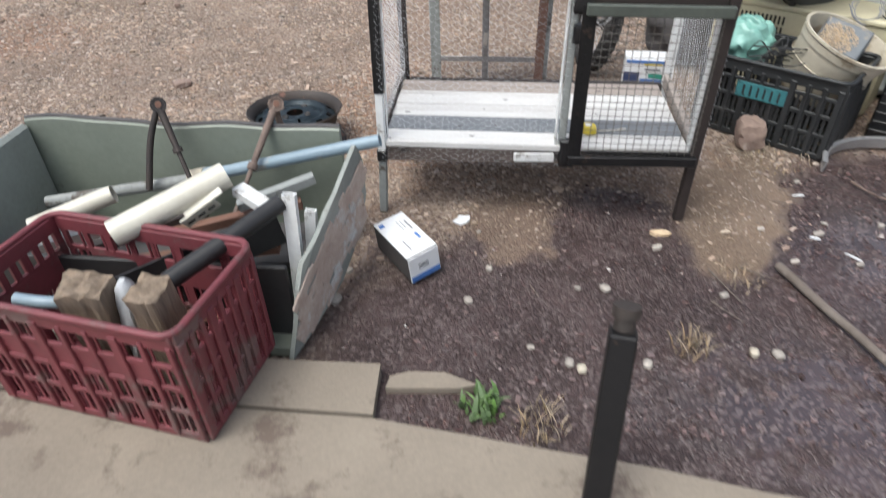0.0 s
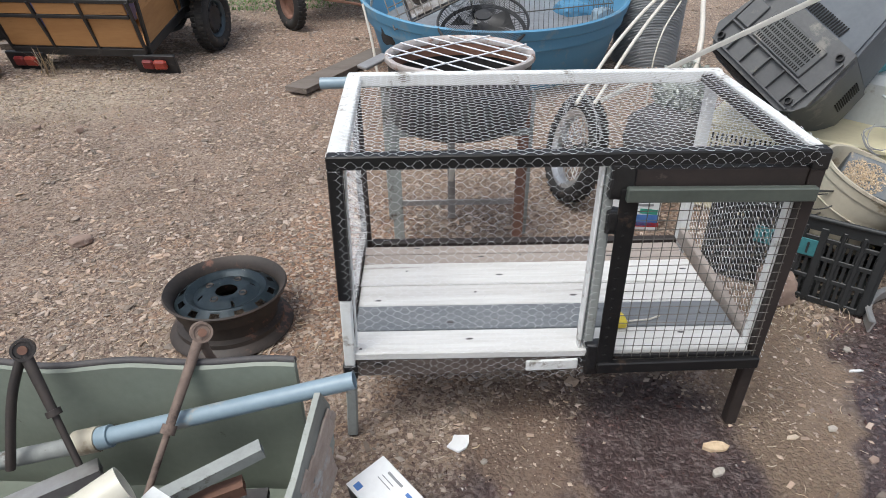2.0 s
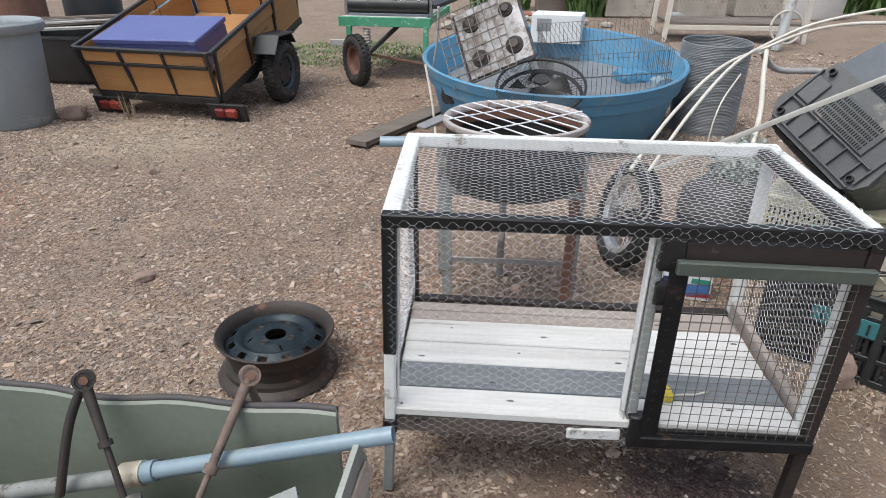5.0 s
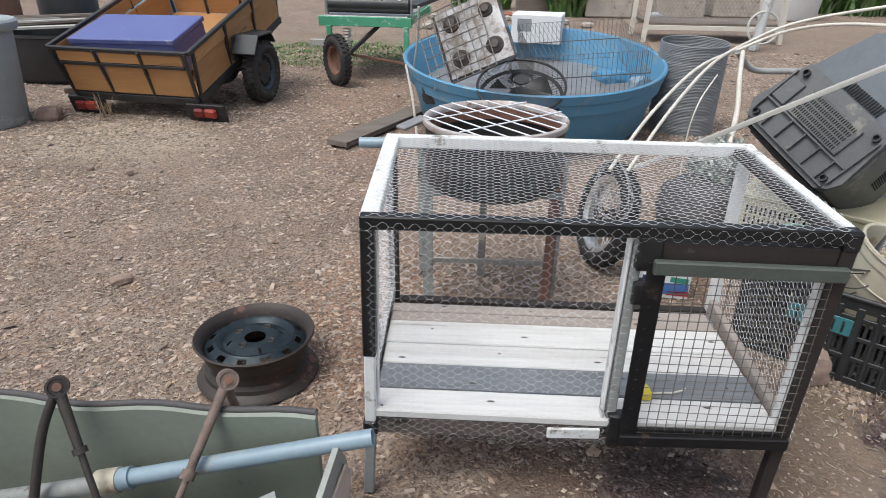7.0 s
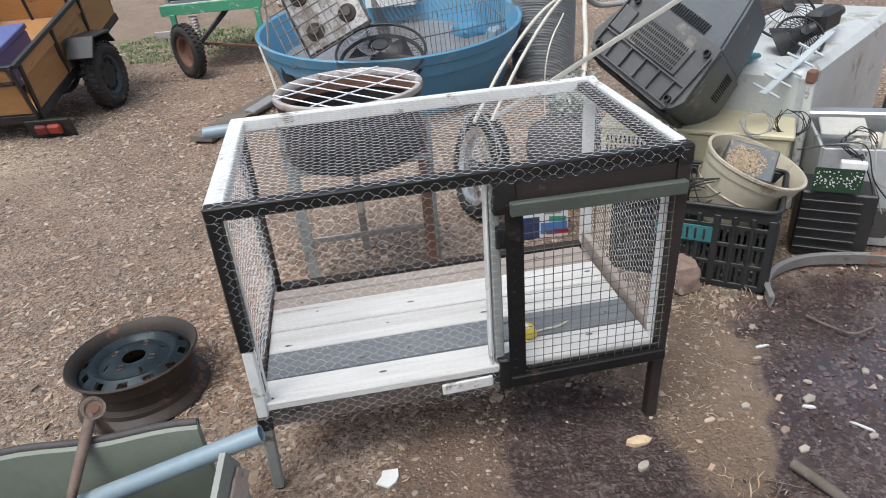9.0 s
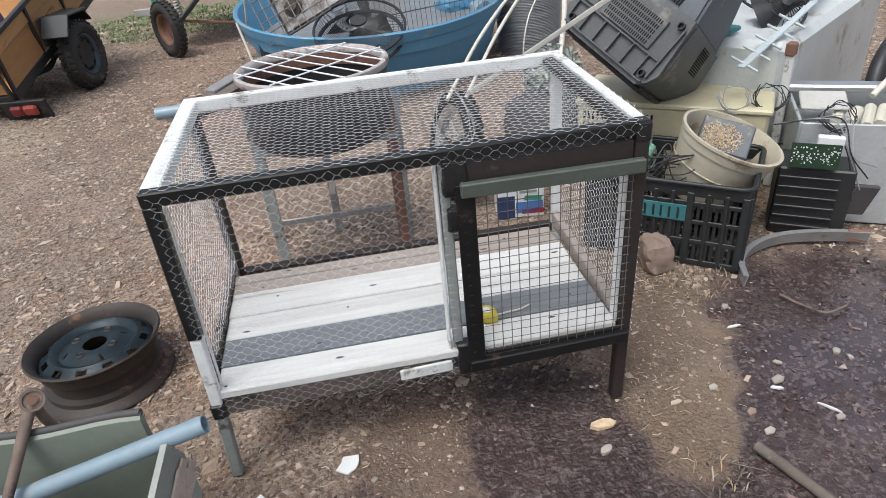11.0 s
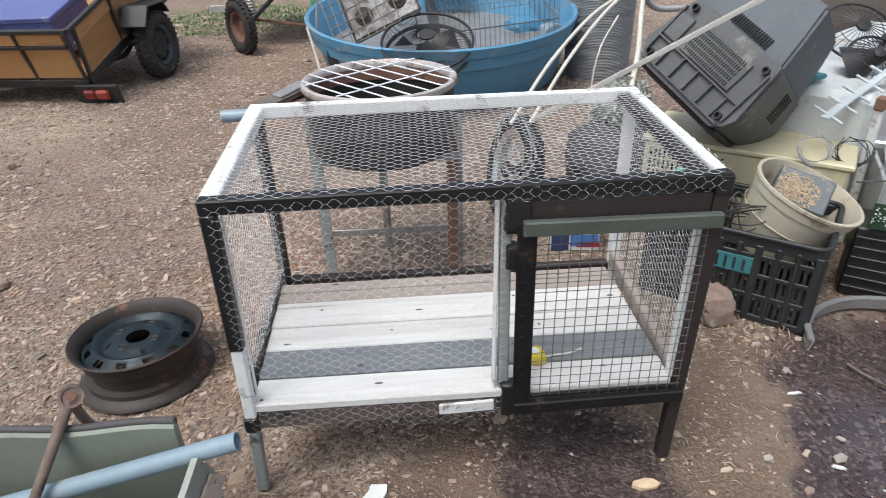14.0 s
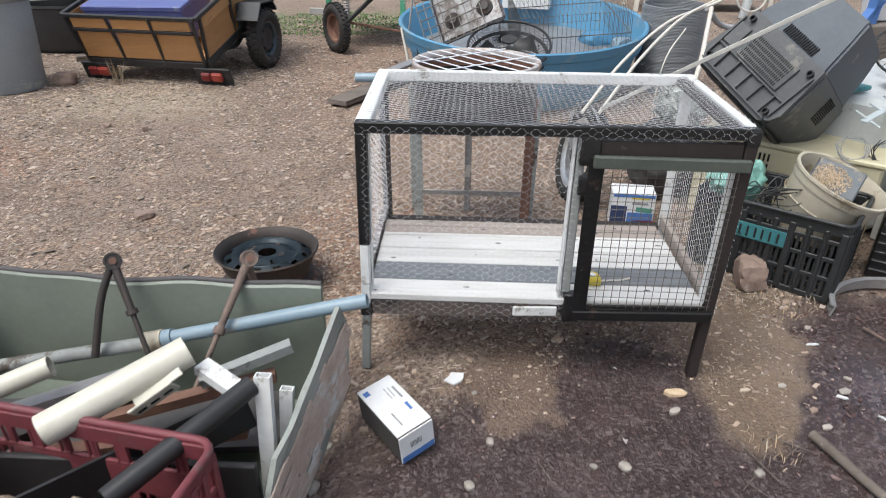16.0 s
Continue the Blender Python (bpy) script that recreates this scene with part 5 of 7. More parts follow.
def link_rod(base, top, m, label, fork=None, r=0.0092):
    """A suspension link: tapered rod, ring eye with bolt, second arm."""
    t = thing("link_rod", pose(*base), label, "rod", "car link rods in the scrap")
    base, top = Vector(base), Vector(top)
    mid = base.lerp(top, 0.45)
    bm = B()
    sweep(bm, [base, mid], r * 0.75, 10)
    sweep(bm, [mid, top], r, 10, r2=r * 1.25)
    rod(bm, mid.lerp(base, 0.04), mid.lerp(top, 0.06), r * 1.6, 12)
    part("shaft", bm, m, t, w=True, smooth=40)
    bm = B()
    ax = Vector((0.45, -0.7, 0.45)).normalized()
    pipe(bm, top - ax * 0.014, top + ax * 0.014, 0.022, 0.005, 24)
    rod(bm, top - ax * 0.011, top + ax * 0.011, 0.0165, 20)
    part("eye", bm, m, t, "round bushed eye", w=True, smooth=40)
    bm = B()
    rod(bm, top + ax * 0.011, top + ax * 0.0155, 0.009, 12)
    part("bolt", bm, M["rust"], t, w=True)
    if fork:
        bm = B()
        sweep(bm, smooth_path([top, top.lerp(Vector(fork), 0.4) + Vector((-0.012, 0, 0)), Vector(fork)]), r * 1.05, 10)
        part("arm", bm, m, t, w=True, smooth=40)


link_rod((-0.66, 1.46, 0.22), (-0.577, 1.735, 0.455), M["rod_brown"], "rusty brown steel link rod standing in the scrap", (-0.55, 1.755, 0.3))
link_rod((-0.8, 1.55, 0.27), (-0.9, 1.66, 0.478), M["rim_rust"], "dirty dark brown steel link rod standing in the scrap", (-0.95, 1.56, 0.25))


# ---- printed carton lying on the earth ----
def build_carton():
    t = thing("carton", pose(-0.18, 1.588, 0.014, 7, 2, -50), "white printed cardboard carton tipped on the wet earth", "box")
    bm = B()
    box(bm, (0, 0, 0.05), (0.2, 0.105, 0.092), 0.003)
    part("body", bm, M["card_dark"], t, "dark carton sides")
    bm = B()
    box(bm, (0, 0, 0.099), (0.2, 0.105, 0.004), 0.0015)
    part("lid", bm, M["card_white"], t, "white printed face")
    bm = B()
    box(bm, (0.1035, 0.0, 0.05), (0.004, 0.105, 0.094), 0.0015)
    part("end_flap", bm, M["card_white"], t)
    for x, y, w, h, m in ((-0.03, 0.034, 0.05, 0.006, "print_grey"), (-0.04, 0.02, 0.04, 0.002, "print_grey"), (-0.04, 0.01, 0.045, 0.002, "print_grey"),
                          (-0.075, -0.036, 0.018, 0.016, "print_blue"), (0.03, 0.03, 0.03, 0.008, "print_blue"), (0.05, -0.02, 0.05, 0.004, "print_grey")):
        bm = B()
        box(bm, (x, y, 0.1016), (w, h, 0.0012))
        part("print_bar", bm, M[m], t)
    for k in range(9):
        bm = B()
        box(bm, (0.106, -0.02 + 0.004 * k, 0.055), (0.0012, 0.002, 0.02))
        part("print_bar", bm, M["print_grey"], t)
    bm = B()
    box(bm, (0.106, 0.0, 0.014), (0.0012, 0.1, 0.02))
    part("print_bar", bm, M["print_blue"], t)


build_carton()


# ---- small litter ----
def litter():
    rnd = random.Random(11)

    def flake(name, x, y, s, m, label, cat, thick=0.004):
        bm = B()
        k = 9
        pts = [(s[0] * math.cos(2 * math.pi * i / k) * rnd.uniform(0.7, 1.15), s[1] * math.sin(2 * math.pi * i / k) * rnd.uniform(0.7, 1.15)) for i in range(k)]
        slab_poly(bm, pts, 0, thick)
        for v in bm.verts:
            v.co.z += 0.006 * noise.noise(v.co * 30) + 0.004
        ob = part(name, bm, m)
        ob.matrix_basis = pose(x, y, lie(x, y), 0, 0, rnd.uniform(0, 360))
        tagged(ob, label, cat)
    flake("paper_scrap", -0.03, 1.83, (0.034, 0.027), M["card_white"], "torn scrap of white paper on the earth", "paper", 0.006)
    flake("wood_chip", 0.629, 1.8, (0.036, 0.017), M["sawdust"], "flat tan wood chip on the earth", "chip", 0.01)
    flake("wood_chip", 0.605, 1.72, (0.016, 0.012), M["rubble_pale"], "pale wood chip on the wet earth", "chip", 0.008)
    for x, y, s in ((0.03, 1.77, 0.012), (0.074, 1.57, 0.018), (0.02, 1.42, 0.02), (-0.37, 1.39, 0.028), (0.42, 1.5, 0.022), (0.34, 1.5, 0.014), (0.3, 1.2, 0.02), (0.5, 1.21, 0.02), (0.84, 1.27, 0.022), (-0.36, 1.53, 0.018),
                    (1.36, 1.9, 0.016), (1.38, 1.87, 0.012), (1.6, 1.55, 0.014), (0.76, 1.5, 0.018), (0.2, 1.25, 0.014)):
        rock("rubble", x, y, (s * 0.85, s * 0.7, s * 0.45), M["rubble_pale"], "pale bit of rubble on the damp earth", "rubble", rnd.uniform(1, 9), 0.5, 2)
    for x, y in ((0.33, 1.18), (0.78, 1.27), (-0.42, 1.34)):
        rock("rubble", x, y, (0.016, 0.014, 0.011), M["cream"], "yellowish bit of rubble on the damp earth", "rubble", rnd.uniform(1, 9), 0.5, 2)


litter()


def shards():
    """Pale broken bits, each its own piece, on the wet earth by the crate."""
    for i, (x, y, ln, w, a, m) in enumerate(((1.153, 2.076, 0.02, 0.004, -8, "card_white"), (1.139, 1.836, 0.018, 0.013, 10, "rubble_pale"), (1.118, 1.809, 0.016, 0.005, -35, "card_white"),
                                             (1.2, 1.713, 0.03, 0.003, -62, "card_white"), (1.205, 1.679, 0.012, 0.009, 0, "rubble_pale"), (0.963, 1.855, 0.012, 0.01, 0, "rubble_pale"),
                                             (0.842, 1.827, 0.016, 0.007, 0, "sawdust"), (1.179, 2.169, 0.011, 0.01, 30, "rubble_pale"), (1.179, 1.898, 0.012, 0.007, -60, "rubble_pale"),
                                             (1.01, 1.75, 0.013, 0.01, 20, "stone"), (1.015, 1.681, 0.014, 0.01, 5, "rubble_pale"))):
        bm = B()
        slab_poly(bm, [(-ln, -w * 0.6), (ln * 0.3, -w), (ln, -w * 0.2), (ln * 0.6, w), (-ln * 0.7, w * 0.8)], 0.0, 0.005)
        for v in bm.verts:
            v.co.z += 0.15 * v.co.x
        ob = part("shard", bm, M[m])
        ob.matrix_basis = pose(x, y, lie(x, y) + 0.003, 0, 0, a)
        tagged(ob, "small pale broken shard lying on the damp earth", "shard")
    t = thing("dark_root", pose(1.39, 2.14, 0), "thin curved dark root lying on the wet earth", "root")
    bm = B()
    sweep(bm, smooth_path([(1.365, 2.17, 0.008), (1.39, 2.1, 0.012), (1.43, 2.045, 0.014), (1.5, 2.057, 0.012), (1.54, 2.075, 0.007)], 6), 0.0048, 8, r2=0.003)
    part("bark", bm, M["rod_brown"], t, w=True, smooth=50)


shards()


def tuft(name, x, y, n, h, spread, m, label, cat, seed, wid=0.006):
    """Blades of grass or weed leaves."""
    rnd = random.Random(seed)
    vs, fs = [], []
    for i in range(n):
        a, r = rnd.uniform(0, 6.28), spread * math.sqrt(rnd.random())
        bx, by = x + r * math.cos(a), y + r * math.sin(a)
        d = rnd.uniform(0, 6.28)
        hh, w = h * rnd.uniform(0.4, 1.1), wid * rnd.uniform(0.6, 1.3)
        ln = hh * rnd.uniform(0.2, 0.9)
        sx, sy = -math.sin(d) * w, math.cos(d) * w
        b = len(vs)
        for k, (f, ww) in enumerate(((0, 0.6), (0.4, 1.0), (0.75, 0.7))):
            px, py, pz = bx + math.cos(d) * ln * f * f, by + math.sin(d) * ln * f * f, lie(bx, by) + hh * f
            vs += [(px - sx * ww, py - sy * ww, pz), (px + sx * ww, py + sy * ww, pz)]
        vs.append((bx + math.cos(d) * ln, by + math.sin(d) * ln, lie(bx, by) + hh * 0.92))
        fs += [(b, b + 1, b + 3, b + 2), (b + 2, b + 3, b + 5, b + 4), (b + 4, b + 5, b + 6)]
    return tagged(raw(name, vs, fs, m), label, cat, kind="stuff")


tuft("weed_tuft", 0.08, 1.03, 60, 0.06, 0.05, M["leaf"], "small green weed beside the paving edge", "weed", 1, 0.006)
tuft("dry_grass", 0.22, 0.99, 70, 0.06, 0.06, M["dry_leaf"], "dry yellow grass at the paving edge", "grass", 2, 0.002)
tuft("dry_grass", 0.62, 1.28, 60, 0.07, 0.05, M["dry_leaf"], "dry yellow grass on the damp earth", "grass", 3, 0.002)
tuft("dry_grass", 0.83, 1.58, 40, 0.03, 0.07, M["dry_leaf"], "dead twigs on the damp earth", "grass", 4, 0.0015)
tuft("dry_grass", 1.16, 2.33, 90, 0.03, 0.12, M["dry_leaf"], "dry straw beside the black crate", "grass", 5, 0.002)
tuft("weed_tuft", -2.93, 5.4, 26, 0.24, 0.05, M["dry_leaf"], "thin pale weed beside the trailer", "weed", 6, 0.003)
tuft("grass_patch", -1.8, 8.7, 1500, 0.035, 0.95, M["leaf"], "thin green grass on the bare yard", "grass", 7, 0.008)
tuft("straw_litter", -2.6, 4.9, 700, 0.02, 0.75, M["dry_leaf"], "dry straw litter on the earth", "straw", 8, 0.003)


# ---- fire drum on its stand ----
def build_drum():
    t = thing("fire_drum", pose(0.008, 2.865, 0), "black cut steel drum barbecue with wire grate on angle-iron stand", "barbecue")
    bm = B()
    lathe(bm, [(0, 0.505), (0.225, 0.508), (0.243, 0.525), (0.245, 0.6), (0.249, 0.61), (0.245, 0.62), (0.246, 0.725), (0.238, 0.725), (0.237, 0.53), (0.22, 0.517), (0, 0.515)], 64)
    part("bowl", bm, M["drum_black"], t, smooth=40)
    bm = B()
    lathe(bm, [(0.232, 0.724), (0.25, 0.724), (0.257, 0.732), (0.255, 0.746), (0.246, 0.75), (0.238, 0.746), (0.232, 0.732)], 72, closed=True)
    part("rim", bm, M["drum_rim"], t, "bright rusty steel rim", smooth=50)
    bm = B()
    lathe(bm, [(0.236, 0.68), (0.2365, 0.722), (0.231, 0.722), (0.2305, 0.68)], 64, closed=True)
    part("inner_band", bm, M["rust"], t, "rust brown inner band", smooth=50)
    rot = Euler((0, 0, radians(40))).to_matrix()
    segs = []
    for k in range(-3, 4):
        a = k * 0.066
        h = math.sqrt(0.25 ** 2 - a * a)
        segs.append((rot @ Vector((a, -h, 0.748)), rot @ Vector((a, h, 0.748))))
    for a in (-0.09, 0.09):
        h = math.sqrt(0.25 ** 2 - a * a)
        segs.append((rot @ Vector((-h, a, 0.752)), rot @ Vector((h, a, 0.752))))
    for a, b in segs:
        bm = B()
        rod(bm, a, b, 0.0026, 6)
        part("grate_bar", bm, M["galv_wire"], t, smooth=60)
    legs = [(-0.235, -0.02, 0), (0.227, -0.025, 0), (-0.026, 0.2, 0), (-0.275, 0.2, 0)]
    for i, (x, y, z) in enumerate(legs):
        m = M["grey_paint"] if i in (0, 3) else M["rust"] if i == 1 else M["steel"]
        bm = B()
        bar(bm, (x, y, 0), (x * 1.02, y, 0.6), 0.04 if i < 2 else 0.028, 0.005, 0.001, (0, 1, 0))
        bar(bm, (x + 0.014, y + 0.016, 0), (x * 1.02 + 0.014, y + 0.016, 0.6), 0.005, 0.032, 0.001, (0, 1, 0))
        part("leg", bm, m, t, ("blue-grey angle-iron leg", "red-brown angle-iron leg", "grey angle-iron leg", "blue-grey angle-iron leg")[i])
    bm = B()
    bar(bm, (0.255, 0.02, 0.02), (0.262, 0.02, 0.6), 0.024, 0.005, 0.001, (0, 1, 0))
    part("leg", bm, M["grey_paint"], t, "blue-grey angle-iron leg")
    bm = B()
    bar(bm, (-0.22, -0.015, 0.185), (0.22, -0.015, 0.185), 0.005, 0.024)
    part("crossbar", bm, M["steel"], t)
    bm = B()
    bar(bm, (-0.24, -0.03, 0.47), (0.25, -0.03, 0.47), 0.005, 0.028)
    part("crossbar", bm, M["grey_paint"], t)
    bm = B()
    bar(bm, (-0.02, 0.19, 0.235), (-0.028, 0.195, 0.175), 0.022, 0.006)
    part("tag_plate", bm, M["hose_cream"], t)
    # handle arm reaching left towards the hutch corner
    bm = B()
    bar(bm, (-0.25, 0.02, 0.735), (-0.33, -0.06, 0.715), 0.05, 0.012, 0.003)
    part("handle", bm, M["steel"], t, "flat steel handle")


build_drum()


def wheel_thing(name, m, R, w, rimr, label, spokes=0, rimmat="shiny_steel", lug=True, group=""):
    """A tyred wheel about local z."""
    t = thing(name, m, label, "wheel", group)
    bm = B()
    k = 14
    prof = []
    for i in range(k):
        a = 2 * math.pi * i / k
        prof.append((R - (R - rimr) / 2 + (R - rimr) / 2 * math.cos(a), w / 2 * math.sin(a)))
    lathe(bm, prof, 56, closed=True)
    ty = part("tyre", bm, M["tyre"], t, "worn black tyre", smooth=50)
    if lug:
        bm = B()
        n = 34
        for i in range(n):
            a = 2 * math.pi * i / n
            for s in (-1, 1):
                mm = Euler((0, 0, a + 0.05 * s)).to_matrix()
                box(bm, mm @ Vector((R - 0.001, 0, s * w * 0.22)), (0.016, 2 * math.pi * R / n * 0.6, w * 0.26), 0.002, mm)
        part("tread", bm, M["tyre"], t)
    bm = B()
    lathe(bm, [(rimr + 0.008, -w * 0.33), (rimr + 0.008, -w * 0.28), (rimr - 0.01, -w * 0.2), (rimr - 0.012, w * 0.2), (rimr + 0.008, w * 0.28), (rimr + 0.008, w * 0.33), (rimr - 0.006, w * 0.3), (rimr - 0.02, w * 0.18), (rimr - 0.02, -w * 0.18), (rimr - 0.006, -w * 0.3)], 48, closed=True)
    part("rim", bm, M[rimmat], t, smooth=50)
    if spokes:
        segs = []
        for i in range(spokes):
            a = 2 * math.pi * i / spokes
            b = a + (0.5 if i % 2 else -0.5)
            segs.append(((rimr * 0.97 * math.cos(a), rimr * 0.97 * math.sin(a), 0), (0.03 * math.cos(b), 0.03 * math.sin(b), 0.03 if i % 4 < 2 else -0.03)))
        wires("spokes", segs, 0.002, M[rimmat], t, sides=5, w=False)
        bm = B()
        lathe(bm, [(0, -0.045), (0.035, -0.045), (0.035, -0.03), (0.02, -0.025), (0.02, 0.025), (0.035, 0.03), (0.035, 0.045), (0, 0.045)], 20)
        part("hub", bm, M["rim_rust"], t, smooth=40)
    else:
        bm = B()
        lathe(bm, [(0, 0.02), (rimr * 0.3, 0.02), (rimr * 0.4, w * 0.18), (rimr * 0.7, w * 0.22), (rimr - 0.01, w * 0.05), (rimr - 0.01, 0.0), (rimr * 0.7, w * 0.16), (0, 0.0)], 40)
        part("disc", bm, M["drum_black"] if rimmat != "rust" else M["rust"], t, smooth=40)
        for i in range(8):
            bm = B()
            a = 2 * math.pi * i / 8
            p = Vector((rimr * 0.72 * math.cos(a), rimr * 0.72 * math.sin(a), w * 0.215))
            rod(bm, p, p + Vector((0, 0, 0.004)), rimr * 0.09, 10)
            part("hole", bm, M["dark"], t)
    return t


wheel_thing("motorcycle_wheel", look((0.53, 3.27, 0.222), (-0.42, 3.07, 0.44)) @ pose(0, 0, 0), 0.225, 0.085, 0.165, "spoked motorcycle wheel with black tyre leaning on junk", 36)


def wire_tangle(c, r, n, seed, m, label, sx=1.0):
    rnd = random.Random(seed)
    t = thing("wire_tangle", pose(*c), label, "wire")
    for i in range(n):
        bm = B()
        a = rnd.uniform(0, 6.28)
        pts = [Vector(c) + Vector((r * sx * math.cos(a + k * 0.9) * rnd.uniform(0.6, 1.1), r * 0.5 * math.sin(a + k * 0.9), r * math.sin(a + k * 0.9) * rnd.uniform(0.6, 1.1))) for k in range(6)]
        sweep(bm, smooth_path(pts, 5), 0.0018, 5)
        part("strand", bm, m, t, w=True)
    return t


wire_tangle((0.5, 3.08, 0.4), 0.13, 5, 2, M["cable_grey"], "tangle of thin grey wire hung on the motorcycle wheel", 0.6)


def colour_box():
    t = thing("product_box", pose(0.735, 3.0, 0, 0, 0, -6), "white cardboard box with blue red and green print", "box")
    bm = B()
    box(bm, (0, 0, 0.08), (0.19, 0.12, 0.16), 0.002)
    part("body", bm, M["card_white"], t)
    for x, z, w, h, m, a in ((-0.06, 0.05, 0.07, 0.1, "print_navy", 0), (0.035, 0.045, 0.11, 0.05, "print_blue", 0), (0.05, 0.085, 0.07, 0.022, "print_green", 4), (0.0, 0.15, 0.18, 0.014, "print_blue", 0), (0.03, 0.14, 0.08, 0.008, "print_yellow", 0), (0.05, 0.025, 0.09, 0.02, "print_red", 0), (0.03, 0.115, 0.07, 0.01, "print_grey", 0)):
        bm = B()
        box(bm, (x, -0.061, z), (w, 0.002, h), 0, Euler((0, radians(a), 0)).to_matrix())
        part("print_panel", bm, M[m], t)


colour_box()


# ---- junk pile: beige appliance, television, white fridge ----
def beige_unit():
    t = thing("appliance_case", pose(1.43, 3.08, -0.01, 0, 0, -35), "yellowed beige appliance case with louvred front under the television", "appliance")
    bm = B()
    box(bm, (0, 0, 0.2), (0.72, 0.34, 0.38), 0.012)
    part("case", bm, M["beige"], t)
    bm = B()
    box(bm, (0, 0, 0.395), (0.74, 0.36, 0.022), 0.006)
    part("top_cover", bm, M["beige"], t)
    for i in range(16):
        for j in range(3):
            bm = B()
            box(bm, (-0.33 + i * 0.018, -0.171, 0.34 - j * 0.045), (0.008, 0.003, 0.034))
            part("slot", bm, M["dark"], t)


beige_unit()


def television():
    ey = Vector((0.65, -0.07, 0.755)).normalized()
    ex = Vector((0.44, -0.755, -0.485))
    ex = (ex - ex.dot(ey) * ey).normalized()
    ez = -ex.cross(ey)
    m = Matrix((ex, ey, ez)).transposed().to_4x4() @ Matrix.Diagonal((0.86, 0.96, 0.95, 1))
    m.translation = Vector((0.962, 3.03, 0.757)) - m.to_3x3() @ Vector((0.06, 0.045, -0.022))
    t = thing("television", m, "dark grey tube television dumped face down showing its underside", "television")
    W, D = 0.525, 0.285
    # underside tray
    bm = B()
    slab_poly(bm, [(0.03, 0.03), (0.06, 0.0), (W - 0.06, 0.0), (W - 0.02, 0.03), (W, 0.07), (W - 0.03, D), (0.05, D), (0.0, 0.07)], 0.0, 0.03)
    part("underside", bm, M["tv_plastic"], t)
    bm = B()
    for x in (0.12, 0.2, 0.28, 0.36, 0.44):
        box(bm, (x, 0.065, -0.006), (0.006, 0.085, 0.022), 0.001)
    for y in (0.02, 0.11):
        box(bm, (W / 2, y, -0.006), (W - 0.08, 0.007, 0.022), 0.001)
    box(bm, (W / 2 + 0.02, 0.175, -0.006), (0.27, 0.115, 0.012), 0.003)
    box(bm, (0.08, 0.17, -0.006), (0.07, 0.1, 0.012), 0.003)
    for x in (0.04, W - 0.035):
        box(bm, (x, 0.14, -0.006), (0.008, 0.2, 0.02), 0.001)
    part("ribs", bm, M["tv_plastic"], t)
    for r in range(5):
        for k in range(22):
            bm = B()
            box(bm, (0.165 + k * 0.0108, 0.133 + r * 0.021, -0.0125), (0.005, 0.015, 0.002))
            part("vent_slot", bm, M["dark"], t)
    for x, y in ((0.06, 0.045), (W - 0.06, 0.045), (0.075, D - 0.035), (W - 0.06, D - 0.04)):
        bm = B()
        pipe(bm, (x, y, 0.0), (x, y, -0.022), 0.014, 0.004, 14)
        part("foot", bm, M["black_plastic"], t, smooth=40)
    # front bezel, screen away from view
    bm = B()
    box(bm, (W / 2, -0.004, 0.26), (W - 0.06, 0.02, 0.45), 0.01)
    part("bezel", bm, M["black_plastic"], t)
    bm = B()
    box(bm, (W / 2, -0.0165, 0.26), (W - 0.14, 0.006, 0.35), 0.001)
    part("screen", bm, M["card_dark"], t)
    # cabinet tapering to the back
    def frus(bm, secs):
        g = [[bm.verts.new(p) for p in s] for s in secs]
        for a, b in zip(g, g[1:]):
            for j in range(4):
                bm.faces.new((a[j], a[(j + 1) % 4], b[(j + 1) % 4], b[j]))
        bm.faces.new(g[0])
        bm.faces.new(g[-1])
        bmesh.ops.bevel(bm, geom=bm.edges[:], offset=0.012, segments=2, affect="EDGES", clamp_overlap=True)
    bm = B()
    def sec(y, i, zlo, zhi):
        return [(i, y, zlo), (W - i, y, zlo), (W - i, y, zhi), (i, y, zhi)]
    frus(bm, [sec(0.005, 0.035, 0.02, 0.5), sec(0.07, 0.0, 0.02, 0.52), sec(0.15, 0.0, 0.02, 0.52), sec(D, 0.025, 0.03, 0.5)])
    part("cabinet", bm, M["tv_plastic"], t, smooth=30)
    bm = B()
    frus(bm, [sec(D - 0.01, 0.035, 0.035, 0.49), sec(D + 0.13, 0.07, 0.05, 0.46), sec(D + 0.23, 0.1, 0.065, 0.42)])
    part("back_hump", bm, M["tv_back"], t, "lighter grey back cover", smooth=30)
    for r in range(2):
        for k in range(16):
            bm = B()
            box(bm, (0.2 + k * 0.012, D + 0.03 + r * 0.05, 0.0335 + 0.016 * r), (0.005, 0.04, 0.004), 0, Euler((radians(9), 0, 0)).to_matrix())
            part("vent_slot", bm, M["dark"], t)
    for k in range(12):
        bm = B()
        box(bm, (W + 0.0005 - 0.0015 * k, 0.155 + k * 0.009, 0.3), (0.004, 0.0045, 0.11))
        part("vent_slot", bm, M["dark"], t)


television()


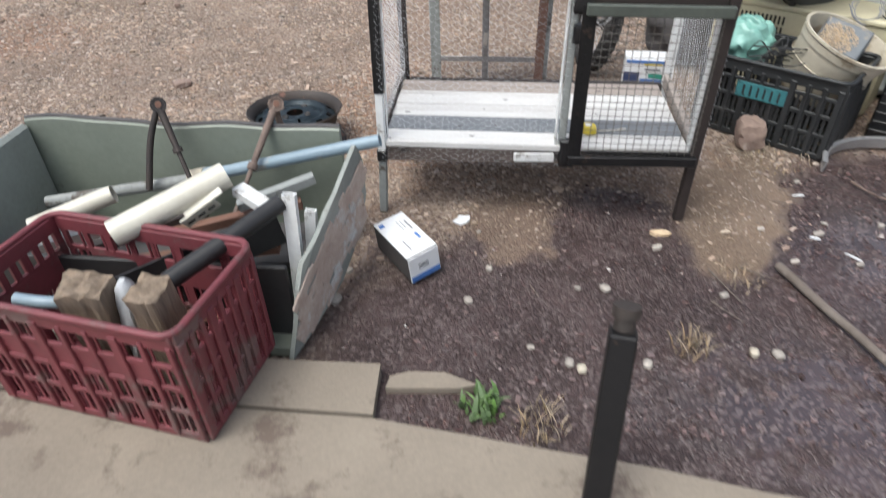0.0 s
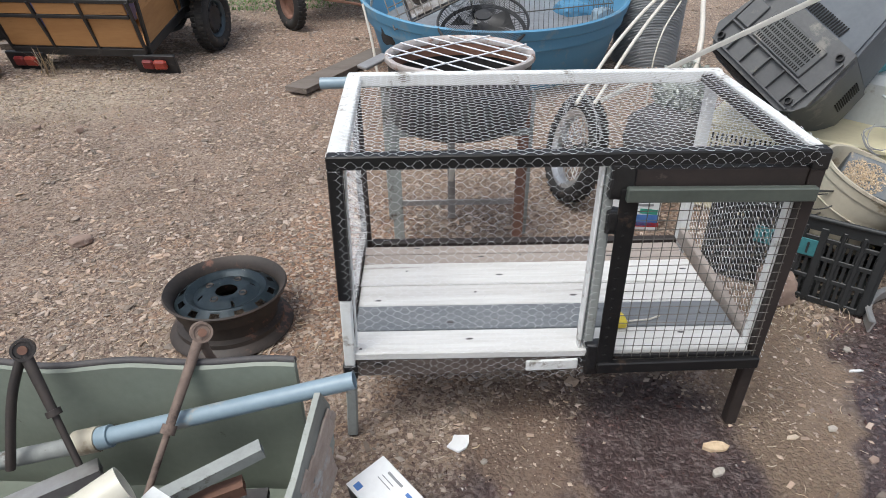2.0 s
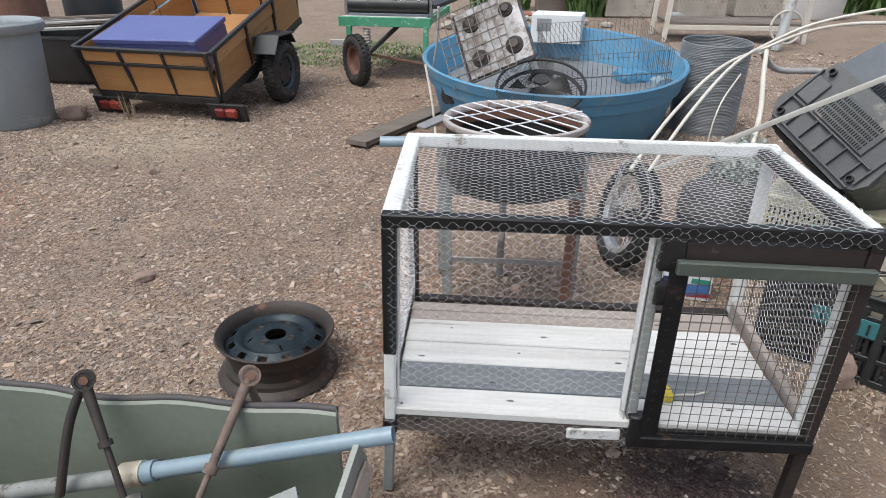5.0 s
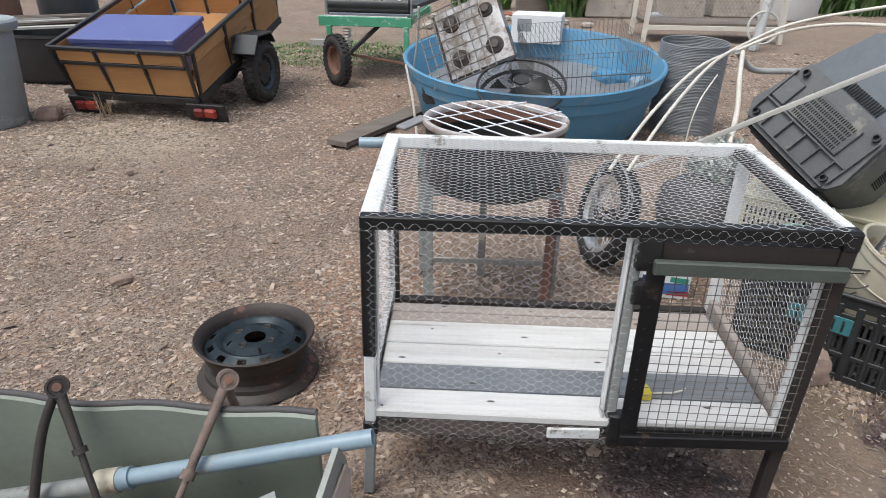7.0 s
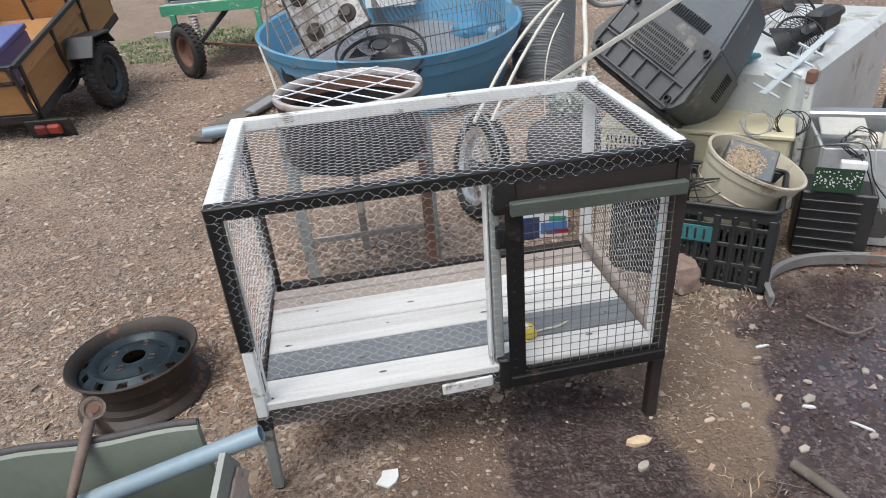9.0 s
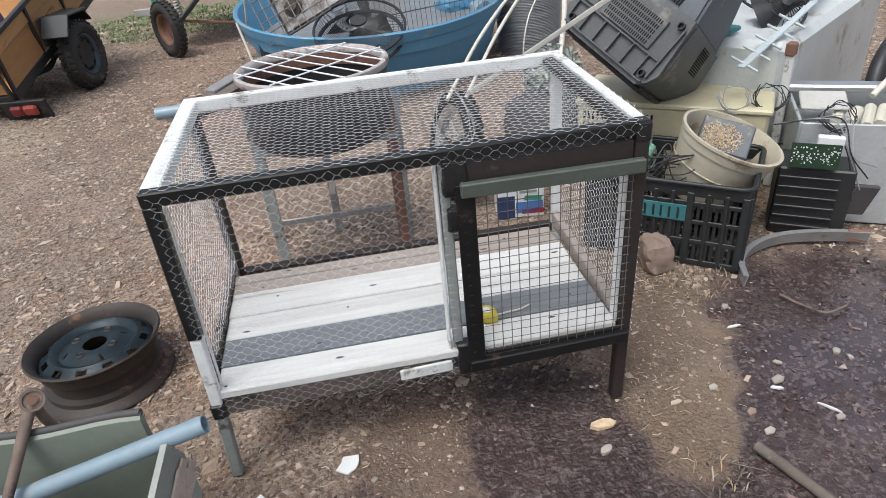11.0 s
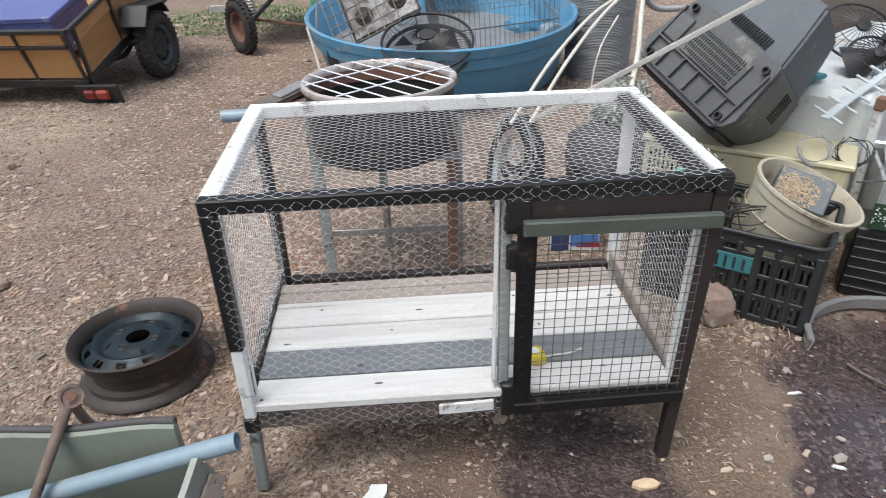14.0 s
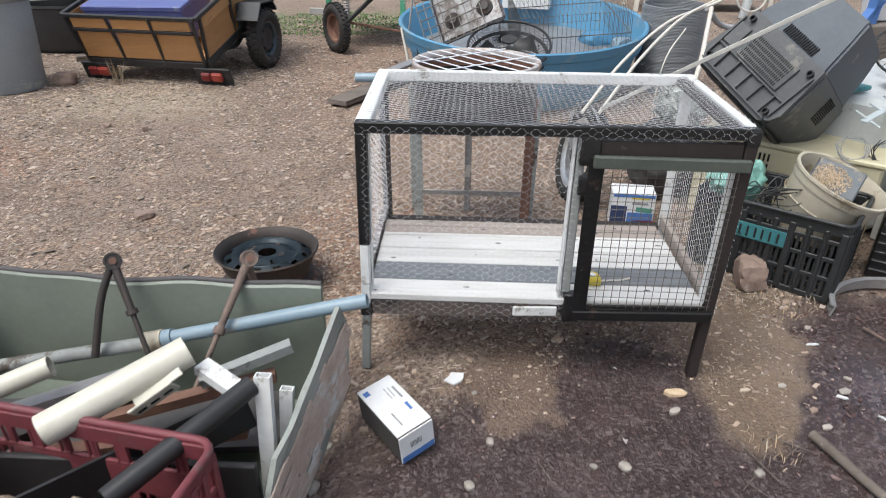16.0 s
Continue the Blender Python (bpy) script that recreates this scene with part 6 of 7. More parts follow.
def white_fridge():
    t = thing("white_fridge", pose(1.765, 2.89, 0, 0, 0, 38), "scratched white refrigerator lying on its side in the junk", "refrigerator")
    bm = B()
    box(bm, (0.75, 0.28, 0.3), (1.5, 0.56, 0.56), 0.03)
    part("cabinet", bm, M["fridge_white"], t)
    bm = B()
    box(bm, (0.75, 0.28, 0.012), (1.4, 0.5, 0.024))
    part("base", bm, M["card_dark"], t)
    bm = B()
    bar(bm, (0.01, -0.015, 0.0), (-0.03, -0.02, 0.56), 0.022, 0.03, 0.004)
    part("corner_post", bm, M["white_paint"], t, "chipped white corner post")
    bm = B()
    box(bm, (-0.03, -0.02, 0.575), (0.036, 0.036, 0.05), 0.006)
    part("rusty_cap", bm, M["rust"], t, "rusty cap of the corner post")
    bm = B()
    lathe(bm, [(0, -0.02), (0.02, -0.02), (0.024, 0.0), (0.02, 0.02), (0, 0.02)], 16, pose(-0.02, -0.05, 0.18, 90, 0, 0))
    part("foot", bm, M["black_plastic"], t, smooth=40)
    # hooked rods of an old drying rack on top
    k = thing("drying_rack", pose(1.75, 2.95, 0.6), "broken pale metal drying rack on the white fridge", "rack")
    a, b = Vector((1.56, 2.86, 0.53)), Vector((1.98, 3.08, 0.68))
    bm = B()
    bar(bm, a, b, 0.03, 0.008)
    part("rail", bm, M["rack_blue"], k, w=True)
    for i in range(5):
        p = a.lerp(b, 0.05 + 0.16 * i)
        d = Vector((0.032, -0.04, -0.022))
        bm = B()
        rod(bm, p - d, p + d, 0.0055, 8)
        part("rod", bm, M["rack_blue"], k, w=True, smooth=50)
    # basket, fan parts and black hoses behind
    for x, y, z, r, rx, ry, lab in ((1.93, 3.2, 0.64, 0.1, 45, -10, "black slotted plastic fan guard lying on the fridge"), (2.05, 3.5, 0.68, 0.15, 40, -5, "dusty black fan guard lying on the junk")):
        g = thing("fan_guard", pose(x, y, z, rx, ry, 0), lab, "fan guard")
        segs = []
        n = 28
        for i in range(n):
            q = 2 * math.pi * i / n
            pts = [Vector((rr * math.cos(q), rr * math.sin(q), 0.05 * (1 - (rr / r) ** 2))) for rr in (r * 0.2, r * 0.6, r)]
            segs += list(zip(pts, pts[1:]))
        wires("ribs", segs, 0.002, M["black_plastic"], g, w=False)
        bm = B()
        sweep(bm, ring_pts((0, 0, 0), r, 36), 0.006, 6, closed=True)
        sweep(bm, ring_pts((0, 0, 0.03), r * 0.6, 30), 0.002, 5, closed=True)
        part("hoop", bm, M["black_plastic"], g, smooth=60)
        bm = B()
        lathe(bm, [(0, 0.055), (r * 0.2, 0.052), (r * 0.2, 0.04), (0, 0.04)], 20)
        part("hub", bm, M["black_plastic"], g)
    g = thing("lamp_housing", pose(1.86, 3.24, 0.6, 60, 0, 60), "black conical lamp housing lying on the fridge", "lamp")
    bm = B()
    lathe(bm, [(0.09, 0), (0.085, 0.01), (0.05, 0.07), (0.03, 0.1), (0.028, 0.16), (0, 0.16), (0, 0.15), (0.024, 0.15), (0.045, 0.07), (0.08, 0.005)], 28)
    part("reflector", bm, M["black_plastic"], g, smooth=40)
    g = thing("power_tool", pose(2.1, 3.3, 0.63, 0, 0, 35), "black power tool housing lying on the fridge", "tool")
    bm = B()
    box(bm, (0, 0, 0.05), (0.22, 0.09, 0.1), 0.02)
    rod(bm, (0.1, 0, 0.05), (0.28, 0.02, 0.04), 0.025, 14)
    part("housing", bm, M["black_plastic"], g, smooth=35)
    g = thing("blue_tray", pose(1.6, 3.13, 0.59, 0, 0, 30), "small blue plastic tray with bits on the white fridge", "tray")
    bm = B()
    box(bm, (0, 0, 0.012), (0.2, 0.12, 0.02), 0.006)
    part("tray_body", bm, M["teal"], g)
    g = thing("black_hose", pose(2.2, 2.98, 0), "black corrugated drain hose leaning on the white fridge", "hose")
    bm = B()
    sweep(bm, smooth_path([(2.2, 2.92, 0.3), (2.26, 2.98, 0.42), (2.4, 3.08, 0.5), (2.7, 3.3, 0.56)]), 0.034, 16, cap=False)
    part("hose_wall", bm, M["black_plastic"], g, w=True, smooth=50)
    g = thing("white_conduit", pose(2.16, 2.75, 0.05), "bent cream plastic conduit among the junk", "conduit")
    bm = B()
    sweep(bm, smooth_path([(2.02, 2.72, 0.4), (2.2, 2.8, 0.5), (2.32, 2.95, 0.6), (2.6, 3.2, 0.75)]), 0.012, 8)
    part("tube", bm, M["hose_cream"], g, w=True, smooth=50)


white_fridge()


def silver_machine():
    t = thing("printer_chassis", pose(2.04, 2.67, 0, 0, 0, -28), "open silver machine chassis full of white parts", "machine")
    for c, s in (((0, -0.21, 0.19), (0.6, 0.012, 0.38)), ((0, 0.21, 0.19), (0.6, 0.012, 0.38)), ((-0.3, 0, 0.19), (0.012, 0.41, 0.38)), ((0.3, 0, 0.19), (0.012, 0.41, 0.38)), ((0, 0, 0.01), (0.58, 0.4, 0.02))):
        bm = B()
        box(bm, c, s, 0.003)
        part("chassis_panel", bm, M["silver_paint"], t)
    bm = B()
    box(bm, (0.0, 0.14, 0.4), (0.66, 0.07, 0.03), 0.008)
    part("rail", bm, M["alu"], t, "silver rail")
    bm = B()
    box(bm, (0, 0.0, 0.3), (0.57, 0.38, 0.01))
    part("tray", bm, M["silver_paint"], t)
    rnd = random.Random(6)
    for i in range(9):
        bm = B()
        rod(bm, (-0.16 + 0.045 * i, -0.1 + 0.06 * rnd.random(), 0.33), (-0.13 + 0.045 * i, -0.02 + 0.06 * rnd.random(), 0.36), 0.02, 10)
        part("roller", bm, M["white_pvc"], t, "yellowed white plastic roller")
    bm = B()
    box(bm, (0.1, -0.2175, 0.27), (0.11, 0.002, 0.08))
    lb = part("label_plate", bm, M["card_white"], t, "white label with a blue square")
    bm = B()
    box(bm, (0.12, -0.2195, 0.272), (0.036, 0.002, 0.052))
    part("print_bar", bm, M["print_blue"], lb)
    bm = B()
    box(bm, (-0.2, 0.02, 0.385), (0.16, 0.12, 0.012), 0.004, Euler((radians(14), 0, 0)).to_matrix())
    part("glass_flap", bm, M["strip_grey"], t, "pale dusty flap")
    # black ribbed heat sink unit with circuit board in front
    k = thing("heat_sink_unit", pose(1.71, 2.555, 0, 0, 0, -33), "black ribbed casing with a green circuit board on it", "machine part")
    bm = B()
    box(bm, (0, 0, 0.13), (0.24, 0.17, 0.26), 0.006)
    part("casing", bm, M["black_plastic"], k)
    for i in range(6):
        bm = B()
        box(bm, (-0.02, -0.09, 0.04 + 0.038 * i), (0.19, 0.02, 0.008), 0.002)
        part("rib", bm, M["black_plastic"], k)
    bm = B()
    box(bm, (-0.02, -0.1, 0.315), (0.15, 0.004, 0.085), 0.0, Euler((radians(-6), 0, 0)).to_matrix())
    pc = part("circuit_board", bm, M["pcb"], k, "green circuit board with solder dots")
    bm = B()
    rnd = random.Random(12)
    for i in range(90):
        box(bm, (-0.02 + rnd.uniform(-0.07, 0.07), -0.1035, 0.315 + rnd.uniform(-0.036, 0.036)), (rnd.uniform(0.002, 0.006), 0.003, rnd.uniform(0.002, 0.004)))
    part("solder", bm, M["card_white"], pc, "silver solder dots")
    bm = B()
    box(bm, (0.02, -0.075, 0.365), (0.08, 0.03, 0.03), 0.003)
    part("connector", bm, M["card_white"], pc)
    bm = B()
    box(bm, (0.15, -0.04, 0.14), (0.1, 0.02, 0.12), 0.004, Euler((radians(10), radians(12), radians(30))).to_matrix())
    part("cover_flap", bm, M["card_dark"], k, "dark grey hinged cover")
    for i in range(4):
        c = thing("cable", pose(1.7, 2.5, 0.2), "loose grey cable hanging over the machine parts", "cable", "cables on the machine")
        bm = B()
        sweep(bm, smooth_path([(1.55 + 0.03 * i, 2.6, 0.4), (1.66 + 0.03 * i, 2.5, 0.43), (1.74, 2.46 - 0.01 * i, 0.32), (1.77 + 0.02 * i, 2.42, 0.15 + 0.04 * i)]), 0.0024, 6)
        part("wire", bm, M["cable_grey"] if i % 2 else M["cable"], c, w=True)
    p = thing("grey_pot", pose(2.32, 2.72, 0.36, 60, 0, 70), "pale grey plastic pot lying on the machine", "pot")
    bm = B()
    lathe(bm, [(0, 0), (0.09, 0), (0.13, 0.2), (0.14, 0.2), (0.14, 0.215), (0.125, 0.215), (0.085, 0.01), (0, 0.01)], 32)
    part("shell", bm, M["grey_barrel"], p, smooth=40)


silver_machine()
wire_tangle((1.53, 2.82, 0.43), 0.055, 6, 7, M["cable_grey"], "tangle of grey cables on the appliance case", 1.3)
wire_tangle((1.66, 2.8, 0.42), 0.05, 7, 17, M["cable"], "tangle of thin black wires on the appliance case", 1.5)
wire_tangle((1.78, 2.58, 0.4), 0.05, 6, 27, M["cable"], "tangle of thin dark wires on the machine", 1.4)


# ---- long strips and hoses over the junk ----
def hose(name, pts, r, m, label, n=8, w=None):
    t = thing(name, pose(*pts[0]), label, "hose" if not w else "strip")
    bm = B()
    if w:
        bar(bm, pts[0], pts[-1], w[0], w[1], 0.001)
        x, y, z = basis(pts[0], pts[-1])
        for s in (-1, 1):
            bar(bm, Vector(pts[0]) + x * s * (w[0] / 2 - 0.002) + y * 0.006, Vector(pts[-1]) + x * s * (w[0] / 2 - 0.002) + y * 0.006, 0.004, 0.012, 0.001)
    else:
        sweep(bm, smooth_path(pts, 8), r, n)
    part("profile" if w else "tube", bm, m, t, w=True, smooth=0 if w else 50)


hose("trim_strip", [(0.555, 3.02, 0.517), (1.5, 2.5, 1.22)], 0, M["strip_grey"], "long pale grey channel strip leaning across the television", w=(0.026, 0.006))
hose("cream_hose", [(0.5, 3.2, 0.45), (0.72, 3.5, 0.62), (1.02, 3.9, 0.75), (1.32, 4.2, 0.8), (1.55, 4.1, 0.92), (1.75, 3.75, 0.98), (2.1, 3.4, 0.95)], 0.008, M["hose_cream"], "cream plastic hose arching over the junk")
hose("cream_hose", [(0.58, 3.22, 0.44), (0.8, 3.52, 0.62), (1.08, 3.92, 0.755), (1.34, 4.23, 0.815), (1.6, 4.25, 0.93), (1.95, 4.05, 1.04), (2.4, 3.9, 1.12)], 0.008, M["hose_cream"], "cream plastic hose arching over the junk")
hose("cream_hose", [(1.33, 4.18, 0.79), (1.25, 3.95, 0.7), (1.13, 3.6, 0.62), (1.04, 3.38, 0.5), (1.03, 3.34, 0.3)], 0.012, M["hose_cream"], "cream plastic hose bent down into the junk")
hose("grey_hose", [(1.33, 4.25, 0.78), (1.5, 4.4, 0.66), (1.75, 4.35, 0.66), (2.0, 4.2, 0.6)], 0.017, M["cable_grey"], "grey hose behind the television")
hose("hanging_cord", [(1.12, 3.9, 0.72), (1.0, 3.75, 0.6), (0.96, 3.7, 0.4), (0.97, 3.68, 0.005)], 0.004, M["hose_cream"], "thin cream cord hanging over the coil")


def glass_wool():
    """A loose bundle of crumpled fibre and foil: many small bent flakes round a rough core."""
    rnd = random.Random(44)
    t = thing("insulation_bundle", pose(1.02, 3.42, 0.32), "bundle of crumpled grey-green glass wool and foil", "insulation")
    bm = B()
    for _ in range(700):
        d = Vector((rnd.gauss(0, 1), rnd.gauss(0, 1), rnd.gauss(0, 1))).normalized()
        c = Vector((d.x * 0.12, d.y * 0.09, 0.11 + d.z * 0.11)) * rnd.uniform(0.75, 1.08)
        q = Euler((rnd.uniform(0, 6), rnd.uniform(0, 6), rnd.uniform(0, 6))).to_matrix()
        a = rnd.uniform(0.008, 0.022)
        f = [bm.verts.new(c + q @ Vector(p)) for p in ((-a, -a * 0.6, 0), (a, -a * 0.5, 0.006), (a * 0.8, a * 0.6, -0.004), (-a, a * 0.5, 0.005), (0, 0, 0.009))]
        for u in range(4):
            bm.faces.new((f[u], f[(u + 1) % 4], f[4]))
    part("fibre", bm, M["wool"], t)["kind"] = "stuff"
    bm = B()
    bmesh.ops.create_icosphere(bm, subdivisions=3, radius=1)
    for v in bm.verts:
        v.co = Vector((v.co.x * 0.1, v.co.y * 0.075, 0.1 + v.co.z * 0.1)) * (1 + 0.25 * noise.noise(v.co * 3))
    part("core", bm, M["wool"], t)


glass_wool()

rock("rag", 1.0, 3.4, (0.22, 0.2, 0.2), M["card_dark"], "dark old rag bunched under the television", "rag", 5.4, 0.4, 4)


# ---- blue water tank lid used as a tub, with junk in it ----
def blue_tub():
    t = thing("water_tank", pose(0.36, 5.6, 0.077, 5.5, 0, 0), "blue plastic water tank base used as a junk tub", "tub")
    bm = B()
    lathe(bm, [(0, 0.0), (0.8, 0.0), (0.84, 0.03), (0.9, 0.3), (0.925, 0.31), (0.935, 0.38), (0.95, 0.39), (0.965, 0.45), (0.955, 0.46), (0.935, 0.45), (0.91, 0.37), (0.88, 0.3), (0.81, 0.04), (0, 0.03)], 96, wob=0.008)
    part("shell", bm, M["tub_blue"], t, smooth=40)
    bm = B()
    lathe(bm, [(0, 0.2), (0.86, 0.2), (0.86, 0.21), (0, 0.21)], 48)
    part("inner_sheet", bm, M["steel"], t, "pale sheet lying inside the tub")
    # stove top
    s = thing("stove_top", Matrix(), "stained silver four-burner stove top leaning in the blue tub", "stove")
    o, ux, uy = Vector((-0.23, 5.0, 0.42)), Vector((0.43, -0.02, 0.19)).normalized(), Vector((-0.2, 0.36, 0.42)).normalized()
    uz = ux.cross(uy).normalized()
    uy = uz.cross(ux)
    m = Matrix((ux, uy, uz)).transposed().to_4x4()
    m.translation = o
    s.matrix_basis = m
    bm = B()
    box(bm, (0.24, 0.26, 0), (0.48, 0.54, 0.04), 0.02)
    part("plate", bm, M["enamel"], s)
    for x, y, r in ((0.12, 0.13, 0.06), (0.36, 0.13, 0.06), (0.12, 0.4, 0.06), (0.37, 0.4, 0.05)):
        bm = B()
        lathe(bm, [(0, 0.05), (r * 0.5, 0.05), (r * 0.6, 0.04), (r, 0.03), (r, 0.02), (0, 0.02)], 24, Matrix.Translation((x, y, 0)))
        part("burner", bm, M["rim_rust"], s, "burnt brown burner", smooth=40)
    # wire rack in front of it
    k = thing("wire_rack", m @ pose(0, 0, 0.09), "grey coated wire oven rack leaning on the stove top", "rack")
    segs = []
    for i in range(9):
        segs.append(((-0.1 + 0.055 * i, -0.05, 0), (-0.1 + 0.055 * i, 0.5, 0)))
    for j in range(8):
        segs.append(((-0.1, -0.05 + 0.078 * j, 0.004), (0.34, -0.05 + 0.078 * j, 0.004)))
    wires("rack_grid", segs, 0.004, M["dark_wire"], k, sides=5, w=False)["kind"] = "stuff"
    bm = B()
    sweep(bm, [(-0.1, -0.05, 0), (0.34, -0.05, 0), (0.34, 0.5, 0), (-0.1, 0.5, 0)], 0.005, 6, closed=True)
    part("rack_frame", bm, M["dark_wire"], k)
    # fan
    f = thing("table_fan", look((0.225, 4.74, 0.47), (0.15, 3.94, 2.2)), "black table fan head lying in the blue tub", "fan")
    segs = []
    R = 0.28
    for i in range(90):
        q = 2 * math.pi * i / 90
        pts = [Vector((rr * math.cos(q + 0.5 * (1 - rr / R)), rr * math.sin(q + 0.5 * (1 - rr / R)), -0.05 * (1 - (rr / R) ** 2))) for rr in (R * 0.2, R * 0.5, R * 0.8, R)]
        segs += list(zip(pts, pts[1:]))
    wires("grille", segs, 0.0016, M["black_plastic"], f, w=False)
    bm = B()
    sweep(bm, ring_pts((0, 0, 0), R, 56), 0.009, 8, closed=True)
    part("hoop", bm, M["black_plastic"], f, smooth=60)
    bm = B()
    lathe(bm, [(0, -0.055), (0.05, -0.052), (0.05, -0.04), (0, -0.04)], 24)
    part("cap", bm, M["black_plastic"], f)
    for b in range(5):
        bm = B()
        pts = []
        a0 = 2 * math.pi * b / 5
        for j in range(7):
            u = j / 6
            for sdn in (-1, 1):
                a = a0 + sdn * (0.28 + 0.14 * u) + 0.3 * u
                r = 0.04 + 0.165 * u
                pts.append(bm.verts.new((r * math.cos(a), r * math.sin(a), 0.03 + 0.02 * sdn)))
        for j in range(6):
            bm.faces.new((pts[2 * j], pts[2 * j + 1], pts[2 * j + 3], pts[2 * j + 2]))
        bmesh.ops.solidify(bm, geom=bm.faces[:], thickness=0.003)
        part("blade", bm, M["black_plastic"], f, smooth=60)
    bm = B()
    lathe(bm, [(0, 0.15), (0.07, 0.14), (0.075, 0.06), (0, 0.05)], 24)
    part("motor", bm, M["black_plastic"], f, smooth=40)
    bm = B()
    lathe(bm, [(R * 0.98, 0.07), (R * 0.9, 0.075), (R * 0.9, 0.08), (R * 0.98, 0.08)], 40, closed=True)
    part("rear_ring", bm, M["black_plastic"], f)
    # bird cage
    c = thing("bird_cage", pose(0.68, 5.4, 0.4, 8, -4, 4), "rusty dark wire bird cage lying in the blue tub", "cage")
    segs = []
    W, D, H = 0.78, 0.8, 0.3
    n = 24
    for i in range(n + 1):
        x = -W / 2 + W * i / n
        segs += [((x, -D / 2, 0), (x, -D / 2, H)), ((x, D / 2, 0), (x, D / 2, H)), ((x, -D / 2, H), (x, D / 2, H))]
    for i in range(20):
        y = -D / 2 + D * i / 19
        segs += [((-W / 2, y, 0), (-W / 2, y, H)), ((W / 2, y, 0), (W / 2, y, H))]
    for z in (0.005, H * 0.5, H):
        P = [(-W / 2, -D / 2, z), (W / 2, -D / 2, z), (W / 2, D / 2, z), (-W / 2, D / 2, z)]
        segs += list(zip(P, P[1:] + P[:1]))
    wires("cage_wires", segs, 0.0017, M["dark_wire"], c, w=False, sides=4)
    bm = B()
    sweep(bm, [(-W / 2, -D / 2, H / 2), (W / 2, -D / 2, H / 2), (W / 2, D / 2, H / 2), (-W / 2, D / 2, H / 2)], 0.004, 6, closed=True)
    part("hoop", bm, M["dark_wire"], c)
    # white carton and odd bits
    w = thing("white_carton", pose(0.46, 6.45, 0.5, 0, 0, -12), "white cardboard carton with a grey label in the tub", "box")
    bm = B()
    box(bm, (0, 0, 0.12), (0.42, 0.3, 0.23), 0.006)
    part("body", bm, M["card_white"], w)
    bm = B()
    box(bm, (-0.1, -0.152, 0.15), (0.12, 0.003, 0.1))
    part("label_plate", bm, M["print_grey"], w)
    for x, y, z, s, mm, lab in ((-0.05, 4.95, 0.36, (0.2, 0.14, 0.16), "blue_pipe", "pale blue plastic scrap in the tub"), (0.62, 4.85, 0.38, (0.2, 0.1, 0.1), "card_white", "white plastic scrap in the tub"), (1.08, 5.2, 0.36, (0.14, 0.2, 0.22), "blue_pipe", "pale blue plastic scrap in the tub"),
                              (-0.35, 5.1, 0.36, (0.16, 0.16, 0.18), "black_plastic", "dark plastic scrap in the tub"), (1.0, 5.85, 0.36, (0.3, 0.3, 0.14), "tub_blue", "blue plastic scrap in the tub"), (0.3, 5.2, 0.24, (0.5, 0.4, 0.2), "card_dark", "dark mixed junk in the tub")):
        rock("plastic_scrap", x, y, (s[0] / 2, s[1] / 2, s[2] / 2), M[mm], lab, "scrap", x + 2, 0.7, 3, z=z - 0.1)
    # pale sticks rising from the tub
    for p, q, mm in (((0.2, 5.0, 0.4), (0.03, 5.6, 1.05), "hose_cream"), ((-0.52, 5.4, 0.45), (-0.47, 5.25, 0.88), "strip_grey"), ((-0.56, 5.22, 0.5), (-0.47, 5.06, 0.02), "hose_cream")):
        hose("thin_rod", [p, tuple((Vector(p) + Vector(q)) / 2 + Vector((0.01, 0, 0))), q], 0.009, M[mm], "thin pale rod leaning on the blue tub")


blue_tub()


def coil():
    t = thing("hose_coil", pose(1.53, 5.6, 0), "tall coil of grey ribbed drain hose standing upright", "coil")
    n = 60
    for i in range(n):
        bm = B()
        z = 0.008 + i * 0.0108
        lathe(bm, [(0.238 + 0.0055 * math.cos(a), z + 0.0053 * math.sin(a)) for a in (2 * math.pi * k / 8 for k in range(8))], 44, Matrix.Translation((0.0015 * math.sin(i * 1.3), 0.0015 * math.cos(i * 0.9), 0)) @ Euler((radians(2.5), 0, 0)).to_matrix().to_4x4(), closed=True)
        part("turn", bm, M["coil_grey"], t, smooth=60)


coil()
hose("old_board", [(-1.0, 4.82, 0.035), (-0.5, 5.85, 0.035)], 0, M["old_wood"], "weathered board lying beside the blue tub", w=(0.17, 0.035))


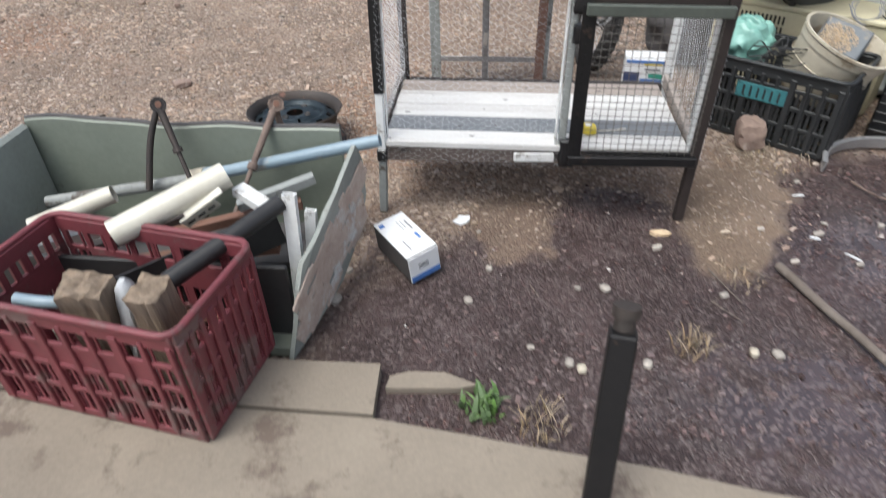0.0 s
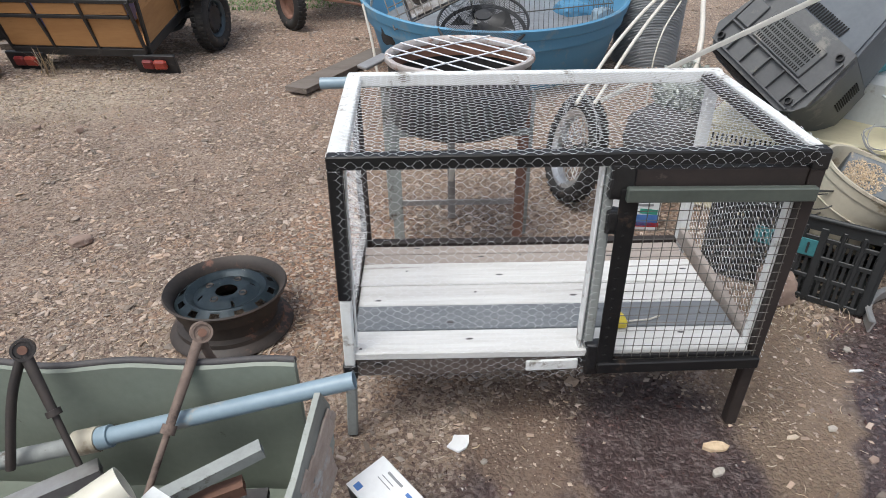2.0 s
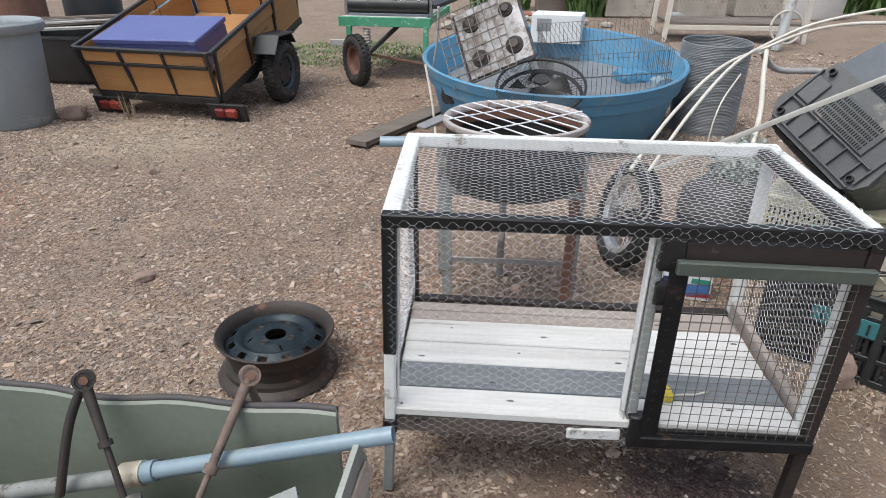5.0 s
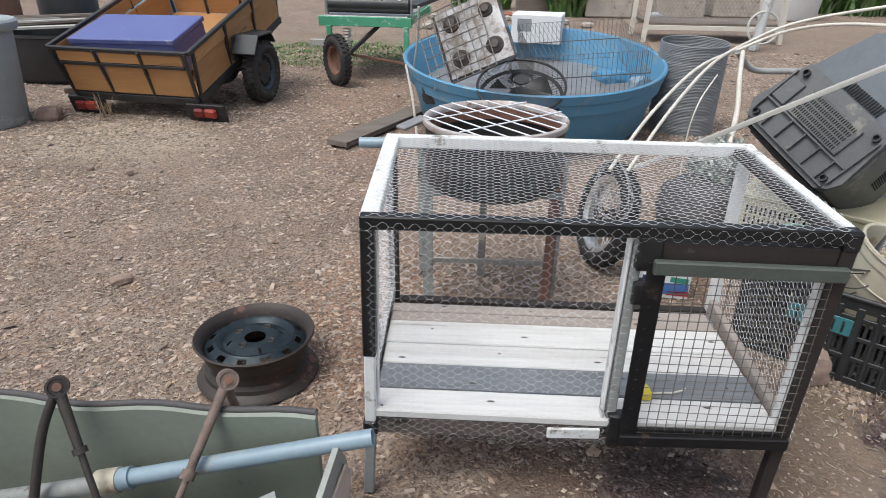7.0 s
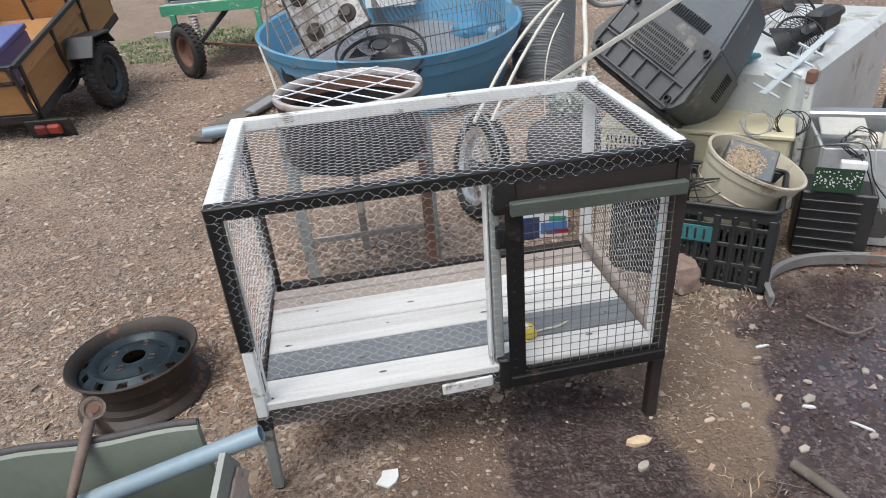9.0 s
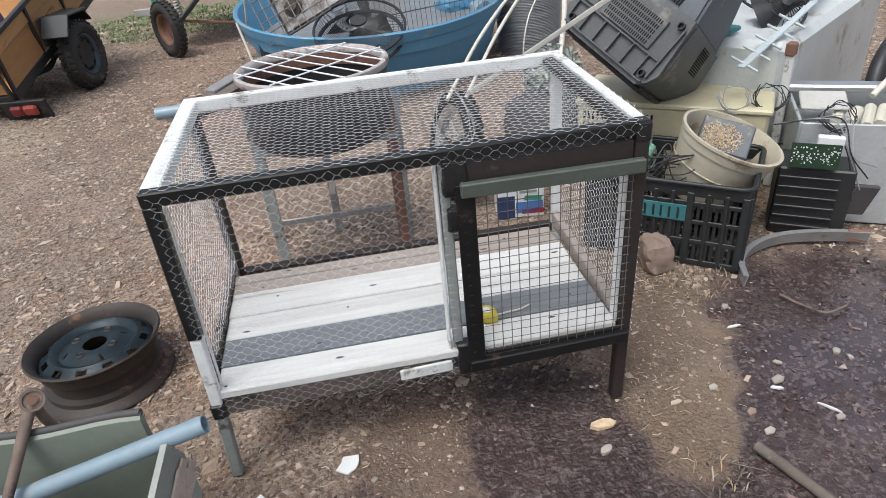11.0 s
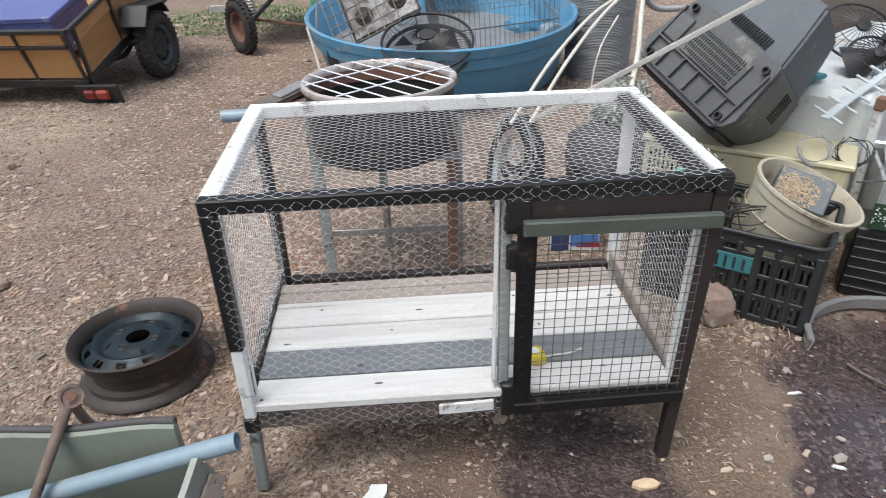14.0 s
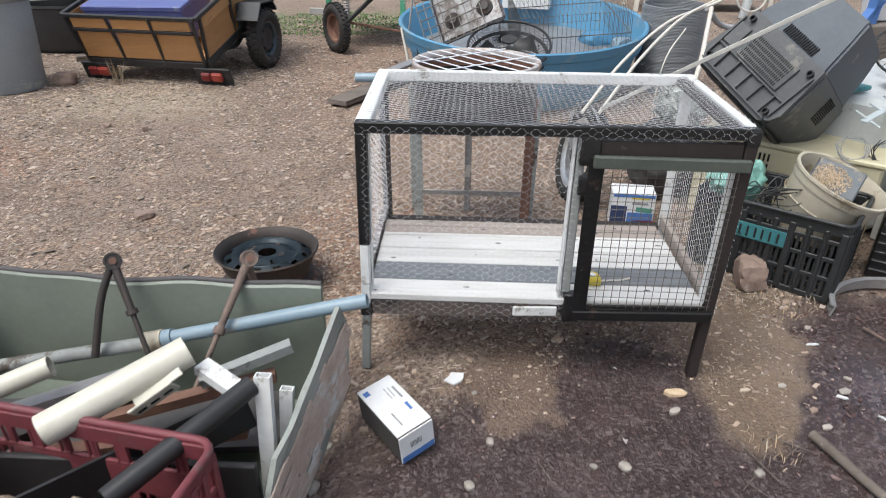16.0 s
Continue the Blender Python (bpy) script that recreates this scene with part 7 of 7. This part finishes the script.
# ---- small wooden trailer ----
def trailer():
    t = thing("trailer", pose(-2.7, 5.5, 0.155, 16, 0, -9), "small varnished wooden cargo trailer with black steel frame, nose up", "trailer")
    W, Ln, H = 1.06, 1.55, 0.4
    fl = 0.05

    def fr(p, q, w=0.03, h=0.03, name="frame_bar"):
        bm = B()
        bar(bm, p, q, w, h, 0.003)
        part(name, bm, M["black_plastic"], t)
    bm = B()
    box(bm, (0, Ln / 2, 0.03), (W, Ln, 0.03), 0.004)
    part("floor_board", bm, M["trailer_wood"], t)
    # flared walls: panels between black straps
    for side in (-1, 1):
        for k in range(3):
            y0, y1 = 0.02 + k * (Ln - 0.04) / 3, 0.02 + (k + 1) * (Ln - 0.04) / 3
            for z0, z1 in ((0.05, 0.285), (0.291, 0.385)):
                bm = B()
                xa, xb = side * (W / 2 + fl * z0 / H), side * (W / 2 + fl * z1 / H)
                bar(bm, ((xa + xb) / 2, y0 + 0.008, (z0 + z1) / 2), ((xa + xb) / 2, y1 - 0.008, (z0 + z1) / 2), 0.018, z1 - z0, 0.003)
                part("side_board", bm, M["trailer_wood"], t)
            fr((side * (W / 2 + 0.012), y0, 0.0), (side * (W / 2 + fl + 0.012), y0, H), 0.022, 0.028, "strap")
        fr((side * (W / 2 + fl + 0.004), -0.04, H), (side * (W / 2 + fl + 0.004), Ln, H), 0.034, 0.03)
        fr((side * (W / 2 + 0.01), 0, 0.01), (side * (W / 2 + 0.01), Ln, 0.01), 0.04, 0.06)
    for y, ty in ((0.0, -0.04), (Ln, 0.03)):
        for k in range(3):
            x0, x1 = -W / 2 + k * W / 3, -W / 2 + (k + 1) * W / 3
            for z0, z1 in ((0.045, 0.27), (0.3, 0.38)):
                bm = B()
                f = ty * (z0 + z1) / 2 / H
                bar(bm, (x0 + 0.01, y + f, (z0 + z1) / 2), (x1 - 0.01, y + f, (z0 + z1) / 2), 0.018, z1 - z0, 0.003)
                part("end_board", bm, M["trailer_wood"], t)
        for k in range(4):
            x = -W / 2 + k * W / 3
            fr((x, y - 0.012, 0.0), (x * 1.06, y + ty - 0.012, H), 0.022, 0.022, "strap")
        fr((-W / 2 - fl, y + ty, H), (W / 2 + fl, y + ty, H), 0.03, 0.028)
        fr((-W / 2, y + ty * 0.75 - 0.008, 0.285), (W / 2, y + ty * 0.75 - 0.008, 0.285), 0.022, 0.026)
        fr((-W / 2, y, 0.0), (W / 2, y, 0.0), 0.05, 0.06)
    # lights on black plates
    for s in (-1, 1):
        bm = B()
        px = W / 2 + 0.05 if s > 0 else -W / 2 + 0.07
        box(bm, (px, -0.02, -0.085), (0.32, 0.03, 0.15), 0.006)
        pl = part("light_plate", bm, M["black_plastic"], t)
        bm = B()
        box(bm, (px + 0.045, -0.05, -0.075), (0.1, 0.04, 0.075), 0.014)
        part("orange_lens", bm, M["orange_lens"], pl, "orange and red tail light")
        bm = B()
        box(bm, (px - 0.05, -0.05, -0.075), (0.09, 0.036, 0.075), 0.014)
        part("red_lens", bm, M["red_lens"], pl)
        # mudguard, spring
        cx, cy = -2.56 + s * 0.66, 6.22 - s * 0.1
        bm = B()
        mz = Euler((0, 0, radians(-9))).to_matrix()
        box(bm, (cx - s * 0.03, cy - 0.02, 0.565), (0.2, 0.34, 0.014), 0.003, mz)
        box(bm, (cx - s * 0.03, cy - 0.245, 0.51), (0.2, 0.014, 0.17), 0.003, Euler((radians(-35), 0, radians(-9))).to_matrix())
        box(bm, (cx - s * 0.03, cy + 0.2, 0.52), (0.2, 0.014, 0.13), 0.003, Euler((radians(40), 0, radians(-9))).to_matrix())
        box(bm, (cx - s * 0.11, cy - 0.02, 0.47), (0.012, 0.42, 0.19), 0.003, mz)
        part("mudguard", bm, M["tank_black"], t, w=True)
        for k in range(3):
            bm = B()
            sweep(bm, smooth_path([(s * (W / 2 - 0.05), 0.3 + 0.05 * k, -0.03 - 0.015 * k), (s * (W / 2 - 0.05), 0.62, -0.1 - 0.012 * k), (s * (W / 2 - 0.05), 0.95 - 0.05 * k, -0.03 - 0.015 * k)]), 0.012, 6)
            part("leaf_spring", bm, M["black_plastic"], t)
    bm = B()
    rod(bm, (-W / 2 - 0.12, 0.62, -0.03), (W / 2 + 0.12, 0.62, -0.03), 0.025, 12)
    part("axle", bm, M["black_plastic"], t)
    bm = B()
    bar(bm, (0, Ln - 0.1, -0.02), (0, Ln + 0.9, -0.02), 0.06, 0.06)
    part("drawbar", bm, M["black_plastic"], t)
    for s in (-1, 1):
        w = wheel_thing("wheel", Matrix.Translation((-2.56 + s * 0.66, 6.22 - s * 0.1, 0.255)) @ Euler((0, radians(90 * s), radians(-9))).to_matrix().to_4x4(), 0.25, 0.14, 0.145, "knobbly black tyre on a steel wheel", 0, "rim_blue")
        w.matrix_basis = t.matrix_basis.inverted() @ w.matrix_basis
        w.parent = t
        del w["category"]
    b = thing("blue_chest", t.matrix_basis @ pose(-0.03, 0.36, 0.1, -4, 0, 3), "dull blue painted metal chest lying in the trailer", "chest")
    bm = B()
    box(bm, (-0.05, 0, 0.13), (0.86, 0.5, 0.27), 0.008)
    part("body", bm, M["blue_box"], b)
    bm = B()
    box(bm, (-0.05, 0.0, 0.285), (0.88, 0.52, 0.04), 0.006, Euler((radians(2), 0, 0)).to_matrix())
    part("lid", bm, M["blue_box"], b)


trailer()


def grey_barrel():
    t = thing("plastic_barrel", pose(-3.72, 5.2, 0), "tall grey plastic barrel with a thick rim", "barrel")
    bm = B()
    lathe(bm, [(0, 0), (0.25, 0), (0.262, 0.02), (0.3, 0.66), (0.33, 0.67), (0.345, 0.69), (0.345, 0.73), (0.33, 0.745), (0.305, 0.735), (0.285, 0.7), (0.25, 0.03), (0, 0.03)], 56)
    part("shell", bm, M["grey_barrel"], t, smooth=40)


grey_barrel()


def black_tank():
    t = thing("black_tank", pose(-4.25, 7.0, 0, 0, 0, -10), "cut black plastic tank holding old planks", "tank")
    bm = B()
    lathe(bm, [(0, 0), (0.5, 0), (0.56, 0.05), (0.62, 0.42), (0.65, 0.43), (0.65, 0.46), (0.6, 0.45), (0.5, 0.05), (0, 0.04)], 48, pose(0, 0, 0) @ Matrix.Diagonal((1.35, 0.8, 1, 1)))
    part("shell", bm, M["tank_black"], t, smooth=40)
    rnd = random.Random(9)
    for i in range(12):
        x, y = -4.3 + rnd.uniform(-0.4, 0.35), 6.75 + 0.06 * i
        a = radians(20 + rnd.uniform(-12, 12))
        L = rnd.uniform(0.6, 0.9)
        hose("old_lath", [(x - L * math.cos(a), y - L * math.sin(a), 0.47 + 0.012 * (i % 4)), (x + L * math.cos(a), y + L * math.sin(a), 0.5 + 0.02 * (i % 4))], 0, M["old_wood"] if i % 3 else M["strip_grey"], "weathered grey lath lying across the black tank", w=(rnd.uniform(0.05, 0.11), 0.018))
    hose("old_lath", [(-3.75, 6.2, 0.03), (-2.9, 6.75, 0.03)], 0, M["old_wood"], "weathered plank on the ground beside the tank", w=(0.1, 0.05))
    b = thing("dark_barrel", pose(-4.9, 8.4, 0), "dark blue plastic barrel behind the planks", "barrel")
    bm = B()
    lathe(bm, [(0, 0), (0.3, 0), (0.32, 0.05), (0.32, 0.8), (0.29, 0.86), (0, 0.86)], 36)
    part("shell", bm, M["tank_black"], b, smooth=40)
    b = thing("blue_drum", pose(-4.0, 8.6, 0), "bright blue plastic drum behind the trailer", "barrel")
    bm = B()
    lathe(bm, [(0, 0), (0.28, 0), (0.3, 0.05), (0.3, 0.55), (0.27, 0.6), (0, 0.6)], 36)
    part("shell", bm, M["tub_blue"], b, smooth=40)
    b = thing("brown_barrel", pose(-5.3, 7.6, 0), "rusty brown barrel behind the grey barrel", "barrel")
    bm = B()
    lathe(bm, [(0, 0), (0.3, 0), (0.31, 0.3), (0.32, 0.31), (0.31, 0.33), (0.31, 0.85), (0, 0.85)], 36)
    part("shell", bm, M["rust"], b, smooth=40)


black_tank()


# ---- green cart ----
def cart():
    t = thing("green_cart", pose(-1.12, 7.12, 0, 0, 0, -4), "green painted steel cart with a roller and spring wheel", "cart")

    def g(p, q, w, h, m="cart_green", nm="frame_bar"):
        bm = B()
        bar(bm, p, q, w, h, 0.004)
        part(nm, bm, M[m], t)
    g((-0.5, 0, 0.56), (0.42, 0, 0.56), 0.05, 0.09)
    g((-0.5, 1.3, 0.56), (0.42, 1.3, 0.56), 0.05, 0.09)
    g((-0.47, 0, 0.56), (-0.47, 1.3, 0.56), 0.05, 0.07)
    g((0.38, 0, 0.56), (0.38, 1.3, 0.56), 0.05, 0.07)
    g((0.37, -0.01, 0.52), (0.37, -0.01, 0.3), 0.05, 0.05)
    g((-0.4, -0.01, 0.52), (-0.4, -0.01, 0.33), 0.05, 0.05)
    g((-0.6, -0.02, 0.355), (-0.42, -0.02, 0.355), 0.04, 0.06, "strip_grey", "step_bar")
    bm = B()
    box(bm, (-0.04, 0.65, 0.6), (0.84, 1.3, 0.02), 0.003)
    part("deck", bm, M["steel"], t, "scratched steel deck")
    bm = B()
    rod(bm, (-0.42, 0.12, 0.7), (0.38, 0.12, 0.7), 0.075, 24)
    part("roller", bm, M["black_plastic"], t, "black roller splashed with white", smooth=40)
    bm = B()
    rnd = random.Random(12)
    for i in range(40):
        x, a = rnd.uniform(-0.3, 0.35), radians(rnd.uniform(40, 80))
        box(bm, (x, 0.12 - 0.0755 * math.cos(a), 0.7 + 0.0755 * math.sin(a)), (rnd.uniform(0.008, 0.03), 0.012, 0.004), 0, Euler((a - 1.57, 0, 0)).to_matrix())
    part("paint_splash", bm, M["card_white"], t)
    for s in (-0.45, 0.4):
        g((s, 0.12, 0.58), (s, 0.12, 0.86), 0.03, 0.05, "steel", "upright")
    g((0.4, 0.1, 0.7), (0.62, 0.9, 0.76), 0.14, 0.04, "tank_black", "side_arm")
    bm = B()
    pts = []
    for i in range(90):
        a = i * 0.6
        pts.append((-0.22 + 0.035 * math.cos(a), -0.02 + 0.035 * math.sin(a), 0.27 + 0.0025 * i))
    sweep(bm, pts, 0.007, 5)
    part("spring", bm, M["steel"], t, smooth=60)
    g((-0.2, -0.1, 0.26), (0.08, 0.1, 0.52), 0.03, 0.04, "black_plastic", "fork")
    g((-0.2, 0.03, 0.24), (0.5, 0.05, 0.14), 0.024, 0.024, "rust", "drawbar")
    wheel_thing("cart_wheel", pose(-1.4, 6.86, 0.235) @ Euler((0, radians(90), radians(38))).to_matrix().to_4x4(), 0.235, 0.11, 0.13, "old rusty-rimmed cart wheel with worn tyre", 0, "rust", True)


cart()


# ---- far end of the yard ----
def far_things():
    for x, y, w, d, h, m, lab in ((2.35, 13.4, 0.85, 0.5, 0.75, "block", "stained concrete trough at the yard's end"), (3.7, 13.6, 0.9, 0.5, 0.45, "block", "low concrete block at the yard's end"), (4.8, 13.8, 0.9, 0.5, 0.45, "block", "low concrete block at the yard's end"), (1.2, 14.2, 1.0, 0.5, 0.35, "old_wood", "stack of old boards at the yard's end")):
        t = thing("concrete_trough" if m == "block" else "board_stack", pose(x, y, 0), lab, "trough" if m == "block" else "boards")
        bm = B()
        box(bm, (0, 0, h / 2), (w, d, h), 0.03)
        part("body", bm, M[m], t)
        bm = B()
        box(bm, (0, 0, h + 0.02), (w + 0.04, d + 0.04, 0.06), 0.015)
        part("rim", bm, M["hose_cream"] if m == "block" else M["old_wood"], t)
    # another wire cage on legs, cream painted
    c = thing("wire_cage", pose(3.25, 10.6, 0), "cream painted wire cage with plank floor at the yard's end", "cage")
    W, D = 1.9, 0.8
    for sx in (-1, 1):
        for sy in (-1, 1):
            bm = B()
            bar(bm, (sx * W / 2, sy * D / 2, 0), (sx * W / 2 * 0.94, sy * D / 2, 1.3), 0.06, 0.06)
            part("leg", bm, M["hose_cream"], c)
    for sy in (-1, 1):
        bm = B()
        bar(bm, (-W / 2, sy * D / 2, 0.2), (W / 2, sy * D / 2, 0.2), 0.05, 0.06)
        part("floor_rail", bm, M["hose_cream"], c)
    for k in range(5):
        bm = B()
        box(bm, (0, -D / 2 + 0.08 + k * 0.16, 0.25), (W - 0.1, 0.15, 0.03), 0.005)
        part("plank", bm, M["old_wood"], c)
    net = hex_net((-W / 2, D / 2, 0.26), (1, 0, 0), (0, 0, 1), W, 1.0, 0.06, 9)
    wires("wire_netting", net, 0.002, M["dark_wire"], c, w=False)
    p = thing("white_pole", pose(3.62, 9.6, 0, 0, 6, 0), "pale painted metal pole standing before the far cage", "pole")
    bm = B()
    rod(bm, (0, 0, 0), (0, 0, 1.6), 0.06, 16)
    part("tube", bm, M["fridge_white"], p, smooth=40)
    bm = B()
    sweep(bm, ring_pts((0, -0.08, 0.3), 0.2, 24, Euler((radians(80), 0, 0)).to_matrix()), 0.015, 6, closed=True)
    part("tied_hose", bm, M["strip_grey"], p, smooth=50)
    b = thing("white_tub", pose(5.75, 13.7, 0), "white ribbed plastic tub at the yard's end", "tub")
    bm = B()
    lathe(bm, [(0, 0), (0.5, 0), (0.54, 0.05), (0.6, 0.75), (0.64, 0.76), (0.64, 0.8), (0.58, 0.8), (0.5, 0.06), (0, 0.05)], 40)
    part("shell", bm, M["card_white"], b, smooth=40)
    b = thing("plastic_bottle", pose(3.0, 13.1, 0.06, 0, 90, 10), "clear plastic bottle lying at the yard's end", "bottle")
    bm = B()
    lathe(bm, [(0, 0), (0.06, 0.01), (0.06, 0.22), (0.02, 0.3), (0.02, 0.33), (0, 0.33)], 20)
    part("shell", bm, M["bag_clear"], b, smooth=40)
    for i, (x, y) in enumerate(((0.55, 13.0), (0.2, 12.8), (-0.1, 13.1))):
        b = thing("roof_tile", pose(x, y, 0.03, 4, 3, 20 * i), "red clay tile lying at the yard's end", "tile", "clay tiles on the ground")
        bm = B()
        box(bm, (0, 0, 0.02), (0.35, 0.22, 0.04), 0.01)
        part("body", bm, M["brick_red"], b)
    for x, y, n, h, sp, sd in ((1.7, 13.6, 500, 0.8, 0.4, 21), (7.6, 15.5, 1500, 0.8, 1.2, 22), (9.8, 15.5, 1500, 1.0, 1.4, 23), (8.5, 17.5, 1800, 1.2, 2.2, 24), (0.0, 14.6, 300, 0.4, 0.6, 25)):
        tuft("leafy_weeds", x, y, n, h, sp, M["leaf"], "dense green weeds at the yard's end", "weeds", sd, 0.035)
    rnd = random.Random(14)
    for i in range(14):
        x, y = rnd.uniform(-1.2, 1.8), rnd.uniform(10.5, 13.5)
        rock("rubble", x, y, (rnd.uniform(0.05, 0.12), 0.08, 0.05), M["block"], "grey rubble lying at the yard's end", "rubble", rnd.uniform(1, 9), 0.5, 2)
    # sagging hose and blue rack behind the television
    k = thing("blue_stand", pose(2.3, 4.35, 0, 0, 0, 30), "bright blue plastic stand behind the television", "stand")
    bm = B()
    bar(bm, (0, 0, 0.0), (0.04, 0, 0.9), 0.06, 0.05)
    bar(bm, (-0.12, 0, 0.62), (0.2, 0, 0.95), 0.05, 0.04)
    part("frame_bar", bm, M["print_blue"], k)
    for i in range(2):
        b = thing("white_pot", pose(2.42 + 0.22 * i, 4.5, 0.7, 0, 0, 0), "white plastic pot standing behind the television", "pot", "white pots")
        bm = B()
        lathe(bm, [(0, 0), (0.07, 0), (0.09, 0.13), (0.08, 0.13), (0.06, 0.01), (0, 0.01)], 24)
        part("shell", bm, M["card_white"], b, smooth=40)
    b = thing("shelf_board", pose(2.55, 4.5, 0, 0, 0, 10), "old board stand under the white pots", "stand")
    bm = B()
    box(bm, (0, 0, 0.345), (0.8, 0.3, 0.69), 0.01)
    part("body", bm, M["old_wood"], b)


far_things()
